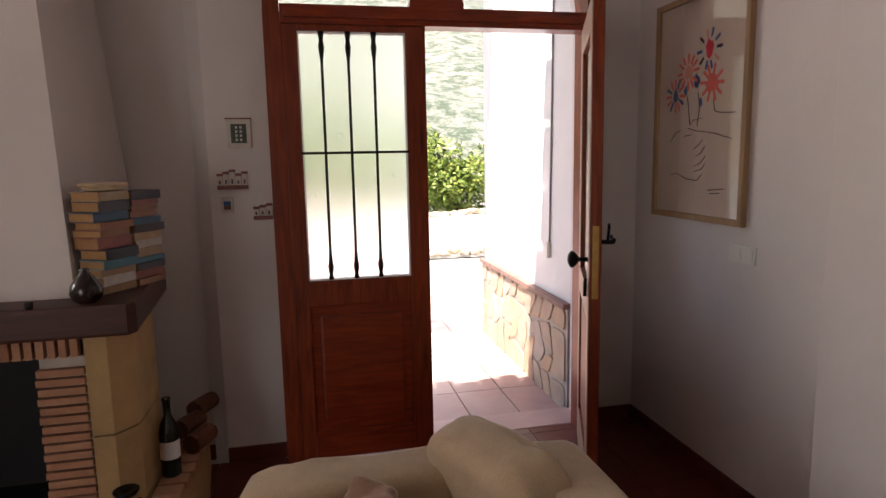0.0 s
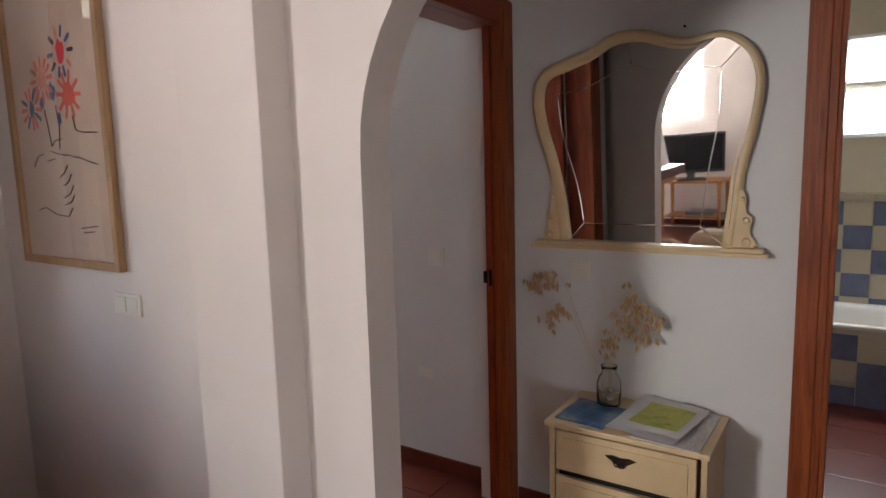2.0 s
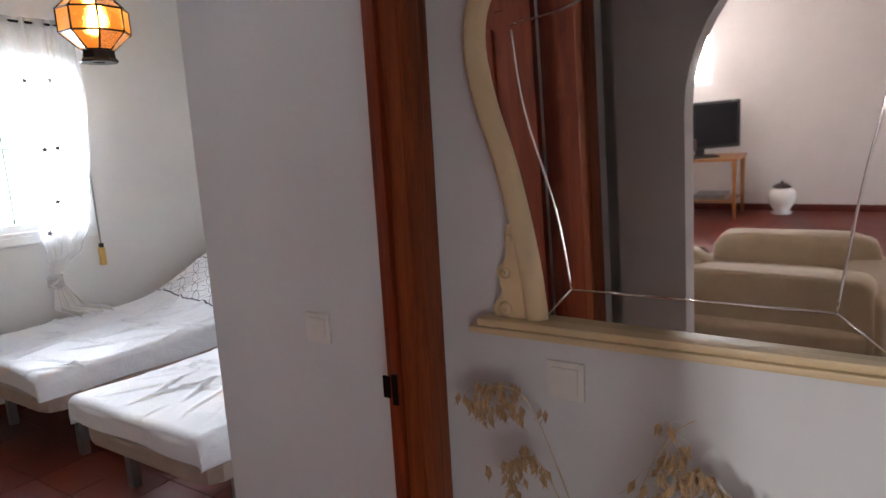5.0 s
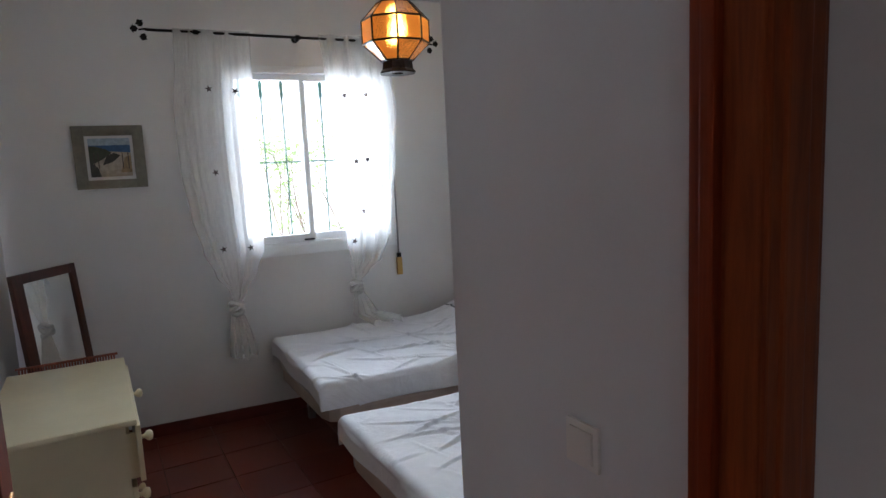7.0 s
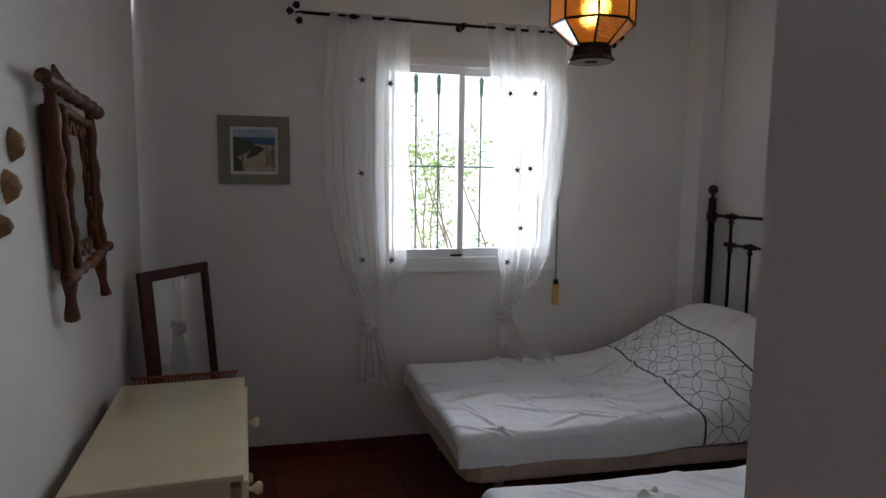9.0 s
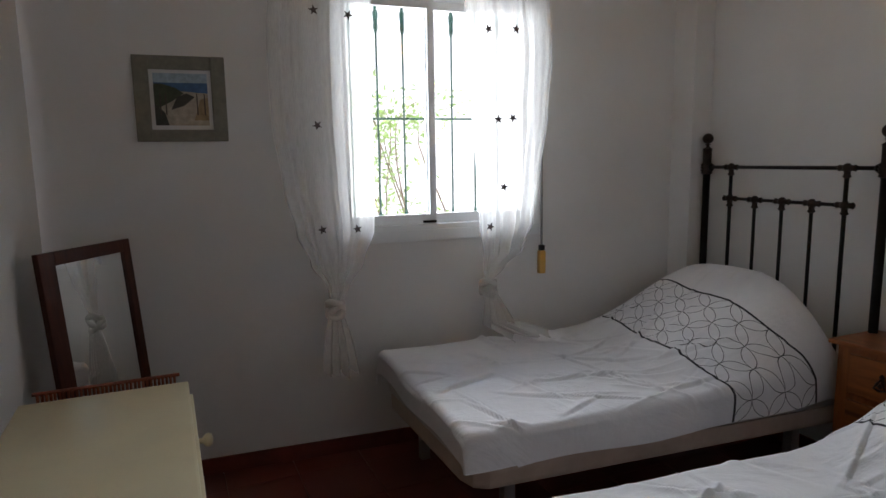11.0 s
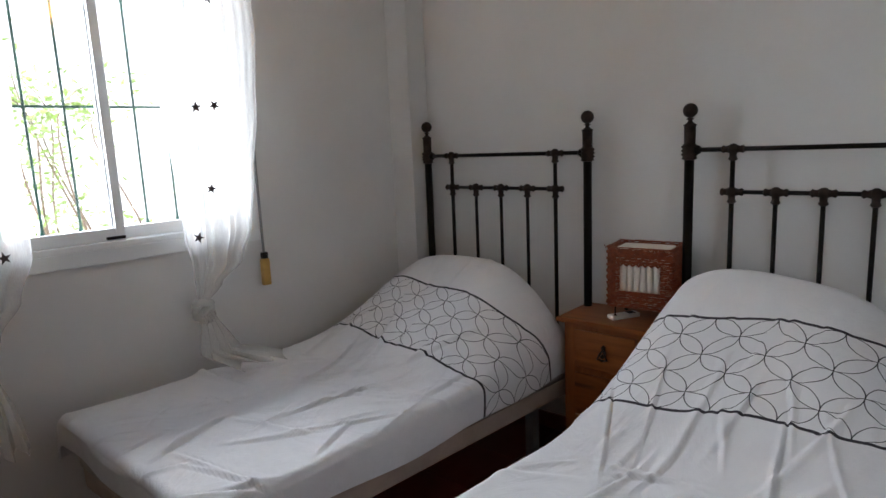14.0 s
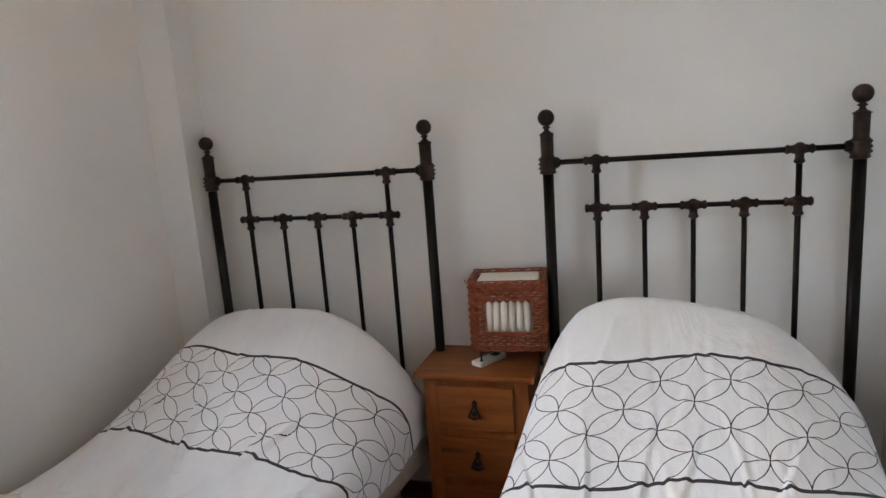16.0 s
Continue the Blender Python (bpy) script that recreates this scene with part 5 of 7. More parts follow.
def headboard(ya, yb, label):
    t = thing("headboard", (5.555, (ya + yb) / 2, 0), label, "headboard", "iron headboards behind the twin beds")
    X = 5.555
    for y in (ya, yb):
        b = B()
        lathe(b, [(0.019, 0.0), (0.019, 1.37)], 16, (X, y, 0))
        part("post", b, IRON, t, "", True)
        b = B()
        lathe(b, [(0.020, 1.365), (0.030, 1.37), (0.026, 1.38), (0.034, 1.387), (0.026, 1.395), (0.034, 1.402), (0.026, 1.410), (0.033, 1.418), (0.026, 1.426), (0.022, 1.43), (0.023, 1.50), (0.028, 1.503), (0.020, 1.508), (0.010, 1.515), (0.008, 1.522), (0.016, 1.527), (0.008, 1.532), (0.016, 1.536)], 18, (X, y, 0))
        n = 10
        lathe(b, [(0.029 * math.sin(math.pi * k / n), 1.560 - 0.029 * math.cos(math.pi * k / n)) for k in range(n + 1)], 18, (X, y, 0))
        part("finial", b, BRONZE, t, "worn bronze ball finial", True)
    s = 1 if yb > ya else -1
    d = abs(yb - ya)
    y0 = min(ya, yb)
    part("top_rail", tube(B(), [(X, y0, 1.405), (X, y0 + d, 1.405)], 0.0095, 10), IRON, t, "", True)
    for y in (y0 + 0.03, y0 + d - 0.03):
        b = B()
        lathe(b, [(0.015, -0.012), (0.02, 0.0), (0.015, 0.012)], 12, (0, 0, 0), Matrix.Translation((X, y, 1.405)) @ Matrix.Rotation(radians(90), 4, "X"))
        part("rail_socket", b, IRON, t, "", True)
    ua, ub = y0 + 0.165, y0 + d - 0.165
    part("lower_rail", tube(B(), [(X, ua, 1.24), (X, ub, 1.24)], 0.0085, 10), IRON, t, "", True)
    for y, zt in ((ua, 1.405), (ub, 1.405)):
        b = B()
        tube(b, [(X, y, 0.35), (X, y, zt)], 0.0095, 10)
        part("upright", b, IRON, t, "", True)
    step = (ub - ua) / 4
    for k in (1, 2, 3):
        part("spindle", tube(B(), [(X, ua + step * k, 0.35), (X, ua + step * k, 1.24)], 0.0085, 10), IRON, t, "", True)
    part("bottom_rail", tube(B(), [(X, y0, 0.36), (X, y0 + d, 0.36)], 0.0095, 10), IRON, t, "", True)
    for y, z in [(ua, 1.405), (ub, 1.405)] + [(ua + step * k, 1.24) for k in range(5)]:
        b = B()
        lathe(b, [(0.011, -0.045), (0.018, -0.038), (0.013, -0.028), (0.014, -0.014), (0.022, -0.006), (0.022, 0.006), (0.012, 0.018), (0.006, 0.021)], 12, (X, y, z))
        lathe(b, [(0.011, -0.042), (0.016, -0.036), (0.012, -0.026), (0.018, -0.006), (0.018, 0.006), (0.012, 0.026), (0.016, 0.036), (0.011, 0.042)], 12, (0, 0, 0), Matrix.Translation((X, y, z)) @ Matrix.Rotation(radians(90), 4, "X"))
        part("joint", b, BRONZE, t, "cast joint knuckle", True)


headboard(4.595, 3.644, "black iron headboard with ball finials near the corner column")
headboard(3.196, 2.246, "black iron headboard with ball finials beside the bedside table")

# ---- bedside table ----
ns = thing("bedside_table", (5.48, 3.40, 0), "honey pine bedside table with three drawers and bronze pulls", "bedside table")
NX0, NX1, NY0, NY1 = 5.335, 5.62, 3.265, 3.645
b = B()
prism(b, [(NX0 - 0.022, NY0 - 0.025), (NX1, NY0 - 0.025), (NX1, NY1 + 0.03), (NX0 - 0.022, NY1 + 0.03)], "z", 0.680, 0.700, 0.007)
part("top", b, PINE, ns)
b = B()
box(b, NX0, NX1 - 0.005, NY0, NY0 + 0.018, 0.06, 0.680, 0.003)
box(b, NX0, NX1 - 0.005, NY1 - 0.018, NY1, 0.06, 0.680, 0.003)
box(b, NX1 - 0.02, NX1 - 0.006, NY0 + 0.018, NY1 - 0.018, 0.06, 0.680)
box(b, NX0, NX0 + 0.016, NY0 + 0.018, NY0 + 0.05, 0.06, 0.680, 0.002)
box(b, NX0, NX0 + 0.016, NY1 - 0.05, NY1 - 0.018, 0.06, 0.680, 0.002)
for z in (0.666, 0.471, 0.277, 0.078):
    box(b, NX0, NX0 + 0.016, NY0 + 0.05, NY1 - 0.05, z - 0.012, z + 0.012, 0.001)
part("carcass", b, PINE_Z, ns)
part("plinth", box(B(), NX0 - 0.008, NX1 - 0.006, NY0 - 0.008, NY1 + 0.008, 0, 0.06, 0.006), PINE, ns)
for z0 in (0.292, 0.487, 0.097):
    b = B()
    box(b, NX0 - 0.010, NX0 + 0.014, NY0 + 0.052, NY1 - 0.052, z0, z0 + 0.166, 0.007)
    dw = part("drawer", b, PINE, ns)
    b = B()
    zc, yc = z0 + 0.078, (NY0 + NY1) / 2
    prism(b, [(yc - 0.010, zc + 0.032), (yc, zc + 0.042), (yc + 0.010, zc + 0.032), (yc + 0.006, zc + 0.02), (yc + 0.012, zc + 0.008), (yc, zc + 0.012), (yc - 0.012, zc + 0.008), (yc - 0.006, zc + 0.02)], "x", NX0 - 0.016, NX0 - 0.010, 0.001)
    tube(b, [(NX0 - 0.016, yc, zc + 0.02), (NX0 - 0.024, yc - 0.012, zc + 0.002), (NX0 - 0.026, yc - 0.022, zc - 0.018), (NX0 - 0.026, yc, zc - 0.024), (NX0 - 0.026, yc + 0.022, zc - 0.018), (NX0 - 0.024, yc + 0.012, zc + 0.002)], 0.0055, 8, True)
    lathe(b, [(0, -0.012), (0.012, 0), (0, 0.012)], 8, (NX0 - 0.022, yc, zc - 0.006))
    part("pull", b, BRONZE, dw, "dark bronze drop pull", True)

# lamp with a woven shade
lp_ = thing("table_lamp", (5.50, 3.34, 0.700), "table lamp with a square orange-brown wicker shade over white paper", "lamp")
WICK = painted("red_brown_wicker", (0.24, 0.058, 0.022), 0.5, 0, 0.4, 60, 0.3)
LX0, LX1, LY0, LY1, LZ0, LZ1 = 5.40, 5.585, 3.215, 3.475, 0.765, 1.02
ML = Matrix.Translation((5.49, 3.345, 0)) @ Matrix.Rotation(radians(6), 4, "Z") @ Matrix.Translation((-5.49, -3.345, 0))
b = B()
box(b, LX0 + 0.022, LX1 - 0.022, LY0 + 0.022, LY1 - 0.022, LZ0 + 0.01, LZ1 - 0.006, 0.015)
b.transform(ML)
PAPERL = painted("lamp_paper", (0.75, 0.70, 0.62), 0.8, 0, 0.03, 6)
part("paper_shade", b, PAPERL, lp_, "white paper lining")
rnd = random.Random(9)
b = B()


def strand(face, z, u0, u1, off):
    n = max(3, int((u1 - u0) / 0.016))
    pts = []
    for k in range(n + 1):
        u = u0 + (u1 - u0) * k / n
        w = 0.0035 * (1 if (k + int(z * 997)) % 2 else -1) + off + rnd.uniform(-0.001, 0.001)
        zz = z + rnd.uniform(-0.0012, 0.0012)
        pts.append({"f": (LX0 - w, u, zz), "b": (LX1 + w, u, zz), "l": (u, LY0 - w, zz), "r": (u, LY1 + w, zz)}[face])
    tube(b, pts, 0.0026, 4)


zz = LZ0
while zz < LZ1:
    v = (zz - LZ0) / (LZ1 - LZ0)
    band_ = v < 0.22 or v > 0.74
    for face, a0, a1 in (("f", LY0, LY1), ("b", LY0, LY1), ("l", LX0, LX1), ("r", LX0, LX1)):
        if band_ or face in "lr":
            strand(face, zz, a0, a1, 0.0)
            if face in "lr" or rnd.random() < 0.5:
                strand(face, zz + 0.002, a0, a1, 0.003)
        else:
            strand(face, zz, a0, a0 + 0.045, 0.0)
            strand(face, zz, a1 - 0.05, a1, 0.0)
    zz += 0.0056
for k in range(8):
    y = LY0 + 0.05 + (LY1 - LY0 - 0.10) * k / 7
    tube(b, [(LX0 - 0.003, y, LZ0), (LX0 - 0.003, y, LZ0 + 0.072)], 0.002, 4)
    tube(b, [(LX0 - 0.003, y, LZ1 - 0.072), (LX0 - 0.003, y, LZ1)], 0.002, 4)
for k in range(3):
    for y0_, y1_ in ((LY0 + 0.04, LY1 - 0.04),):
        n = 14
        z = LZ0 + 0.060 + 0.004 * k
        tube(b, [(LX0 - 0.004, y0_ + (y1_ - y0_) * j / n, z + 0.006 * math.sin(j * 3.1416)) for j in range(n + 1)], 0.002, 4)
        z = LZ1 - 0.066 - 0.004 * k
        tube(b, [(LX0 - 0.004, y0_ + (y1_ - y0_) * j / n, z + 0.006 * math.sin(j * 3.1416 + 1)) for j in range(n + 1)], 0.002, 4)
for k in range(90):
    x = rnd.choice([LX0 - 0.004, LX0 - 0.004, None])
    if x is None:
        x, y = rnd.uniform(LX0, LX1), rnd.choice([LY0 - 0.005, LY1 + 0.005])
    else:
        y = rnd.choice([rnd.uniform(LY0, LY0 + 0.05), rnd.uniform(LY1 - 0.05, LY1)])
    z = rnd.uniform(LZ0, LZ1)
    tube(b, [(x, y, z), (x - 0.006, y + rnd.uniform(-0.006, 0.006), z + rnd.uniform(-0.01, 0.01)), (x, y + rnd.uniform(-0.012, 0.012), z + rnd.uniform(-0.012, 0.012))], 0.0018, 4)
b.transform(ML)
part("wicker_shade", b, WICK, lp_, "woven orange-brown wicker")
for k in range(6):
    y = LY0 + 0.062 + (LY1 - LY0 - 0.124) * k / 5
    b = B()
    lathe(b, [(0.002, LZ0 + 0.062), (0.010, LZ0 + 0.075), (0.0125, LZ0 + 0.11), (0.0125, LZ1 - 0.11), (0.010, LZ1 - 0.075), (0.002, LZ1 - 0.062)], 8, (LX0 + 0.016, y, 0))
    b.transform(ML)
    part("paper_slat", b, PAPERL, lp_, "white paper slat", True)
for x, y in ((5.42, 3.24), (5.42, 3.45), (5.57, 3.24), (5.57, 3.45)):
    b = B()
    tube(b, [(x, y, 0.775), (x, y, 0.715)], 0.0035, 6)
    lathe(b, [(0.0, -0.011), (0.010, -0.006), (0.011, 0), (0.008, 0.008), (0.0, 0.011)], 10, (x, y, 0.712))
    b.transform(ML)
    part("foot", b, IRON, lp_, "black ball foot", True)
ph_ = thing("remote_control", (5.44, 3.42, 0.701), "white remote control with a small dark screen on the bedside table", "remote control")
MPH = Matrix.Translation((5.455, 3.425, 0)) @ Matrix.Rotation(radians(-121), 4, "Z")
b = B()
box(b, -0.024, 0.024, -0.068, 0.068, 0.701, 0.719, 0.006)
b.transform(MPH)
part("body", b, PLASTIC, ph_)
b = B()
box(b, -0.016, 0.016, 0.018, 0.052, 0.7185, 0.7205)
b.transform(MPH)
part("screen", b, BLACK, ph_, "dark screen")
for r in range(3):
    for c_ in range(2):
        b = B()
        box(b, -0.013 + c_ * 0.016, -0.003 + c_ * 0.016, -0.045 + r * 0.018, -0.036 + r * 0.018, 0.7185, 0.721, 0.001)
        b.transform(MPH)
        part("button", b, CERAMIC, ph_)

# ---- dresser ----
dz_ = thing("dresser", (2.59, 3.68, 0), "pale cream dresser with round wooden knobs, an open drawer gap", "dresser")
DX0, DX1, DY0, DY1 = 2.375, 2.805, 3.22, 4.09
b = B()
box(b, DX0 - 0.015, DX1 + 0.02, DY0 - 0.02, DY1 + 0.02, 0.752, 0.774, 0.007)
part("top", b, CREAM_PALE, dz_)
for nm, bx in (("side_panel", (DX0, DX1 - 0.018, DY0, DY0 + 0.02, 0.06, 0.752)), ("side_panel", (DX0, DX1 - 0.018, DY1 - 0.02, DY1, 0.06, 0.752)), ("back_panel", (DX0, DX0 + 0.015, DY0 + 0.02, DY1 - 0.02, 0.06, 0.752)), ("plinth", (DX0 + 0.02, DX1 - 0.03, DY0 + 0.005, DY1 - 0.005, 0.0, 0.06)), ("inner_frame", (DX1 - 0.035, DX1 - 0.02, DY0 + 0.02, DY1 - 0.02, 0.06, 0.752))):
    part(nm, box(B(), *bx), CREAM_PALE, dz_)
for k, z0 in enumerate((0.08, 0.305, 0.53)):
    pull_out = 0.03 if k == 2 else 0.0
    b = B()
    box(b, DX1 - 0.018 + pull_out, DX1 + pull_out, DY0 + 0.012, DY1 - 0.012, z0, z0 + 0.21, 0.004)
    if pull_out:
        box(b, DX1 - 0.3, DX1 - 0.018 + pull_out, DY0 + 0.03, DY0 + 0.042, z0 + 0.01, z0 + 0.18)
        box(b, DX1 - 0.3, DX1 - 0.018 + pull_out, DY1 - 0.042, DY1 - 0.03, z0 + 0.01, z0 + 0.18)
    dw = part("drawer", b, CREAM_PALE, dz_)
    for y in (DY0 + 0.16, DY1 - 0.16):
        b = B()
        lathe(b, [(0.008, 0.0), (0.008, 0.014), (0.018, 0.022), (0.021, 0.032), (0.016, 0.042), (0.0, 0.045)], 14, (0, 0, 0), Matrix.Translation((DX1 + pull_out, y, z0 + 0.11)) @ Matrix.Rotation(radians(90), 4, "Y"))
        part("knob", b, CREAM_PALE, dw, "round turned knob", True)
bk = thing("wicker_tray", (2.53, 4.12, 0), "brown wicker rim showing behind the dresser", "basket")
b = B()
for k in range(34):
    x = 2.40 + 0.38 * k / 33
    tube(b, [(x, 4.135 + 0.006 * (k % 2), 0.0), (x + 0.004, 4.135 + 0.006 * (k % 2), 0.788)], 0.004, 4)
for z in (0.05, 0.25, 0.45, 0.65, 0.79):
    tube(b, [(2.39, 4.14, z), (2.80, 4.14, z)], 0.006, 6)
part("weave", b, WICK, bk, "")

# leaning mirror
lm = thing("leaning_mirror", (2.5, 4.7, 0), "dark wood framed mirror leaning in the corner behind the dresser", "mirror")
TL, TR = Vector((2.378, 4.47, 1.172)), Vector((2.640, 4.845, 1.17))
ax = (TR - TL).normalized()
outw = Vector((ax.y, -ax.x, 0)).normalized()
dn = (Vector((0, 0, -1.16)) + outw * 0.10).normalized()
nn = ax.cross(dn).normalized()
if nn.dot(outw) < 0:
    nn = -nn
MLM = Matrix((ax.to_4d(), (-dn).to_4d(), nn.to_4d(), (0, 0, 0, 1))).transposed()
MLM = Matrix.Translation(TL) @ Matrix(((ax.x, -dn.x, nn.x, 0), (ax.y, -dn.y, nn.y, 0), (ax.z, -dn.z, nn.z, 0), (0, 0, 0, 1)))
WL, HL = (TR - TL).length, 1.165
DARKF = timber("dark_mahogany", (0.035, 0.008, 0.005), (0.09, 0.022, 0.012), "z", 0.35)
for x0, x1, y0, y1 in ((0, 0.07, -HL, 0), (WL - 0.04, WL, -HL, 0), (0.07, WL - 0.04, -0.05, 0), (0.07, WL - 0.04, -HL, -HL + 0.08)):
    b = B()
    box(b, x0, x1, y0, y1, -0.012, 0.012, 0.004)
    b.transform(MLM)
    part("frame_side", b, DARKF, lm)
b = B()
box(b, 0.065, WL - 0.035, -HL + 0.07, -0.045, -0.004, 0.002)
b.transform(MLM)
part("mirror_glass", b, MIRROR, lm)

# branch-framed mirror on the west wall
bm_ = thing("branch_mirror", (2.33, 3.6, 1.16), "narrow mirror framed with brown wooden branches, hung on a cord", "mirror")
BRANCH = timber("branch_wood", (0.065, 0.022, 0.012), (0.20, 0.082, 0.038), "z", 0.6, 2.0)


def branch(pts, r, seed, name="branch"):
    rn = random.Random(seed)
    pts = smooth_loop([(p[0] + rn.uniform(-0.004, 0.004), p[1] + rn.uniform(-0.008, 0.008), p[2]) for p in pts], 4, False) + [Vector(pts[-1])]
    rr = [r * (1 + 0.22 * math.sin(k * 1.3 + seed)) for k in range(len(pts))]
    part(name, tube(B(), pts, rr, 8), BRANCH, bm_, "", True)


def seg(a, c, n=7):
    return [tuple(p + (q - p) * k / n for p, q in zip(a, c)) for k in range(n + 1)]


branch(seg((2.345, 3.53, 1.17), (2.35, 3.40, 1.83)), 0.019, 1)
branch(seg((2.345, 3.97, 1.17), (2.35, 3.835, 1.83)), 0.017, 2)
branch(seg((2.365, 3.30, 1.85), (2.365, 3.88, 1.815)), 0.021, 3)
branch(seg((2.362, 3.46, 1.30), (2.362, 4.00, 1.345)), 0.016, 4)
branch(seg((2.352, 3.575, 1.31), (2.355, 3.50, 1.79)), 0.011, 5)
branch(seg((2.352, 3.86, 1.34), (2.355, 3.80, 1.78)), 0.010, 6)
branch(seg((2.355, 3.47, 1.785), (2.355, 3.83, 1.765)), 0.014, 7)
WOVEN = timber("pale_split_cane", (0.16, 0.075, 0.035), (0.34, 0.19, 0.10), "z", 0.6, 2.0)
part("panel", prism(B(), [(3.46, 1.33), (3.90, 1.35), (3.82, 1.77), (3.41, 1.79)], "x", 2.322, 2.338), BRANCH, bm_)
part("mirror_glass", prism(B(), [(3.60, 1.39), (3.81, 1.40), (3.755, 1.72), (3.57, 1.72)], "x", 2.3385, 2.343), MIRROR, bm_)
for k in range(9):
    for ya, yb, za, zb in ((3.50, 3.535, 1.735, 1.36), (3.79, 3.835, 1.735, 1.38)):
        f_ = k / 9
        z_ = za + (zb - za) * f_
        y_ = ya + (yb - ya) * f_
        up = 0.02 if k % 2 else -0.02
        part("cane_strip", tube(B(), [(2.343, y_, z_ - up), (2.343, y_ + 0.035, z_ + up - 0.02)], 0.006, 5), WOVEN, bm_)
for k in range(6):
    y_ = 3.57 + k * 0.035
    up = 0.02 if k % 2 else -0.02
    part("cane_strip", tube(B(), [(2.343, y_, 1.745 - up), (2.343, y_ + 0.03, 1.745 + up)], 0.006, 5), WOVEN, bm_)
    part("cane_strip", tube(B(), [(2.343, y_ + 0.04, 1.362 - up), (2.343, y_ + 0.07, 1.362 + up)], 0.006, 5), WOVEN, bm_)
part("cord", tube(B(), [(2.35, 3.44, 1.845), (2.322, 3.56, 1.915), (2.35, 3.69, 1.83)], 0.006, 6), BRANCH, bm_)
for y, z, s in ((3.21, 1.67, 1.0), (3.16, 1.57, 1.0), (3.09, 1.482, 0.72)):
    t = thing("wall_shell", (2.32, y, z - 0.03 * s), "small brown fluted shell ornament on the wall", "ornament", "shells on the wall")
    b = B()
    n = 12
    vs = [b.verts.new((2.345, y, z))]
    ringv = []
    for k in range(24):
        a = 2 * math.pi * k / 24
        r = 0.036 * s * (1 + 0.08 * (k % 2)) * (1 - 0.25 * max(0, -math.sin(a)) * abs(math.cos(a)))
        ringv.append(b.verts.new((2.311, y + r * math.cos(a) * 0.85, z + r * math.sin(a) * 1.15)))
    mid = [b.verts.new((2.335, y + (v.co.y - y) * 0.6, z + (v.co.z - z) * 0.6)) for v in ringv]
    for k in range(24):
        b.faces.new((ringv[k], ringv[(k + 1) % 24], mid[(k + 1) % 24], mid[k]))
        b.faces.new((mid[k], mid[(k + 1) % 24], vs[0]))
    part("shell", b, painted("shell_brown", (0.28, 0.16, 0.07), 0.5, 0, 0.4, 60), t, "", True)

# ---- amber lantern ----
LC = Vector((4.14, 3.66, 0))
ln = thing("hanging_lantern", (4.14, 3.66, 2.05), "lit hanging lantern of amber glass panes in a dark metal frame", "lamp")
AMB = Mat("amber_glass", 0.32)
AMB.color((0.75, 0.22, 0.02))
AMB.b.inputs["Transmission Weight"].default_value = 1.0
AMB.b.inputs["IOR"].default_value = 1.2
AMB.bump(AMB.noise(90, 3, 0.6), 1.0, 0.012)
AMB.b.inputs["Emission Color"].default_value = (1.0, 0.30, 0.02, 1)
AMB.b.inputs["Emission Strength"].default_value = 0.06
NS = 8
prof = [(0.075, 2.12), (0.162, 2.20), (0.162, 2.31), (0.085, 2.39)]
ringsL = []
for r, z in prof:
    ringsL.append([Vector((LC.x + r * math.cos(2 * math.pi * (k + 0.5) / NS), LC.y + r * math.sin(2 * math.pi * (k + 0.5) / NS), z)) for k in range(NS)])
for a_, b_ in zip(ringsL, ringsL[1:]):
    for k in range(NS):
        q = [a_[k], a_[(k + 1) % NS], b_[(k + 1) % NS], b_[k]]
        b = B()
        b.faces.new([b.verts.new(p) for p in q])
        o = part("pane", b, AMB.m, ln, "amber glass pane")
        o.visible_shadow = False
for ring_ in ringsL:
    part("frame_ring", tube(B(), ring_, 0.0055, 6, True), IRON, ln)
for k in range(NS):
    part("frame_rib", tube(B(), [r[k] for r in ringsL], 0.005, 6), IRON, ln)
b = B()
lathe(b, [(0.072, 2.128), (0.075, 2.12), (0.080, 2.08), (0.092, 2.066), (0.090, 2.060), (0.03, 2.062), (0.028, 2.075), (0.0, 2.075)], 8, (LC.x, LC.y, 0))
part("base_collar", b, BRONZE, ln)
b = B()
lathe(b, [(0.090, 2.385), (0.06, 2.41), (0.03, 2.43), (0.02, 2.45), (0.03, 2.46), (0.012, 2.475), (0.0, 2.48)], 16, (LC.x, LC.y, 0))
part("cap", b, BRONZE, ln, "", True)
b = B()
tube(b, [(LC.x, LC.y, 2.47), (LC.x, LC.y, ZB - 0.02)], 0.004, 6)
part("chain", b, IRON, ln)
part("ceiling_cup", lathe(B(), [(0.05, ZB), (0.045, ZB - 0.02), (0.01, ZB - 0.03)], 14, (LC.x, LC.y, 0)), BRONZE, ln)
BULB = Mat("lit_bulb")
BULB.b.inputs["Emission Color"].default_value = (1.0, 0.70, 0.28, 1)
BULB.b.inputs["Emission Strength"].default_value = 12
b = B()
lathe(b, [(0.0, 2.225), (0.022, 2.232), (0.034, 2.26), (0.026, 2.29), (0.014, 2.315), (0.013, 2.35)], 14, (LC.x, LC.y, 0))
part("bulb", b, BULB.m, ln, "glowing bulb", True)

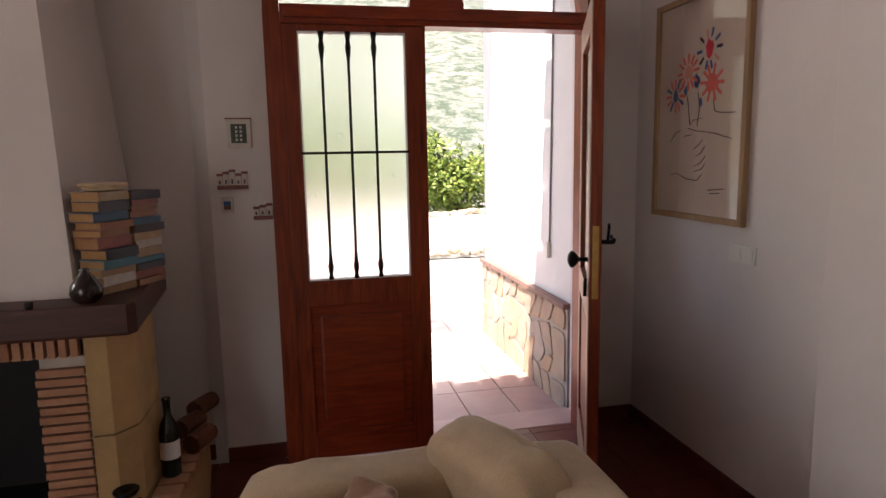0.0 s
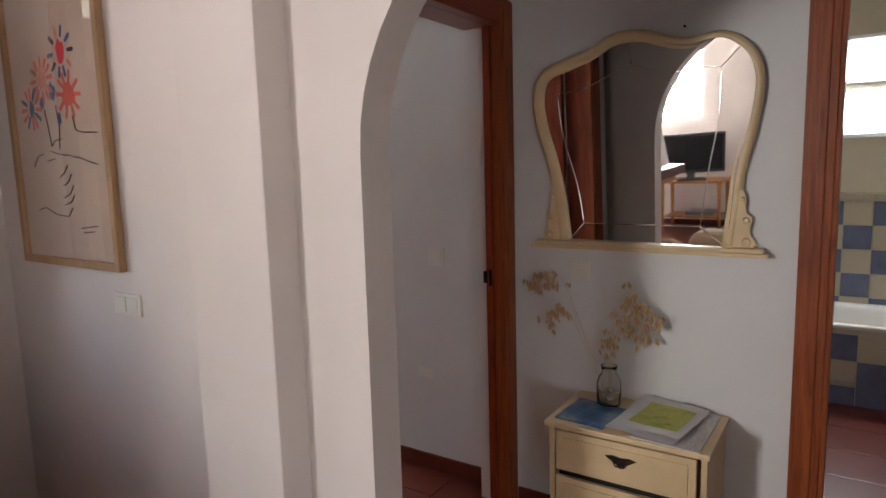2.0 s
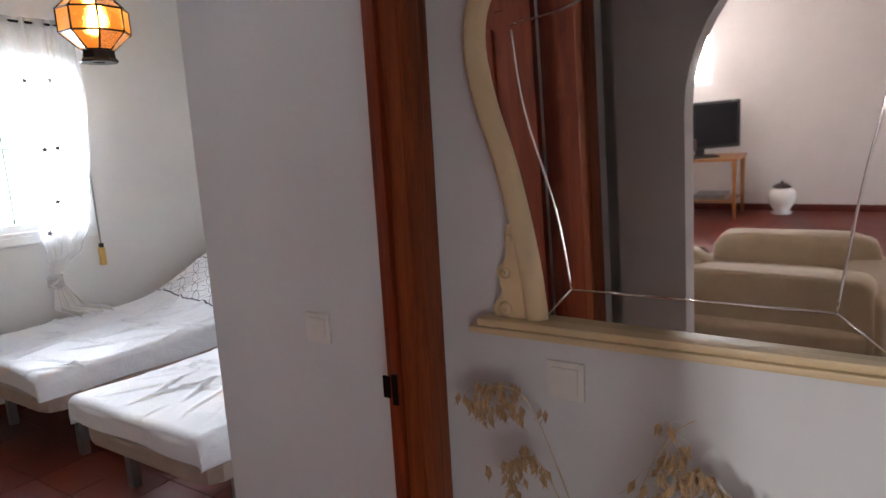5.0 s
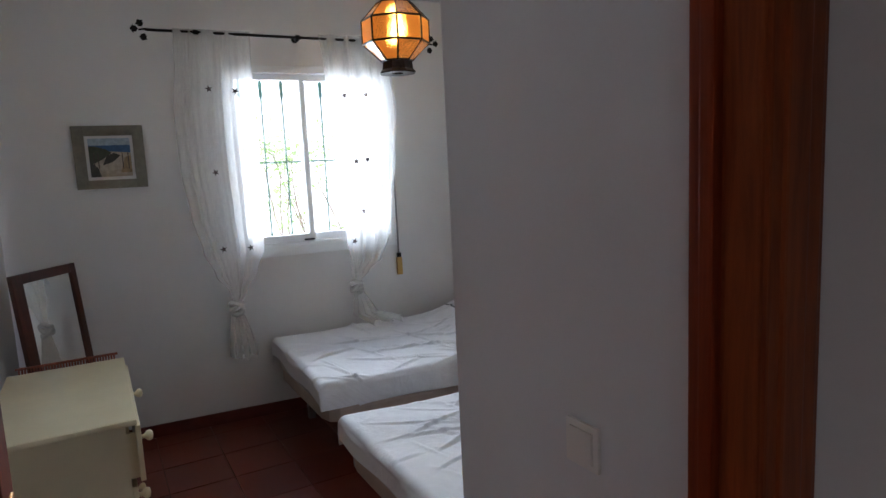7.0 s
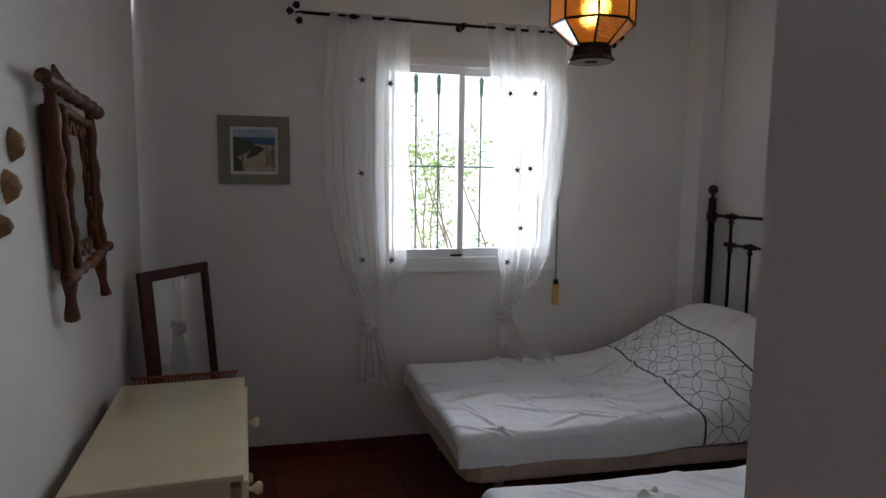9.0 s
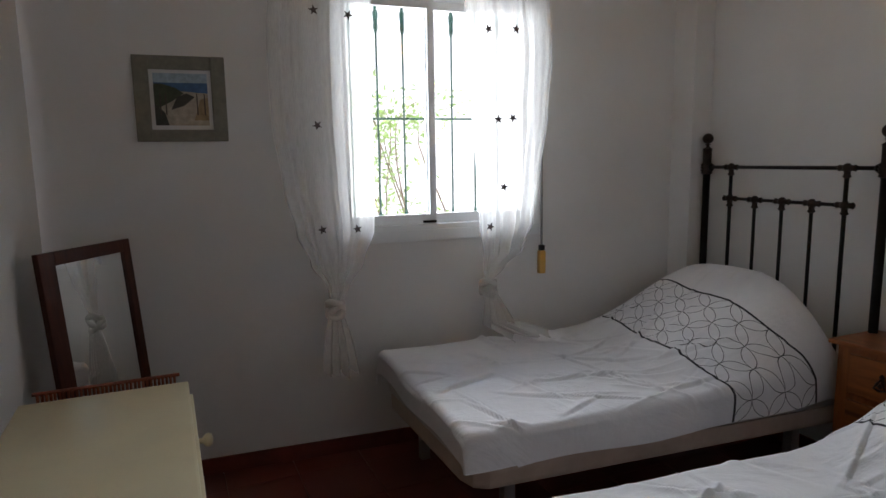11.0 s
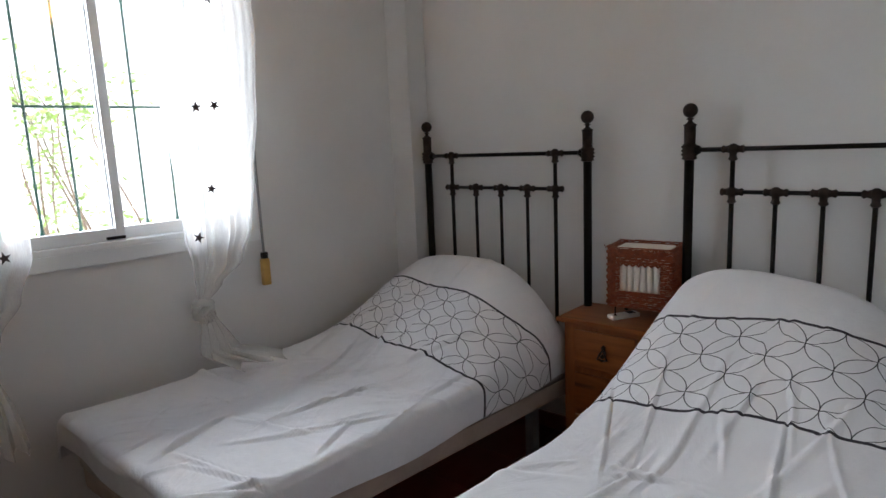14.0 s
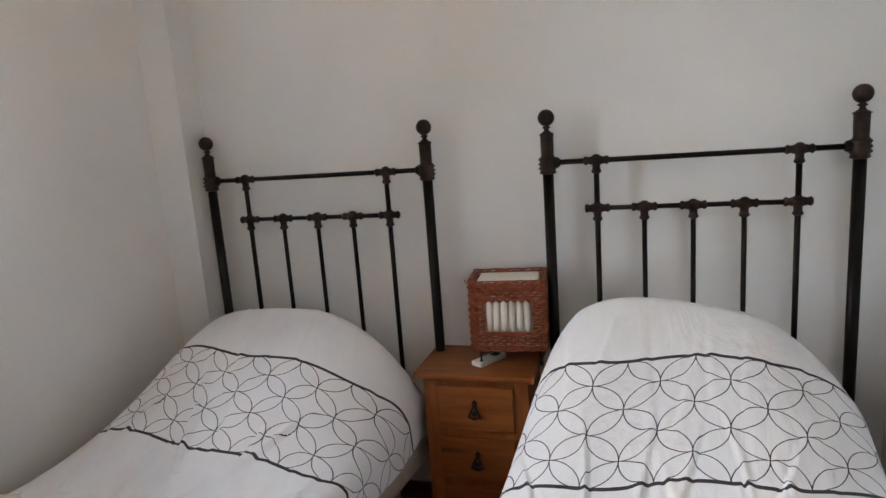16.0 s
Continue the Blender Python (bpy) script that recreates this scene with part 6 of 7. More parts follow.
# ---- outside the entrance ----
GRASSY = Mat("dry_hillside", 0.95)
co = GRASSY.coords((1, 1, 1))
bigp = GRASSY.ramp(GRASSY.noise(0.05, 6, 0.6, co), [(0.35, (0.18, 0.19, 0.15)), (0.5, (0.27, 0.24, 0.19)), (0.65, (0.15, 0.18, 0.15))])
GRASSY.color(GRASSY.mix(GRASSY.ramp(GRASSY.noise(0.7, 9, 0.85, co), [(0.45, (0, 0, 0)), (0.55, (0.9, 0.9, 0.9))]), bigp, (0.045, 0.068, 0.034)))
GRASSY = GRASSY.m
b = B()
NXg, NYg = 90, 70
vs = []
for j in range(NYg + 1):
    y = 9.7 + (j / NYg) ** 1.8 * 330
    row = []
    for i in range(NXg + 1):
        x = (-1 + 2 * i / NXg) * (50 + 190 * j / NYg) + 15
        s_ = max(0.0, y - 24)
        z = -0.35 - 0.30 * min(s_, 26) * 0 + 0.36 * max(0, y - 30) + 0.00022 * max(0, y - 60) ** 2
        z += (7.0 * noise.noise(Vector((x * 0.022, y * 0.018, 3))) + 2.4 * noise.noise(Vector((x * 0.09, y * 0.09, 8)))) * min(1, max(0, y - 26) / 40)
        row.append(b.verts.new((x, y, z)))
    vs.append(row)
for r0, r1 in zip(vs, vs[1:]):
    for i in range(NXg):
        b.faces.new((r0[i], r0[i + 1], r1[i + 1], r1[i]))
g = structure("ground", b, GRASSY, "dry scrubby hillside rising behind the garden", True)
b = B()
box(b, -60, 60, -60, -3.5, -0.5, -0.3)
box(b, -60, -3.8, -3.5, 9.7, -0.5, -0.3)
box(b, 6.4, 60, -3.5, 9.7, -0.5, -0.3)
box(b, -3.8, 6.4, 3.14, 9.7, -0.5, -0.06)
structure("ground_near", b, painted("pale_gravel", (0.42, 0.40, 0.36), 0.95, 0, 0.2, 6, 0.4, 0.02), "pale gravel and concrete round the house")

LEAFM = Mat("shrub_leaf", 0.55)
LEAFM.color(LEAFM.mix(0.5, LEAFM.ramp(LEAFM.noise(3, 4, 0.6), [(0.3, (0.07, 0.13, 0.015)), (0.7, (0.25, 0.31, 0.04))]), LEAFM.ramp(LEAFM.node("ShaderNodeNewGeometry").outputs["Random Per Island"], [(0.0, (0.07, 0.13, 0.015)), (0.7, (0.28, 0.34, 0.045)), (1.0, (0.52, 0.46, 0.08))])))
LEAFM = LEAFM.m
BARK = painted("grey_bark", (0.13, 0.09, 0.06), 0.9, 0, 0.3, 20, 0.5, 0.01)


def leaves(b, c, r, n, size, rnd, flat_=1.0):
    for k in range(n):
        d = Vector((rnd.gauss(0, 1), rnd.gauss(0, 1), rnd.gauss(0, 1) * flat_)).normalized()
        p = Vector(c) + Vector((d.x * r[0], d.y * r[1], d.z * r[2])) * rnd.uniform(0.55, 1.0) ** 0.6
        u = Vector((rnd.gauss(0, 1), rnd.gauss(0, 1), rnd.gauss(0, 0.7))).normalized()
        w = u.cross(d + Vector((0.01, 0.02, 0.5))).normalized()
        s = size * rnd.uniform(0.6, 1.3)
        b.faces.new([b.verts.new(p - u * s), b.verts.new(p + w * s * 0.4), b.verts.new(p + u * s), b.verts.new(p - w * s * 0.4)])


rnd = random.Random(12)
for k in range(10):
    x = -4.5 + k * 1.15 + rnd.uniform(-0.2, 0.2)
    y = 11.3 + rnd.uniform(-0.2, 0.5)
    h = 1.75 + rnd.uniform(-0.2, 0.25)
    t = thing("garden_bush", (x, y, -0.35), "dense sunlit green shrub with yellowish leaves behind the low wall", "bush", "bushes behind the garden wall")
    b = B()
    for q in range(6):
        a = rnd.uniform(0, 6.28)
        e = Vector((x + 0.6 * math.cos(a), y + 0.5 * math.sin(a), h * rnd.uniform(0.5, 0.9)))
        tube(b, [(x, y, -0.4), tuple((Vector((x, y, 0)) + e) / 2), tuple(e)], [0.05, 0.03, 0.01], 6)
    part("stem", b, BARK, t)
    b = B()
    for q in range(15):
        c = (x + rnd.uniform(-0.6, 0.6), y + rnd.uniform(-0.5, 0.4), rnd.uniform(0.35, h * 1.35 - 0.25))
        leaves(b, c, (0.42, 0.40, 0.34), 420, 0.05, rnd)
    part("crown", b, LEAFM, t)

STONE = Mat("plinth_stone", 0.85)
STONE.color(STONE.mix(0.5, STONE.ramp(STONE.noise(5, 6, 0.7), [(0.3, (0.30, 0.24, 0.19)), (0.5, (0.46, 0.34, 0.23)), (0.7, (0.56, 0.47, 0.36))]), STONE.ramp(STONE.rand(), [(0.0, (0.40, 0.34, 0.29)), (0.4, (0.50, 0.34, 0.21)), (0.7, (0.50, 0.40, 0.30)), (1.0, (0.40, 0.38, 0.36))])))
STONE.bump(STONE.noise(22, 6, 0.7), 0.8, 0.015)
STONE = STONE.m
MORTAR = painted("grey_mortar", (0.46, 0.41, 0.36), 0.95, 0, 0.2, 20, 0.5, 0.008)
CAPM = painted("brown_stone_cap", (0.25, 0.15, 0.12), 0.8, 0, 0.25, 12, 0.4, 0.006)

PX = 1.94
b = B()
box(b, PX, 2.267, 3.14, 4.95, -0.3, 3.3)
structure("wall_porch", b, OUT_WHITE, "white outside wall with a stone plinth")
b = B()
box(b, PX - 0.02, PX, 3.15, 4.97, -0.06, 0.60)
plinth = structure("plinth", b, MORTAR, "rough stone plinth of the white outside wall")
capo = tagged(new("plinth_cap"), "brown stone coping on the plinth", "", "", "structure")
for k in range(6):
    y0 = 3.15 + k * 0.303
    part("cap_stone", box(B(), PX - 0.05, PX, y0, y0 + 0.297, 0.60, 0.635, 0.006), CAPM, capo)
b = B()
box(b, 0.31, 1.93, 2.945, 3.16, -0.05, 0.002, 0.004)
structure("threshold", b, PORCH_TILE, "terracotta threshold slab")
# terrace wall with rubble on top
b = B()
box(b, -5, 7, 9.25, 9.65, -0.3, 0.58, 0.02)
structure("garden_wall", b, OUT_WHITE, "low white garden wall")
rnd = random.Random(5)
wl = tagged(new("wall_stones"), "rough stones along the top and foot of the garden wall", "", "", "structure")
b = B()


def rock(b, c, r, rnd):
    v0 = len(b.verts)
    res = bmesh.ops.create_icosphere(b, subdivisions=1, radius=1.0)
    for v in res["verts"]:
        k = rnd.uniform(0.75, 1.15)
        v.co = Vector((c[0] + v.co.x * r[0] * k, c[1] + v.co.y * r[1] * k, c[2] + v.co.z * r[2] * k))


base_rock = []
for k in range(6):
    bb_ = B()
    rock(bb_, (0, 0, 0), (0.14, 0.10, 0.06), rnd)
    me = bpy.data.meshes.new("stone")
    bb_.to_mesh(me)
    bb_.free()
    me.materials.append(STONE)
    base_rock.append(me)
b.free()
for k in range(70):
    o = new("stone", base_rock[k % 6])
    x = -1 + k * 0.085
    if k % 2:
        o.matrix_world = pose(x, 9.17, 0.02 + rnd.uniform(0, 0.05), rnd.uniform(-20, 20), 0, rnd.uniform(0, 360))
    else:
        o.matrix_world = pose(x, 9.45 + rnd.uniform(-0.12, 0.12), 0.60 + rnd.uniform(0, 0.04), rnd.uniform(-20, 20), 0, rnd.uniform(0, 360))
    o.parent = wl
# eave with tile edge over the porch
b = B()
box(b, -1.6, PX, 3.14, 3.30, 2.98, 3.04)
for k in range(24):
    x = -1.5 + k * 0.15
    prism(b, [(x + 0.07 * math.cos(math.pi * q / 6), 3.05 + 0.05 * math.sin(math.pi * q / 6)) for q in range(7)], "y", 3.10, 3.36 + 0.03 * (k % 3))
structure("eave", b, TERRA, "clay tile eave over the entrance")

# out-of-view beam, added so that its shadow bands the porch floor
b = B()
box(b, -1.6, PX, 4.62, 5.10, 2.95, 3.07, 0.01)
structure("unseen_shadow_beam", b, OUT_WHITE, "unseen white beam added to cast a shadow band on the porch")
# downpipe line on the outside wall
cb = thing("wall_cable", (PX, 3.6, 0.9), "thin grey cable and plug on the white outside wall", "cable")
b = B()
tube(b, [(PX - 0.008, 3.42, 2.9), (PX - 0.008, 3.44, 1.9), (PX - 0.008, 3.47, 0.96)], 0.006, 6)
part("cable", b, LEGM, cb)
part("plug", box(B(), PX - 0.03, PX, 3.455, 3.49, 0.86, 0.96, 0.004), PLASTIC, cb)

# whitewashed backdrop, added for the overexposed white view from the bedroom
b = B()
box(b, 3.5, 9.0, 8.3, 8.5, -0.3, 3.9, 0.02)
structure("window_backdrop_wall", b, OUT_WHITE, "white backdrop wall added to whiten the view from the bedroom window")
# garden seen from the bedroom window
t = thing("climbing_tree", (4.9, 6.4, -0.1), "slender sunlit tree with light green leaves outside the bars", "tree")
rnd = random.Random(21)
b = B()
lb = B()
for q in range(7):
    px, py = 4.45 + rnd.uniform(-0.25, 0.55), 6.35 + rnd.uniform(-0.2, 0.2)
    pts = [(4.9, 6.4, -0.1), (px, py, 0.9), (px + rnd.uniform(-0.3, 0.2), py, 1.7), (px + rnd.uniform(-0.5, 0.3), py, 2.2 + rnd.uniform(-0.4, 0.2))]
    pts = smooth_loop(pts, 5, False)
    tube(b, pts, [0.009 * (1 - k / len(pts)) + 0.002 for k in range(len(pts))], 6)
    for p in pts[6:]:
        if rnd.random() < 0.85:
            leaves(lb, p, (0.17, 0.12, 0.15), 26, 0.026, rnd)
part("trunk", b, BARK, t)
LEAF2 = Mat("sunlit_leaf", 0.5)
LEAF2.color((0.16, 0.24, 0.05))
LEAF2.b.inputs["Transmission Weight"].default_value = 0.0
part("crown", lb, LEAF2.m, t)

# ---- fireplace ----
fp = thing("fireplace", (-0.6, 2.5, 0), "corner fireplace with white hood, dark beam mantel, brick and cream stone", "fireplace")
b = B()
X0f = -1.7
lo = [(X0f, 2.10), (-0.315, 2.10), (-0.315, 2.99), (X0f, 2.99)]
hi = [(X0f, 2.50), (-0.50, 2.50), (-0.50, 2.99), (X0f, 2.99)]
v0 = [b.verts.new((x, y, 1.045)) for x, y in lo]
v1 = [b.verts.new((x, y, ZC - 0.01)) for x, y in hi]
b.faces.new(v0[::-1])
b.faces.new(v1)
for k in range(4):
    b.faces.new((v0[k], v0[(k + 1) % 4], v1[(k + 1) % 4], v1[k]))
part("hood", b, WHITE, fp, "white plastered hood")
b = B()
prism(b, [(X0f, 1.92), (-0.12, 1.95), (-0.10, 1.99), (-0.155, 2.70), (-0.30, 2.96), (X0f, 2.96)], "z", 0.945, 1.05, 0.012)
part("mantel", b, DARK_BEAM, fp, "dark stained wooden mantel beam")
CREST = painted("cream_limestone", (0.42, 0.28, 0.12), 0.75, 0, 0.15, 6, 0.4, 0.01)
for z0, z1 in ((0.30, 0.575), (0.58, 0.944), (0.0, 0.295)):
    b = B()
    prism(b, [(-0.285, 2.04), (-0.215, 2.04), (-0.155, 2.12), (-0.15, 2.40), (-0.285, 2.40)], "z", z0, z1, 0.005)
    part("stone_block", b, CREST, fp, "cream limestone block")
b = B()
box(b, -0.43, -0.285, 2.06, 2.90, 0, 0.935)
box(b, X0f, -0.285, 2.06, 2.2, 0.86, 0.94)
part("brick_core", b, GROUT_W, fp)
BRICK = Mat("thin_brick", 0.85)
BRICK.color(BRICK.mix(0.5, BRICK.ramp(BRICK.noise(18, 5, 0.6), [(0.3, (0.32, 0.15, 0.08)), (0.7, (0.50, 0.28, 0.16))]), BRICK.ramp(BRICK.rand(), [(0, (0.34, 0.16, 0.09)), (1, (0.52, 0.30, 0.18))])))
BRICK.bump(BRICK.noise(60, 4, 0.6), 0.5, 0.004)
BRICK = BRICK.m
for k in range(25):
    z = 0.02 + k * 0.0325
    part("brick", box(B(), -0.435 - 0.004 * (k % 2), -0.29, 2.035, 2.10, z, z + 0.024, 0.003), BRICK, fp)
for k in range(42):
    x = -0.30 - k * 0.034
    part("brick", box(B(), x - 0.024, x, 2.03, 2.09, 0.865, 0.938, 0.003), BRICK, fp)
b = B()
box(b, X0f, -0.435, 2.85, 2.9, 0.0, 0.87)
box(b, X0f, X0f + 0.05, 2.2, 2.85, 0, 0.87)
part("firebox", b, BLACK, fp, "sooty black firebox")
part("hearth", box(B(), X0f, -0.435, 2.05, 2.85, 0, 0.05, 0.005), BLACK, fp)
b = B()
prism(b, [(-0.149, 2.12), (-0.05, 2.16), (-0.02, 2.55), (-0.06, 2.90), (-0.149, 2.90)], "z", 0.0, 0.25, 0.01)
part("side_shelf", b, CREST, fp, "low brick side shelf")
for k in range(9):
    y = 2.14 + k * 0.085
    part("brick", box(B(), -0.145, -0.045 + 0.02 * math.sin(k * 0.5), y, y + 0.075, 0.252, 0.285, 0.004), BRICK, fp)

# stack of books on the mantel
rnd = random.Random(7)
cols = [(0.40, 0.27, 0.14), (0.30, 0.13, 0.07), (0.05, 0.05, 0.06), (0.55, 0.52, 0.46), (0.05, 0.10, 0.16), (0.30, 0.10, 0.08), (0.38, 0.27, 0.16), (0.06, 0.05, 0.06), (0.26, 0.12, 0.06), (0.08, 0.20, 0.26)]
PAGES = painted("yellowed_pages", (0.42, 0.24, 0.10), 0.85, 0, 0.1, 90, 0.4, 0.001)
cov = [painted("book_cover", c, 0.5, 0, 0.15, 30) for c in cols]


def book(x, y, z, w, d, h, rz, m):
    t = thing("book", (x, y, z), "worn paperback book in the stack on the mantel", "book", "books on the mantel")
    mm = pose(x, y, z, 0, 0, rz)
    b = B()
    box(b, -w / 2 + 0.004, w / 2, -d / 2 + 0.003, d / 2 - 0.003, 0.003, h - 0.003)
    b.transform(mm)
    part("pages", b, PAGES, t)
    b = B()
    box(b, -w / 2, w / 2 + 0.002, -d / 2, d / 2, 0, 0.0028)
    box(b, -w / 2, w / 2 + 0.002, -d / 2, d / 2, h - 0.0028, h)
    box(b, w / 2, w / 2 + 0.003, -d / 2, d / 2, 0.0028, h - 0.0028)
    b.transform(mm)
    part("cover", b, m, t)


z = 1.051
k = 0
while z < 1.385:
    h = rnd.uniform(0.022, 0.042)
    book(-0.235 + rnd.uniform(-0.012, 0.012), 2.20 + rnd.uniform(-0.01, 0.01), z, 0.11, 0.15, h, rnd.uniform(-7, 7) - 26, cov[(k * 3) % 10])
    z += h + 0.001
    k += 1
z = 1.051
while z < 1.365:
    h = rnd.uniform(0.018, 0.036)
    book(-0.165 + rnd.uniform(-0.01, 0.01), 2.335 + rnd.uniform(-0.01, 0.01), z, 0.10, 0.14, h, rnd.uniform(-6, 6) - 30, cov[(k * 7 + 1) % 10])
    z += h + 0.001
    k += 1
bs = thing("woven_tray", (-0.23, 2.22, 1.40), "small straw tray on top of the books", "tray")
b = B()
for r in (0.03, 0.045, 0.06, 0.075):
    tube(b, [(-0.23 + r * math.cos(a / 3.0), 2.22 + r * 1.2 * math.sin(a / 3.0), z * 0 + 1.412 + (0.012 if r > 0.07 else 0)) for a in range(19)], 0.006, 5, True)
part("rim", b, STRAW, bs)
vb = thing("dark_vase", (-0.265, 1.98, 1.0), "small round dark glazed pot on the mantel", "vase")
b = B()
lathe(b, [(0.025, 0), (0.042, 0.012), (0.05, 0.035), (0.045, 0.06), (0.028, 0.085), (0.012, 0.105), (0.014, 0.112), (0.006, 0.115)], 18, (-0.245, 2.0, 1.051))
part("pot", b, painted("dark_brown_glaze", (0.02, 0.012, 0.01), 0.2, 0, 0.3, 20), vb, "", True)
cn = thing("small_black_pot", (-0.40, 1.96, 1.0), "tiny black candle holder on the mantel", "candle holder")
part("cup", lathe(B(), [(0.011, 0), (0.013, 0.02), (0.010, 0.022)], 12, (-0.40, 1.96, 1.051)), BLACK, cn, "", True)
cn = thing("glass_cup", (-0.62, 1.96, 1.0), "small clear cup with gilt rings on the mantel", "cup")
part("cup", lathe(B(), [(0.024, 0), (0.026, 0.01), (0.022, 0.015), (0.028, 0.06), (0.026, 0.06), (0.02, 0.018), (0, 0.016)], 16, (-0.62, 1.96, 1.051)), STRAW, cn, "", True)
# bottle, candle stand, logs
bt = thing("wine_bottle", (-0.07, 2.33, 0.285), "dark green wine bottle with a pale label", "bottle")
GBT = painted("dark_bottle_glass", (0.008, 0.014, 0.008), 0.08, 0, 0.1, 5, 0)
part("bottle", lathe(B(), [(0.032, 0.285), (0.037, 0.292), (0.037, 0.46), (0.03, 0.495), (0.014, 0.53), (0.0135, 0.585), (0.016, 0.588), (0.016, 0.60), (0.0, 0.60)], 20, (-0.105, 2.30, 0)), GBT, bt, "", True)
part("label", lathe(B(), [(0.0374, 0.36), (0.0376, 0.361), (0.0376, 0.43), (0.0374, 0.431)], 20, (-0.105, 2.30, 0)), OFFW, bt, "pale label", True)
for k, (x, y) in enumerate(((-0.03, 2.52), (-0.09, 2.62), (-0.05, 2.75))):
    t = thing("small_log", (x, y, 0.285), "short split log on the fireplace side shelf", "firewood", "logs by the fireplace")
    b = B()
    tube(b, [(x - 0.03, y - 0.06, 0.325 + 0.03 * k), (x + 0.03, y + 0.07, 0.325 + 0.03 * k)], [0.042, 0.038], 9)
    part("log", b, BRANCH, t)
cs = thing("candle_stand", (-0.165, 1.93, 0), "wrought iron candle stand with scrolls and a glass twist", "candle stand")
b = B()
lathe(b, [(0.05, 0), (0.045, 0.012), (0.008, 0.02), (0.007, 0.16)], 14, (-0.165, 1.93, 0))
lathe(b, [(0.036, 0.415), (0.042, 0.43), (0.036, 0.432), (0.006, 0.418)], 14, (-0.165, 1.93, 0))
for sgn in (-1, 1):
    tube(b, smooth_loop([(-0.165, 1.93, 0.37), (-0.165 + sgn * 0.02, 1.93, 0.34), (-0.165 + sgn * 0.045, 1.93, 0.36), (-0.165 + sgn * 0.04, 1.93, 0.395), (-0.165 + sgn * 0.018, 1.93, 0.385)], 4, False), 0.003, 5)
part("stand", b, IRON, cs, "", True)
b = B()
lathe(b, [(0.008, 0.16)] + [(0.010 + 0.005 * (k % 2), 0.17 + k * 0.018) for k in range(13)] + [(0.006, 0.415)], 12, (-0.165, 1.93, 0))
part("twist", b, painted("amber_twist", (0.35, 0.16, 0.07), 0.2), cs, "", True)

# ---- sofa ----
sf = thing("sofa", (0.75, 1.05, 0), "beige chenille armchair sofa with loose back cushions", "sofa")


def soft(b, cx, cy, cz, sx, sy, sz, e=0.35, m=None, seed=0, rough=0.012, nu=28, nv=18):
    rings = []
    for j in range(nv + 1):
        ph = -math.pi / 2 + math.pi * j / nv
        ring = []
        for i in range(nu):
            th = 2 * math.pi * i / nu

            def f(c):
                return math.copysign(abs(c) ** e, c)
            p = Vector((sx * f(math.cos(ph)) * f(math.cos(th)), sy * f(math.cos(ph)) * f(math.sin(th)), sz * f(math.sin(ph))))
            p *= 1 + rough * 2 * noise.noise(Vector((p.x * 5 + seed, p.y * 5, p.z * 5)))
            p += p.normalized() * rough * noise.noise(Vector((p.x * 16, p.y * 16 + seed, p.z * 16)))
            if m is not None:
                p = m @ p
            ring.append(b.verts.new(p + Vector((cx, cy, cz))))
        rings.append(ring)
    for a, c in zip(rings[1:-1], rings[2:-1]):
        for i in range(nu):
            b.faces.new((a[i], a[(i + 1) % nu], c[(i + 1) % nu], c[i]))
    b.faces.new(rings[1][::-1])
    b.faces.new(rings[-2])
    return b


part("base", soft(B(), 0.78, 1.06, 0.22, 0.50, 0.62, 0.20, 0.18), SOFA, sf, "", True)
part("seat_cushion", soft(B(), 0.68, 1.06, 0.44, 0.40, 0.46, 0.08, 0.3, seed=3), SOFA, sf, "", True)
part("arm", soft(B(), 0.62, 1.585, 0.32, 0.40, 0.12, 0.27, 0.32, seed=5), SOFA, sf, "", True)
part("arm", soft(B(), 0.72, 0.48, 0.30, 0.46, 0.11, 0.27, 0.32, seed=6), SOFA, sf, "", True)
part("back", soft(B(), 1.12, 0.99, 0.335, 0.10, 0.56, 0.325, 0.2, seed=7), SOFA, sf, "", True)
part("side_back", soft(B(), 0.40, 0.86, 0.36, 0.10, 0.44, 0.33, 0.28, seed=8), SOFA, sf, "", True)
mt = Matrix.Rotation(radians(-14), 4, "Y")
t = thing("back_cushion", (0.98, 1.45, 0.46), "plump beige chenille back cushion leaning on the sofa back", "cushion", "cushions on the sofa")
part("cover", soft(B(), 0.985, 1.42, 0.465, 0.105, 0.25, 0.262, 0.45, Matrix.Rotation(radians(24), 4, "Z") @ mt, 11, 0.02), SOFA, t, "", True)
t = thing("back_cushion", (1.14, 1.42, 0.46), "plump beige chenille back cushion leaning on the sofa back", "cushion", "cushions on the sofa")
part("cover", soft(B(), 1.05, 1.30, 0.43, 0.075, 0.28, 0.225, 0.45, Matrix.Rotation(radians(8), 4, "Z") @ mt, 13, 0.02), SOFA, t, "", True)
BRNF = fabric("brown_throw", (0.30, 0.18, 0.11), 200, 0.2, 0.6)
t = thing("crumpled_throw", (0.62, 1.42, 0.52), "crumpled brown fabric tassel on the sofa arm", "throw")
part("cloth", soft(B(), 0.60, 1.38, 0.545, 0.075, 0.07, 0.085, 0.8, None, 31, 0.05), BRNF, t, "", True)

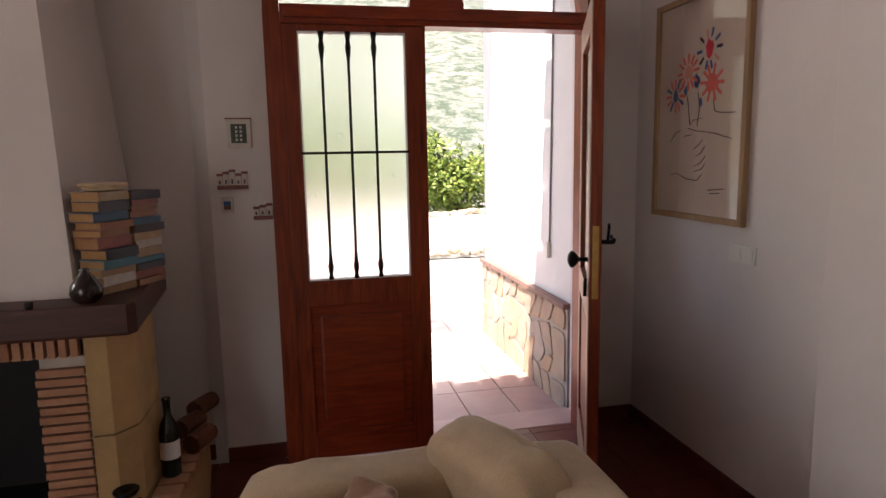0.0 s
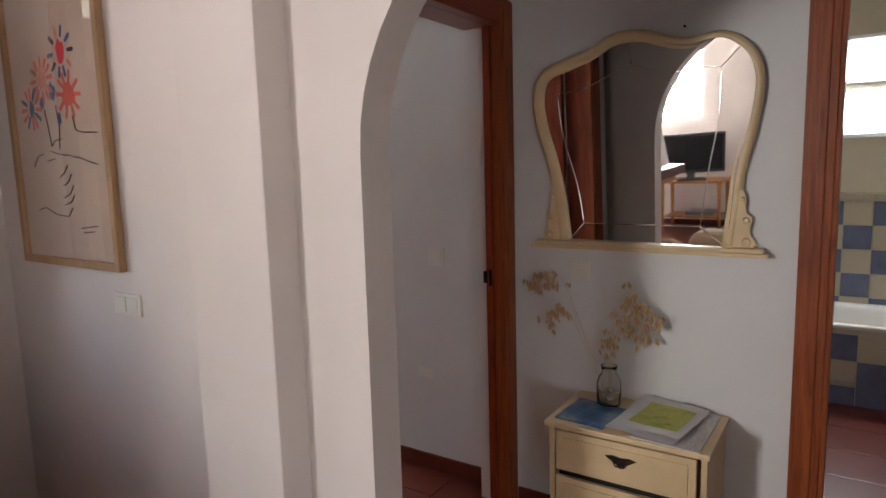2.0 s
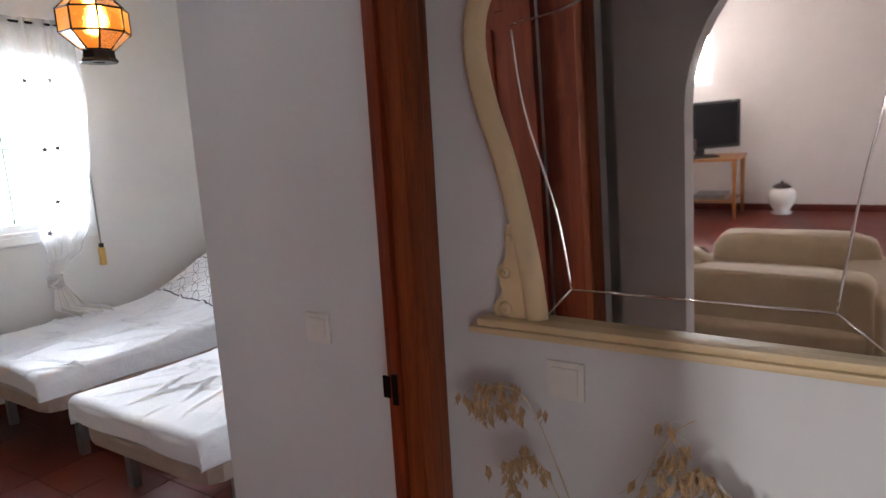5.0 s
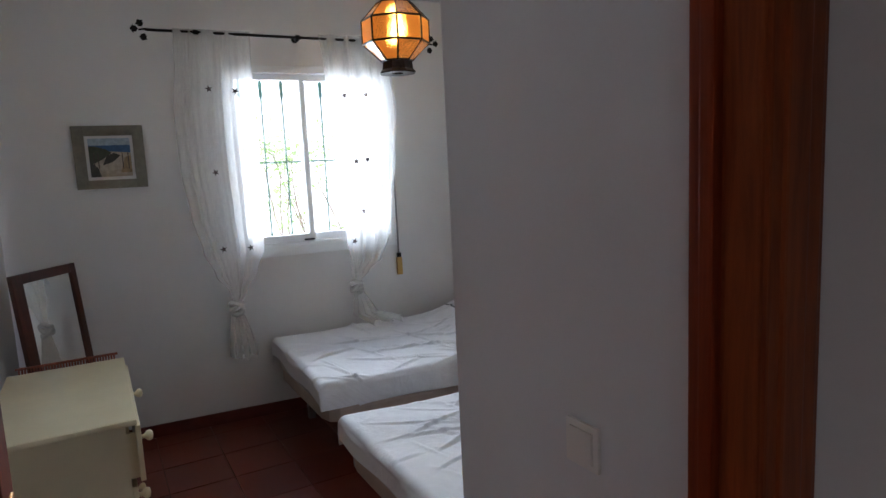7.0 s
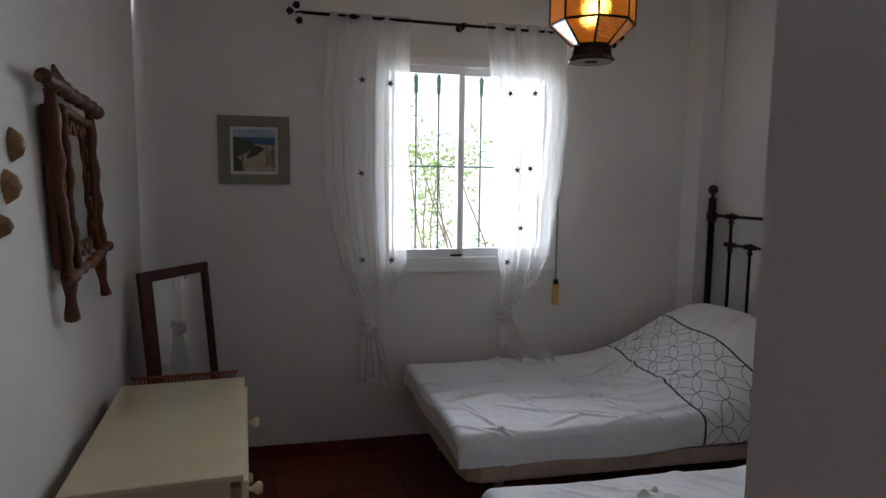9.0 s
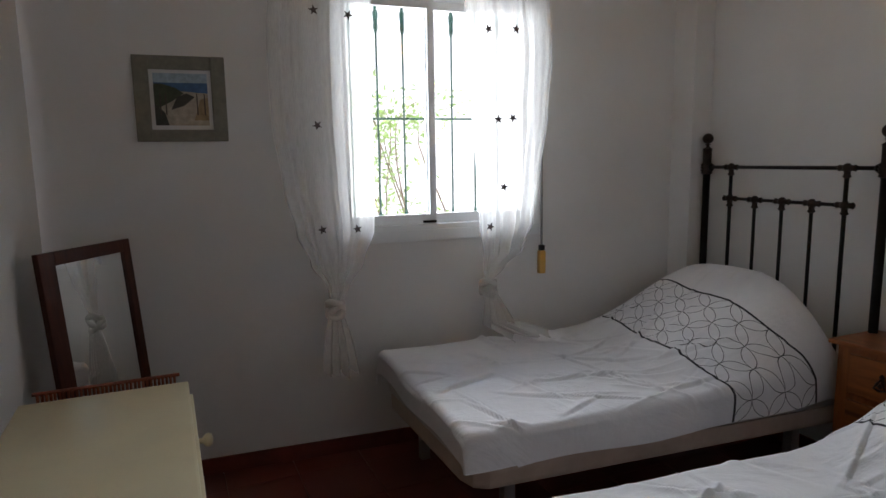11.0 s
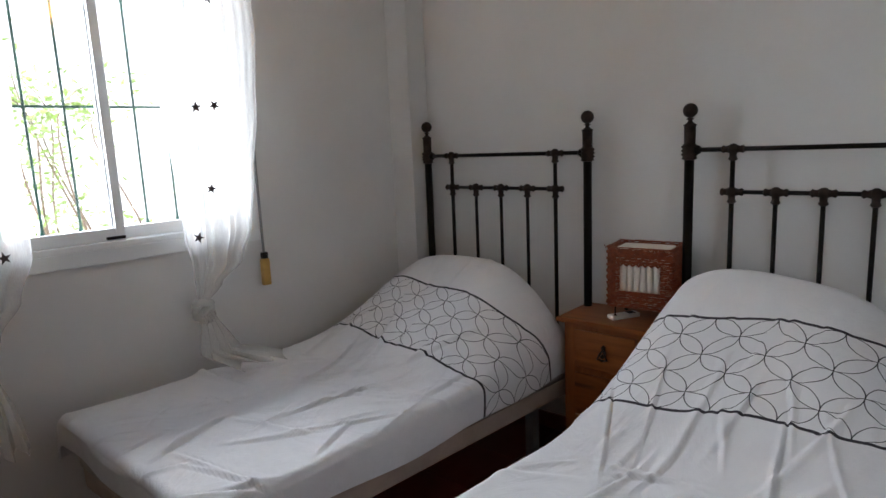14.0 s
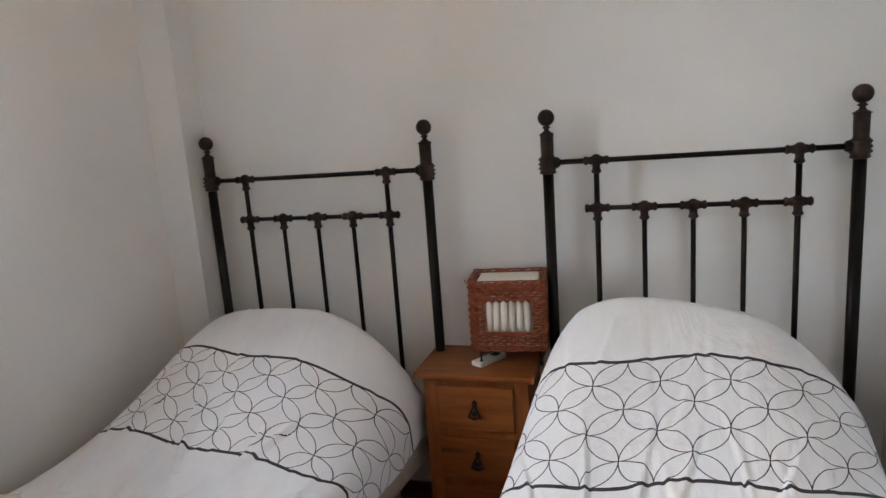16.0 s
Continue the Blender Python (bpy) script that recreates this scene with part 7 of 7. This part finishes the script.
# ---- far side of the living room, seen in the mirror ----
tvt = thing("tv_table", (-3.2, 2.0, 0), "small light wood table with splayed legs", "table")
ORW = timber("orange_pine", (0.28, 0.11, 0.03), (0.45, 0.2, 0.06), "y", 0.35)
part("top", box(B(), -3.5, -2.95, 1.80, 2.62, 0.67, 0.70, 0.005), ORW, tvt)
part("lower_shelf", box(B(), -3.45, -3.0, 1.86, 2.56, 0.2, 0.215, 0.003), ORW, tvt)
for x in (-3.46, -2.99):
    for y in (1.84, 2.58):
        part("leg", lathe(B(), [(0.018, 0), (0.028, 0.67)], 10, (x, y, 0)), ORW, tvt, "", True)
tv = thing("television", (-3.2, 1.95, 0.70), "black flat television on its stand", "television")
MTV = pose(-3.14, 2.24, 0.70, 0, 0, -28) @ Matrix.Scale(1.18, 4)
SCR = painted("dark_screen", (0.010, 0.009, 0.012), 0.12)
for nm, bx, mt_, r in (("stand", (-0.10, 0.10, -0.16, 0.16, 0.0, 0.015), BLACK, 0.005), ("neck", (-0.02, 0.02, -0.04, 0.04, 0.015, 0.09), BLACK, 0.003), ("bezel", (-0.03, 0.02, -0.37, 0.37, 0.08, 0.53), BLACK, 0.006), ("screen", (0.019, 0.023, -0.34, 0.34, 0.115, 0.505), SCR, 0)):
    b = B()
    box(b, *bx, r)
    b.transform(MTV)
    part(nm, b, mt_, tv)
vx = thing("video_player", (-3.2, 2.0, 0.216), "small dark player box with cables on the shelf", "player")
part("case", box(B(), -3.38, -3.08, 1.95, 2.30, 0.216, 0.27, 0.004), LEGM, vx)
pot = thing("ceramic_pot", (-3.42, 1.42, 0), "white glazed ceramic pot with dark bands on the floor", "pot")
part("pot", lathe(B(), [(0.10, 0.0), (0.12, 0.015), (0.08, 0.04), (0.13, 0.12), (0.15, 0.20), (0.13, 0.27), (0.09, 0.30), (0.0, 0.30)], 20, (-3.42, 1.42, 0)), CERAMIC, pot, "", True)
part("lid", lathe(B(), [(0.095, 0.301), (0.10, 0.315), (0.05, 0.345), (0.015, 0.35), (0.02, 0.37), (0.0, 0.378)], 16, (-3.42, 1.42, 0)), BRONZE, pot, "dark rimmed lid", True)
w3 = tagged(new("window_2"), "white framed living room window", "", "", "structure")
b = B()
for y0, y1, z0, z1 in ((2.2, 2.25, 1.5, 2.5), (2.88, 2.93, 1.5, 2.5), (2.25, 2.88, 1.5, 1.55), (2.25, 2.88, 2.45, 2.5), (2.55, 2.59, 1.55, 2.45)):
    box(b, -3.66, -3.62, y0, y1, z0, z1)
part("frame", b, ALU, w3)
for k in range(6):
    part("grille_bar", tube(B(), [(-3.70, 2.26 + k * 0.12, 1.5), (-3.70, 2.26 + k * 0.12, 2.5)], 0.007, 6), GREEN_IRON, w3)

# ---- bathroom ----
TP = 0.168
tw = tagged(new("bathroom_tiling"), "blue and cream checkered wall tiles over the bath", "", "", "structure")
mesh_b, mesh_c = [], []
for lst, mat in ((mesh_b, BLUE_TILE), (mesh_c, CREAM_TILE)):
    bb_ = B()
    box(bb_, -0.006, 0, 0.002, TP - 0.002, 0.002, 0.163, 0.002)
    me = bpy.data.meshes.new("tile")
    bb_.to_mesh(me)
    bb_.free()
    me.materials.append(mat)
    lst.append(me)
structure("tile_backing", box(B(), BX - 0.004, BX, BYS, 1.25, 0, 1.205), GROUT_W, "pale grout behind the tiles")
for r in range(7):
    for c in range(-4, 9):
        y = -0.267 + c * TP
        if y < BYS - 0.12 or y > 1.2:
            continue
        blue = (c + r) % 2 == 0
        o = new("tile", (mesh_b if blue else mesh_c)[0])
        o.matrix_world = pose(BX - 0.004, max(y, BYS), 1.20 - 0.165 * (r + 1))
        o.parent = tw
for r in range(7):
    for c in range(15):
        x = 3.65 + c * TP
        o = new("tile", (mesh_b if (c + r) % 2 == 0 else mesh_c)[0])
        o.matrix_world = pose(x + TP, BYS + 0.001, 1.20 - 0.165 * (r + 1), 0, 0, 90)
        o.parent = tw
for y0, y1 in ((BYS, 1.2),):
    bo = B()
    box(bo, BX - 0.016, BX, y0, y1, 1.205, 1.215, 0.002)
    box(bo, BX - 0.012, BX, y0, y1, 1.215, 1.25, 0.002)
    box(bo, BX - 0.018, BX, y0, y1, 1.25, 1.258, 0.002)
    for k in range(60):
        yy = y0 + 0.02 + k * 0.035
        if yy < y1:
            tube(bo, [(BX - 0.014, yy - 0.012, 1.224), (BX - 0.018, yy, 1.234), (BX - 0.014, yy + 0.012, 1.242)], 0.004, 5)
    structure("tile_border", bo, CREAM_TILE, "raised cream border tile strip")
bw = tagged(new("window_3"), "small white bathroom window of two panes", "", "", "structure")
for z0, z1 in ((1.65, 1.92), (2.01, 2.27)):
    b = B()
    box(b, BX - 0.012, BX + 0.03, -0.255, -0.23, z0 - 0.025, z1 + 0.02, 0.003)
    box(b, BX - 0.012, BX + 0.03, 0.13, 0.155, z0 - 0.025, z1 + 0.02, 0.003)
    box(b, BX - 0.012, BX + 0.03, -0.23, 0.13, z0 - 0.025, z0, 0.003)
    box(b, BX - 0.012, BX + 0.03, -0.23, 0.13, z1, z1 + 0.02, 0.003)
    part("window_frame", b, ALU, bw)
tb = thing("bathtub", (5.8, 0.2, 0), "cream enamel bathtub with a blue and cream tiled front", "bathtub")
b = B()
TX0, TX1, TY0, TY1, TZ = 5.45, 6.14, BYS + 0.10, 1.1, 0.50
prof_t = [(0.0, -0.03), (-0.015, -0.012), (-0.01, 0.0), (0.02, 0.002), (0.05, -0.006), (0.07, -0.04), (0.10, -0.20), (0.14, -0.34), (0.2, -0.38)]
rings_ = []
for off, dzz in prof_t:
    ring = []
    r = 0.09 if off > 0.03 else 0.01
    for cx, cy, a0 in ((TX1 - off, TY1 - off, 0), (TX0 + off, TY1 - off, 90), (TX0 + off, TY0 + off, 180), (TX1 - off, TY0 + off, 270)):
        for q in range(5):
            a = radians(a0 + q * 22.5)
            sx = -1 if a0 in (0, 270) else 1
            sy = -1 if a0 in (0, 90) else 1
            ring.append(b.verts.new((cx + sx * r + r * math.cos(a), cy + sy * r + r * math.sin(a), TZ + dzz)))
    rings_.append(ring)
for a, c in zip(rings_, rings_[1:]):
    for i in range(20):
        b.faces.new((a[i], a[(i + 1) % 20], c[(i + 1) % 20], c[i]))
b.faces.new(rings_[-1])
part("tub", b, CERAMIC, tb, "", True)
part("front_panel", box(B(), TX0 + 0.01, TX0 + 0.05, TY0, TY1, 0, TZ - 0.03), GROUT_W, tb)
for r in range(3):
    for c in range(11):
        y = TY0 + 0.02 + c * TP + 0.078 - 0.02
        if y + TP > TY1:
            continue
        o = new("tile", (mesh_b if ((c + r) % 2 == 0 or r == 2) else mesh_c)[0])
        o.matrix_world = pose(TX0 + 0.01, y, 0.44 - 0.165 * (r + 1) + (0.04 if r == 2 else 0))
        o.parent = tb
        o.matrix_parent_inverse = tb.matrix_world.inverted()
# bidet
bi = thing("bidet", (4.8, -0.5, 0), "white ceramic bidet on a narrow pedestal", "bidet")
b = B()
rr_ = []
for (rx, ry, z, yo) in ((0.10, 0.11, 0.0, -0.02), (0.105, 0.12, 0.06, -0.02), (0.085, 0.11, 0.16, -0.02), (0.10, 0.15, 0.25, 0.0), (0.165, 0.235, 0.35, 0.02), (0.185, 0.28, 0.41, 0.03), (0.19, 0.285, 0.44, 0.03), (0.182, 0.278, 0.452, 0.03), (0.155, 0.235, 0.45, 0.03), (0.14, 0.215, 0.42, 0.03), (0.10, 0.15, 0.34, 0.02), (0.02, 0.03, 0.32, 0.0)):
    rr_.append([b.verts.new((4.82 + rx * math.cos(2 * math.pi * k / 28), -0.49 + yo + ry * math.sin(2 * math.pi * k / 28), z)) for k in range(28)])
for a, c in zip(rr_, rr_[1:]):
    for i in range(28):
        b.faces.new((a[i], a[(i + 1) % 28], c[(i + 1) % 28], c[i]))
b.faces.new(rr_[0][::-1])
b.faces.new(rr_[-1])
part("bowl", b, CERAMIC, bi, "", True)
b = B()
lathe(b, [(0.02, 0.45), (0.018, 0.50), (0.012, 0.51)], 12, (4.82, -0.70, 0))
tube(b, [(4.82, -0.70, 0.50), (4.82, -0.64, 0.51), (4.82, -0.61, 0.49)], 0.009, 8)
part("tap", b, LEGM, bi, "chrome tap", True)
# wicker drawer tower
wt = thing("wicker_tower", (4.36, -0.6, 0), "tall open brown wicker drawer stand holding colourful hair bands", "storage rack")
TWIG = painted("brown_twig", (0.10, 0.045, 0.022), 0.65, 0, 0.4, 40, 0.3)
rnd = random.Random(17)
WX_, WY0, WY1 = 4.24, -0.85, -0.33
for z0, z1 in ((0.60, 0.86), (0.33, 0.58), (0.06, 0.31)):
    b = B()
    for fx in (WX_, WX_ + 0.26):
        for k in range(60 if z0 > 0.5 else 34):
            y, z = rnd.uniform(WY0, WY1), rnd.uniform(z0, z1)
            y2, z2 = min(WY1, max(WY0, y + rnd.uniform(-0.14, 0.14))), min(z1, max(z0, z + rnd.uniform(-0.05, 0.05)))
            tube(b, [(fx, y, z), (fx - 0.006, (y + y2) / 2, (z + z2) / 2 + rnd.uniform(-0.02, 0.02)), (fx, y2, z2)], 0.003, 4)
        for z in (z0, z1):
            tube(b, [(fx, WY0, z), (fx, WY1, z)], 0.007, 6)
    for fy in (WY0, WY1):
        for k in range(30):
            x, z = rnd.uniform(WX_, WX_ + 0.26), rnd.uniform(z0, z1)
            tube(b, [(x, fy, z), (min(WX_ + 0.26, x + rnd.uniform(0, 0.1)), fy, min(z1, max(z0, z + rnd.uniform(-0.06, 0.06))))], 0.003, 4)
        for z in (z0, z1):
            tube(b, [(WX_, fy, z), (WX_ + 0.26, fy, z)], 0.007, 6)
    box(b, WX_ + 0.02, WX_ + 0.24, WY0 + 0.01, WY1 - 0.01, z0, z1 - (0.0 if z0 > 0.5 else 0.17))
    part("basket", b, TWIG, wt, "woven brown twig basket")
    b = B()
    tube(b, [(WX_ - 0.01, WY1 + 0.03 + 0.045 * math.cos(a / 2.0), (z0 + z1) / 2 + 0.05 + 0.05 * math.sin(a / 2.0)) for a in range(12)], 0.005, 5, True)
    part("ring_handle", b, TWIG, wt)
BC = [(0.55, 0.05, 0.04), (0.55, 0.50, 0.04), (0.10, 0.45, 0.10), (0.05, 0.25, 0.40), (0.5, 0.16, 0.03), (0.35, 0.10, 0.30), (0.6, 0.3, 0.05)]
bcm = [painted("coloured_plastic", c, 0.35) for c in BC]
for k in range(26):
    x, y, z = WX_ + 0.03 + rnd.uniform(0, 0.1), rnd.uniform(WY0 + 0.05, WY1 - 0.04), 0.36 + rnd.uniform(0.0, 0.15)
    t = thing("hair_clip", (x, y, z), "small brightly coloured plastic hair clip in the wicker drawer", "hair clip", "hair clips in the wicker drawer")
    b = B()
    lathe(b, [(0.0, -0.018), (0.016, -0.008), (0.02, 0.0), (0.012, 0.012), (0.0, 0.018)], 8, (x, y, z))
    part("clip", b, bcm[k % 7], t, "", True)
part("shelf_board", box(B(), WX_, WX_ + 0.26, WY0, WY1, 0.325, 0.34), TWIG, wt)
for k in range(5):
    x, y = WX_ + 0.06, WY0 + 0.1 + k * 0.09
    t = thing("bath_sponge", (x, y, 0.09), "pale round bath pouf in the lowest basket", "sponge", "poufs in the lowest basket")
    part("pouf", soft(B(), x, y, 0.14, 0.045, 0.045, 0.045, 0.9, None, k, 0.1, 14, 10), OFFW, t, "", True)
cbn = thing("wall_cabinet", (5.1, BYS, 1.15), "pine wall cabinet on the bathroom wall by the tub", "cabinet")
part("body", box(B(), 4.88, 5.30, BYS, BYS + 0.16, 1.13, 1.47, 0.005), PINE_Z, cbn)
dd = part("door", box(B(), 4.89, 5.29, BYS + 0.16, BYS + 0.178, 1.14, 1.46, 0.004), PINE_Z, cbn)
part("knob", lathe(B(), [(0.006, 0), (0.014, 0.012), (0.0, 0.02)], 10, (0, 0, 0), Matrix.Translation((4.93, BYS + 0.178, 1.3)) @ Matrix.Rotation(radians(-90), 4, "X")), PINE, dd)
BLUECAP = painted("blue_plastic_cap", (0.02, 0.10, 0.32), 0.35)
for z in (1.36, 1.53):
    cs_ = thing("corner_shelf", (6.05, BYS + 0.05, z), "small white corner shelf over the bathtub", "shelf", "corner shelves over the tub")
    part("plate", prism(B(), [(5.97, BYS), (6.15, BYS), (6.15, BYS + 0.10), (6.10, BYS + 0.085), (6.02, BYS + 0.05)], "z", z - 0.012, z, 0.002), CERAMIC, cs_)
    sb = thing("shampoo_bottle", (6.07, BYS + 0.06, z), "white plastic shampoo bottle with a blue cap", "bottle", "bottles on the corner shelves")
    part("bottle", lathe(B(), [(0.024, z), (0.026, z + 0.01), (0.026, z + 0.09), (0.018, z + 0.105)], 14, (6.10, BYS + 0.035, 0)), PLASTIC, sb, "", True)
    part("cap", lathe(B(), [(0.019, z + 0.105), (0.019, z + 0.135), (0.016, z + 0.138)], 12, (6.10, BYS + 0.035, 0)), BLUECAP, sb, "blue cap", True)

# ---- floor tiles and stones, last ----
FT = 0.325
bb_ = B()
box(bb_, 0.002, FT - 0.002, 0.002, FT - 0.002, -0.014, 0.0, 0.0015)
me_t = bpy.data.meshes.new("tile")
bb_.to_mesh(me_t)
bb_.free()
me_t.materials.append(TILE)


def tile_area(x0, x1, y0, y1, mesh, parent, size=FT, z=0.0):
    ni, nj = int(math.ceil((x1 - x0) / size)), int(math.ceil((y1 - y0) / size))
    for i in range(ni):
        for j in range(nj):
            x, y = x0 + i * size, y0 + j * size
            o = new("tile", mesh)
            sx, sy = min(1, (x1 - x) / size), min(1, (y1 - y) / size)
            o.matrix_world = Matrix.Translation((x, y, z)) @ Matrix.Diagonal((sx, sy, 1, 1))
            o.parent = parent


tile_area(2.31, 5.63, 1.25, 5.06, me_t, floor)
tile_area(-1.0, 3.445, -0.6, 1.25, me_t, floor)
tile_area(-1.0, 2.31, 1.25, 2.94, me_t, floor)
tile_area(3.445, 6.15, -0.9, 1.25, me_t, floor)
b = B()
box(b, -3.6, -1.0, -3.3, 2.94, -0.014, -0.001)
box(b, -1.0, 3.545, -3.3, -0.6, -0.014, -0.001)
structure("floor_far", b, TILE, "dark red terracotta tiled floor")
bb_ = B()
box(bb_, 0.003, 0.297, 0.003, 0.447, -0.03, 0.0, 0.003)
me_p = bpy.data.meshes.new("paver")
bb_.to_mesh(me_p)
bb_.free()
me_p.materials.append(PORCH_TILE)
porch = tagged(new("porch_floor"), "pale terracotta porch tiles, dusty and sunlit", "", "", "structure")
for i in range(9):
    for j in range(13):
        o = new("paver", me_p)
        o.matrix_world = pose(-0.75 + i * 0.30, 3.17 + j * 0.45, -0.025)
        o.parent = porch
        o.name = "paver"
# plinth stones
rnd = random.Random(3)
nu_, nv_ = 11, 4
node = {}
for i in range(nu_ + 1):
    for j in range(nv_ + 1):
        jit = 0.045 if 0 < i < nu_ else 0.0
        jz = 0.04 if 0 < j < nv_ else 0.0
        node[i, j] = (3.165 + 1.79 * i / nu_ + rnd.uniform(-jit, jit) + (0.07 * (j % 2) if 0 < i < nu_ else 0), -0.04 + 0.635 * j / nv_ + rnd.uniform(-jz, jz))
skip = set()
for i in range(nu_):
    for j in range(nv_):
        if (i, j) in skip:
            continue
        tall = j + 1 < nv_ and rnd.random() < 0.4
        jt = j + 2 if tall else j + 1
        if tall:
            skip.add((i, j + 1))
        ring_ = [node[i, j], node[i + 1, j]] + ([node[i + 1, j + 1]] if tall else []) + [node[i + 1, jt], node[i, jt]] + ([node[i, j + 1]] if tall else [])
        cy_, cz_ = sum(p[0] for p in ring_) / len(ring_), sum(p[1] for p in ring_) / len(ring_)
        pts = []
        for q, p in enumerate(ring_):
            n_ = ring_[(q + 1) % len(ring_)]
            for f_ in (0.12, 0.5, 0.88):
                y_, z_ = p[0] + (n_[0] - p[0]) * f_, p[1] + (n_[1] - p[1]) * f_
                k_ = 0.90 + (0.05 if f_ == 0.5 else 0.0) + rnd.uniform(-0.04, 0.03)
                pts.append((cy_ + (y_ - cy_) * k_, cz_ + (z_ - cz_) * k_))
        b = B()
        d = rnd.uniform(0.006, 0.014)
        prism(b, pts, "x", PX - 0.02 - d, PX - 0.019, 0.006)
        part("stone", b, STONE, plinth)
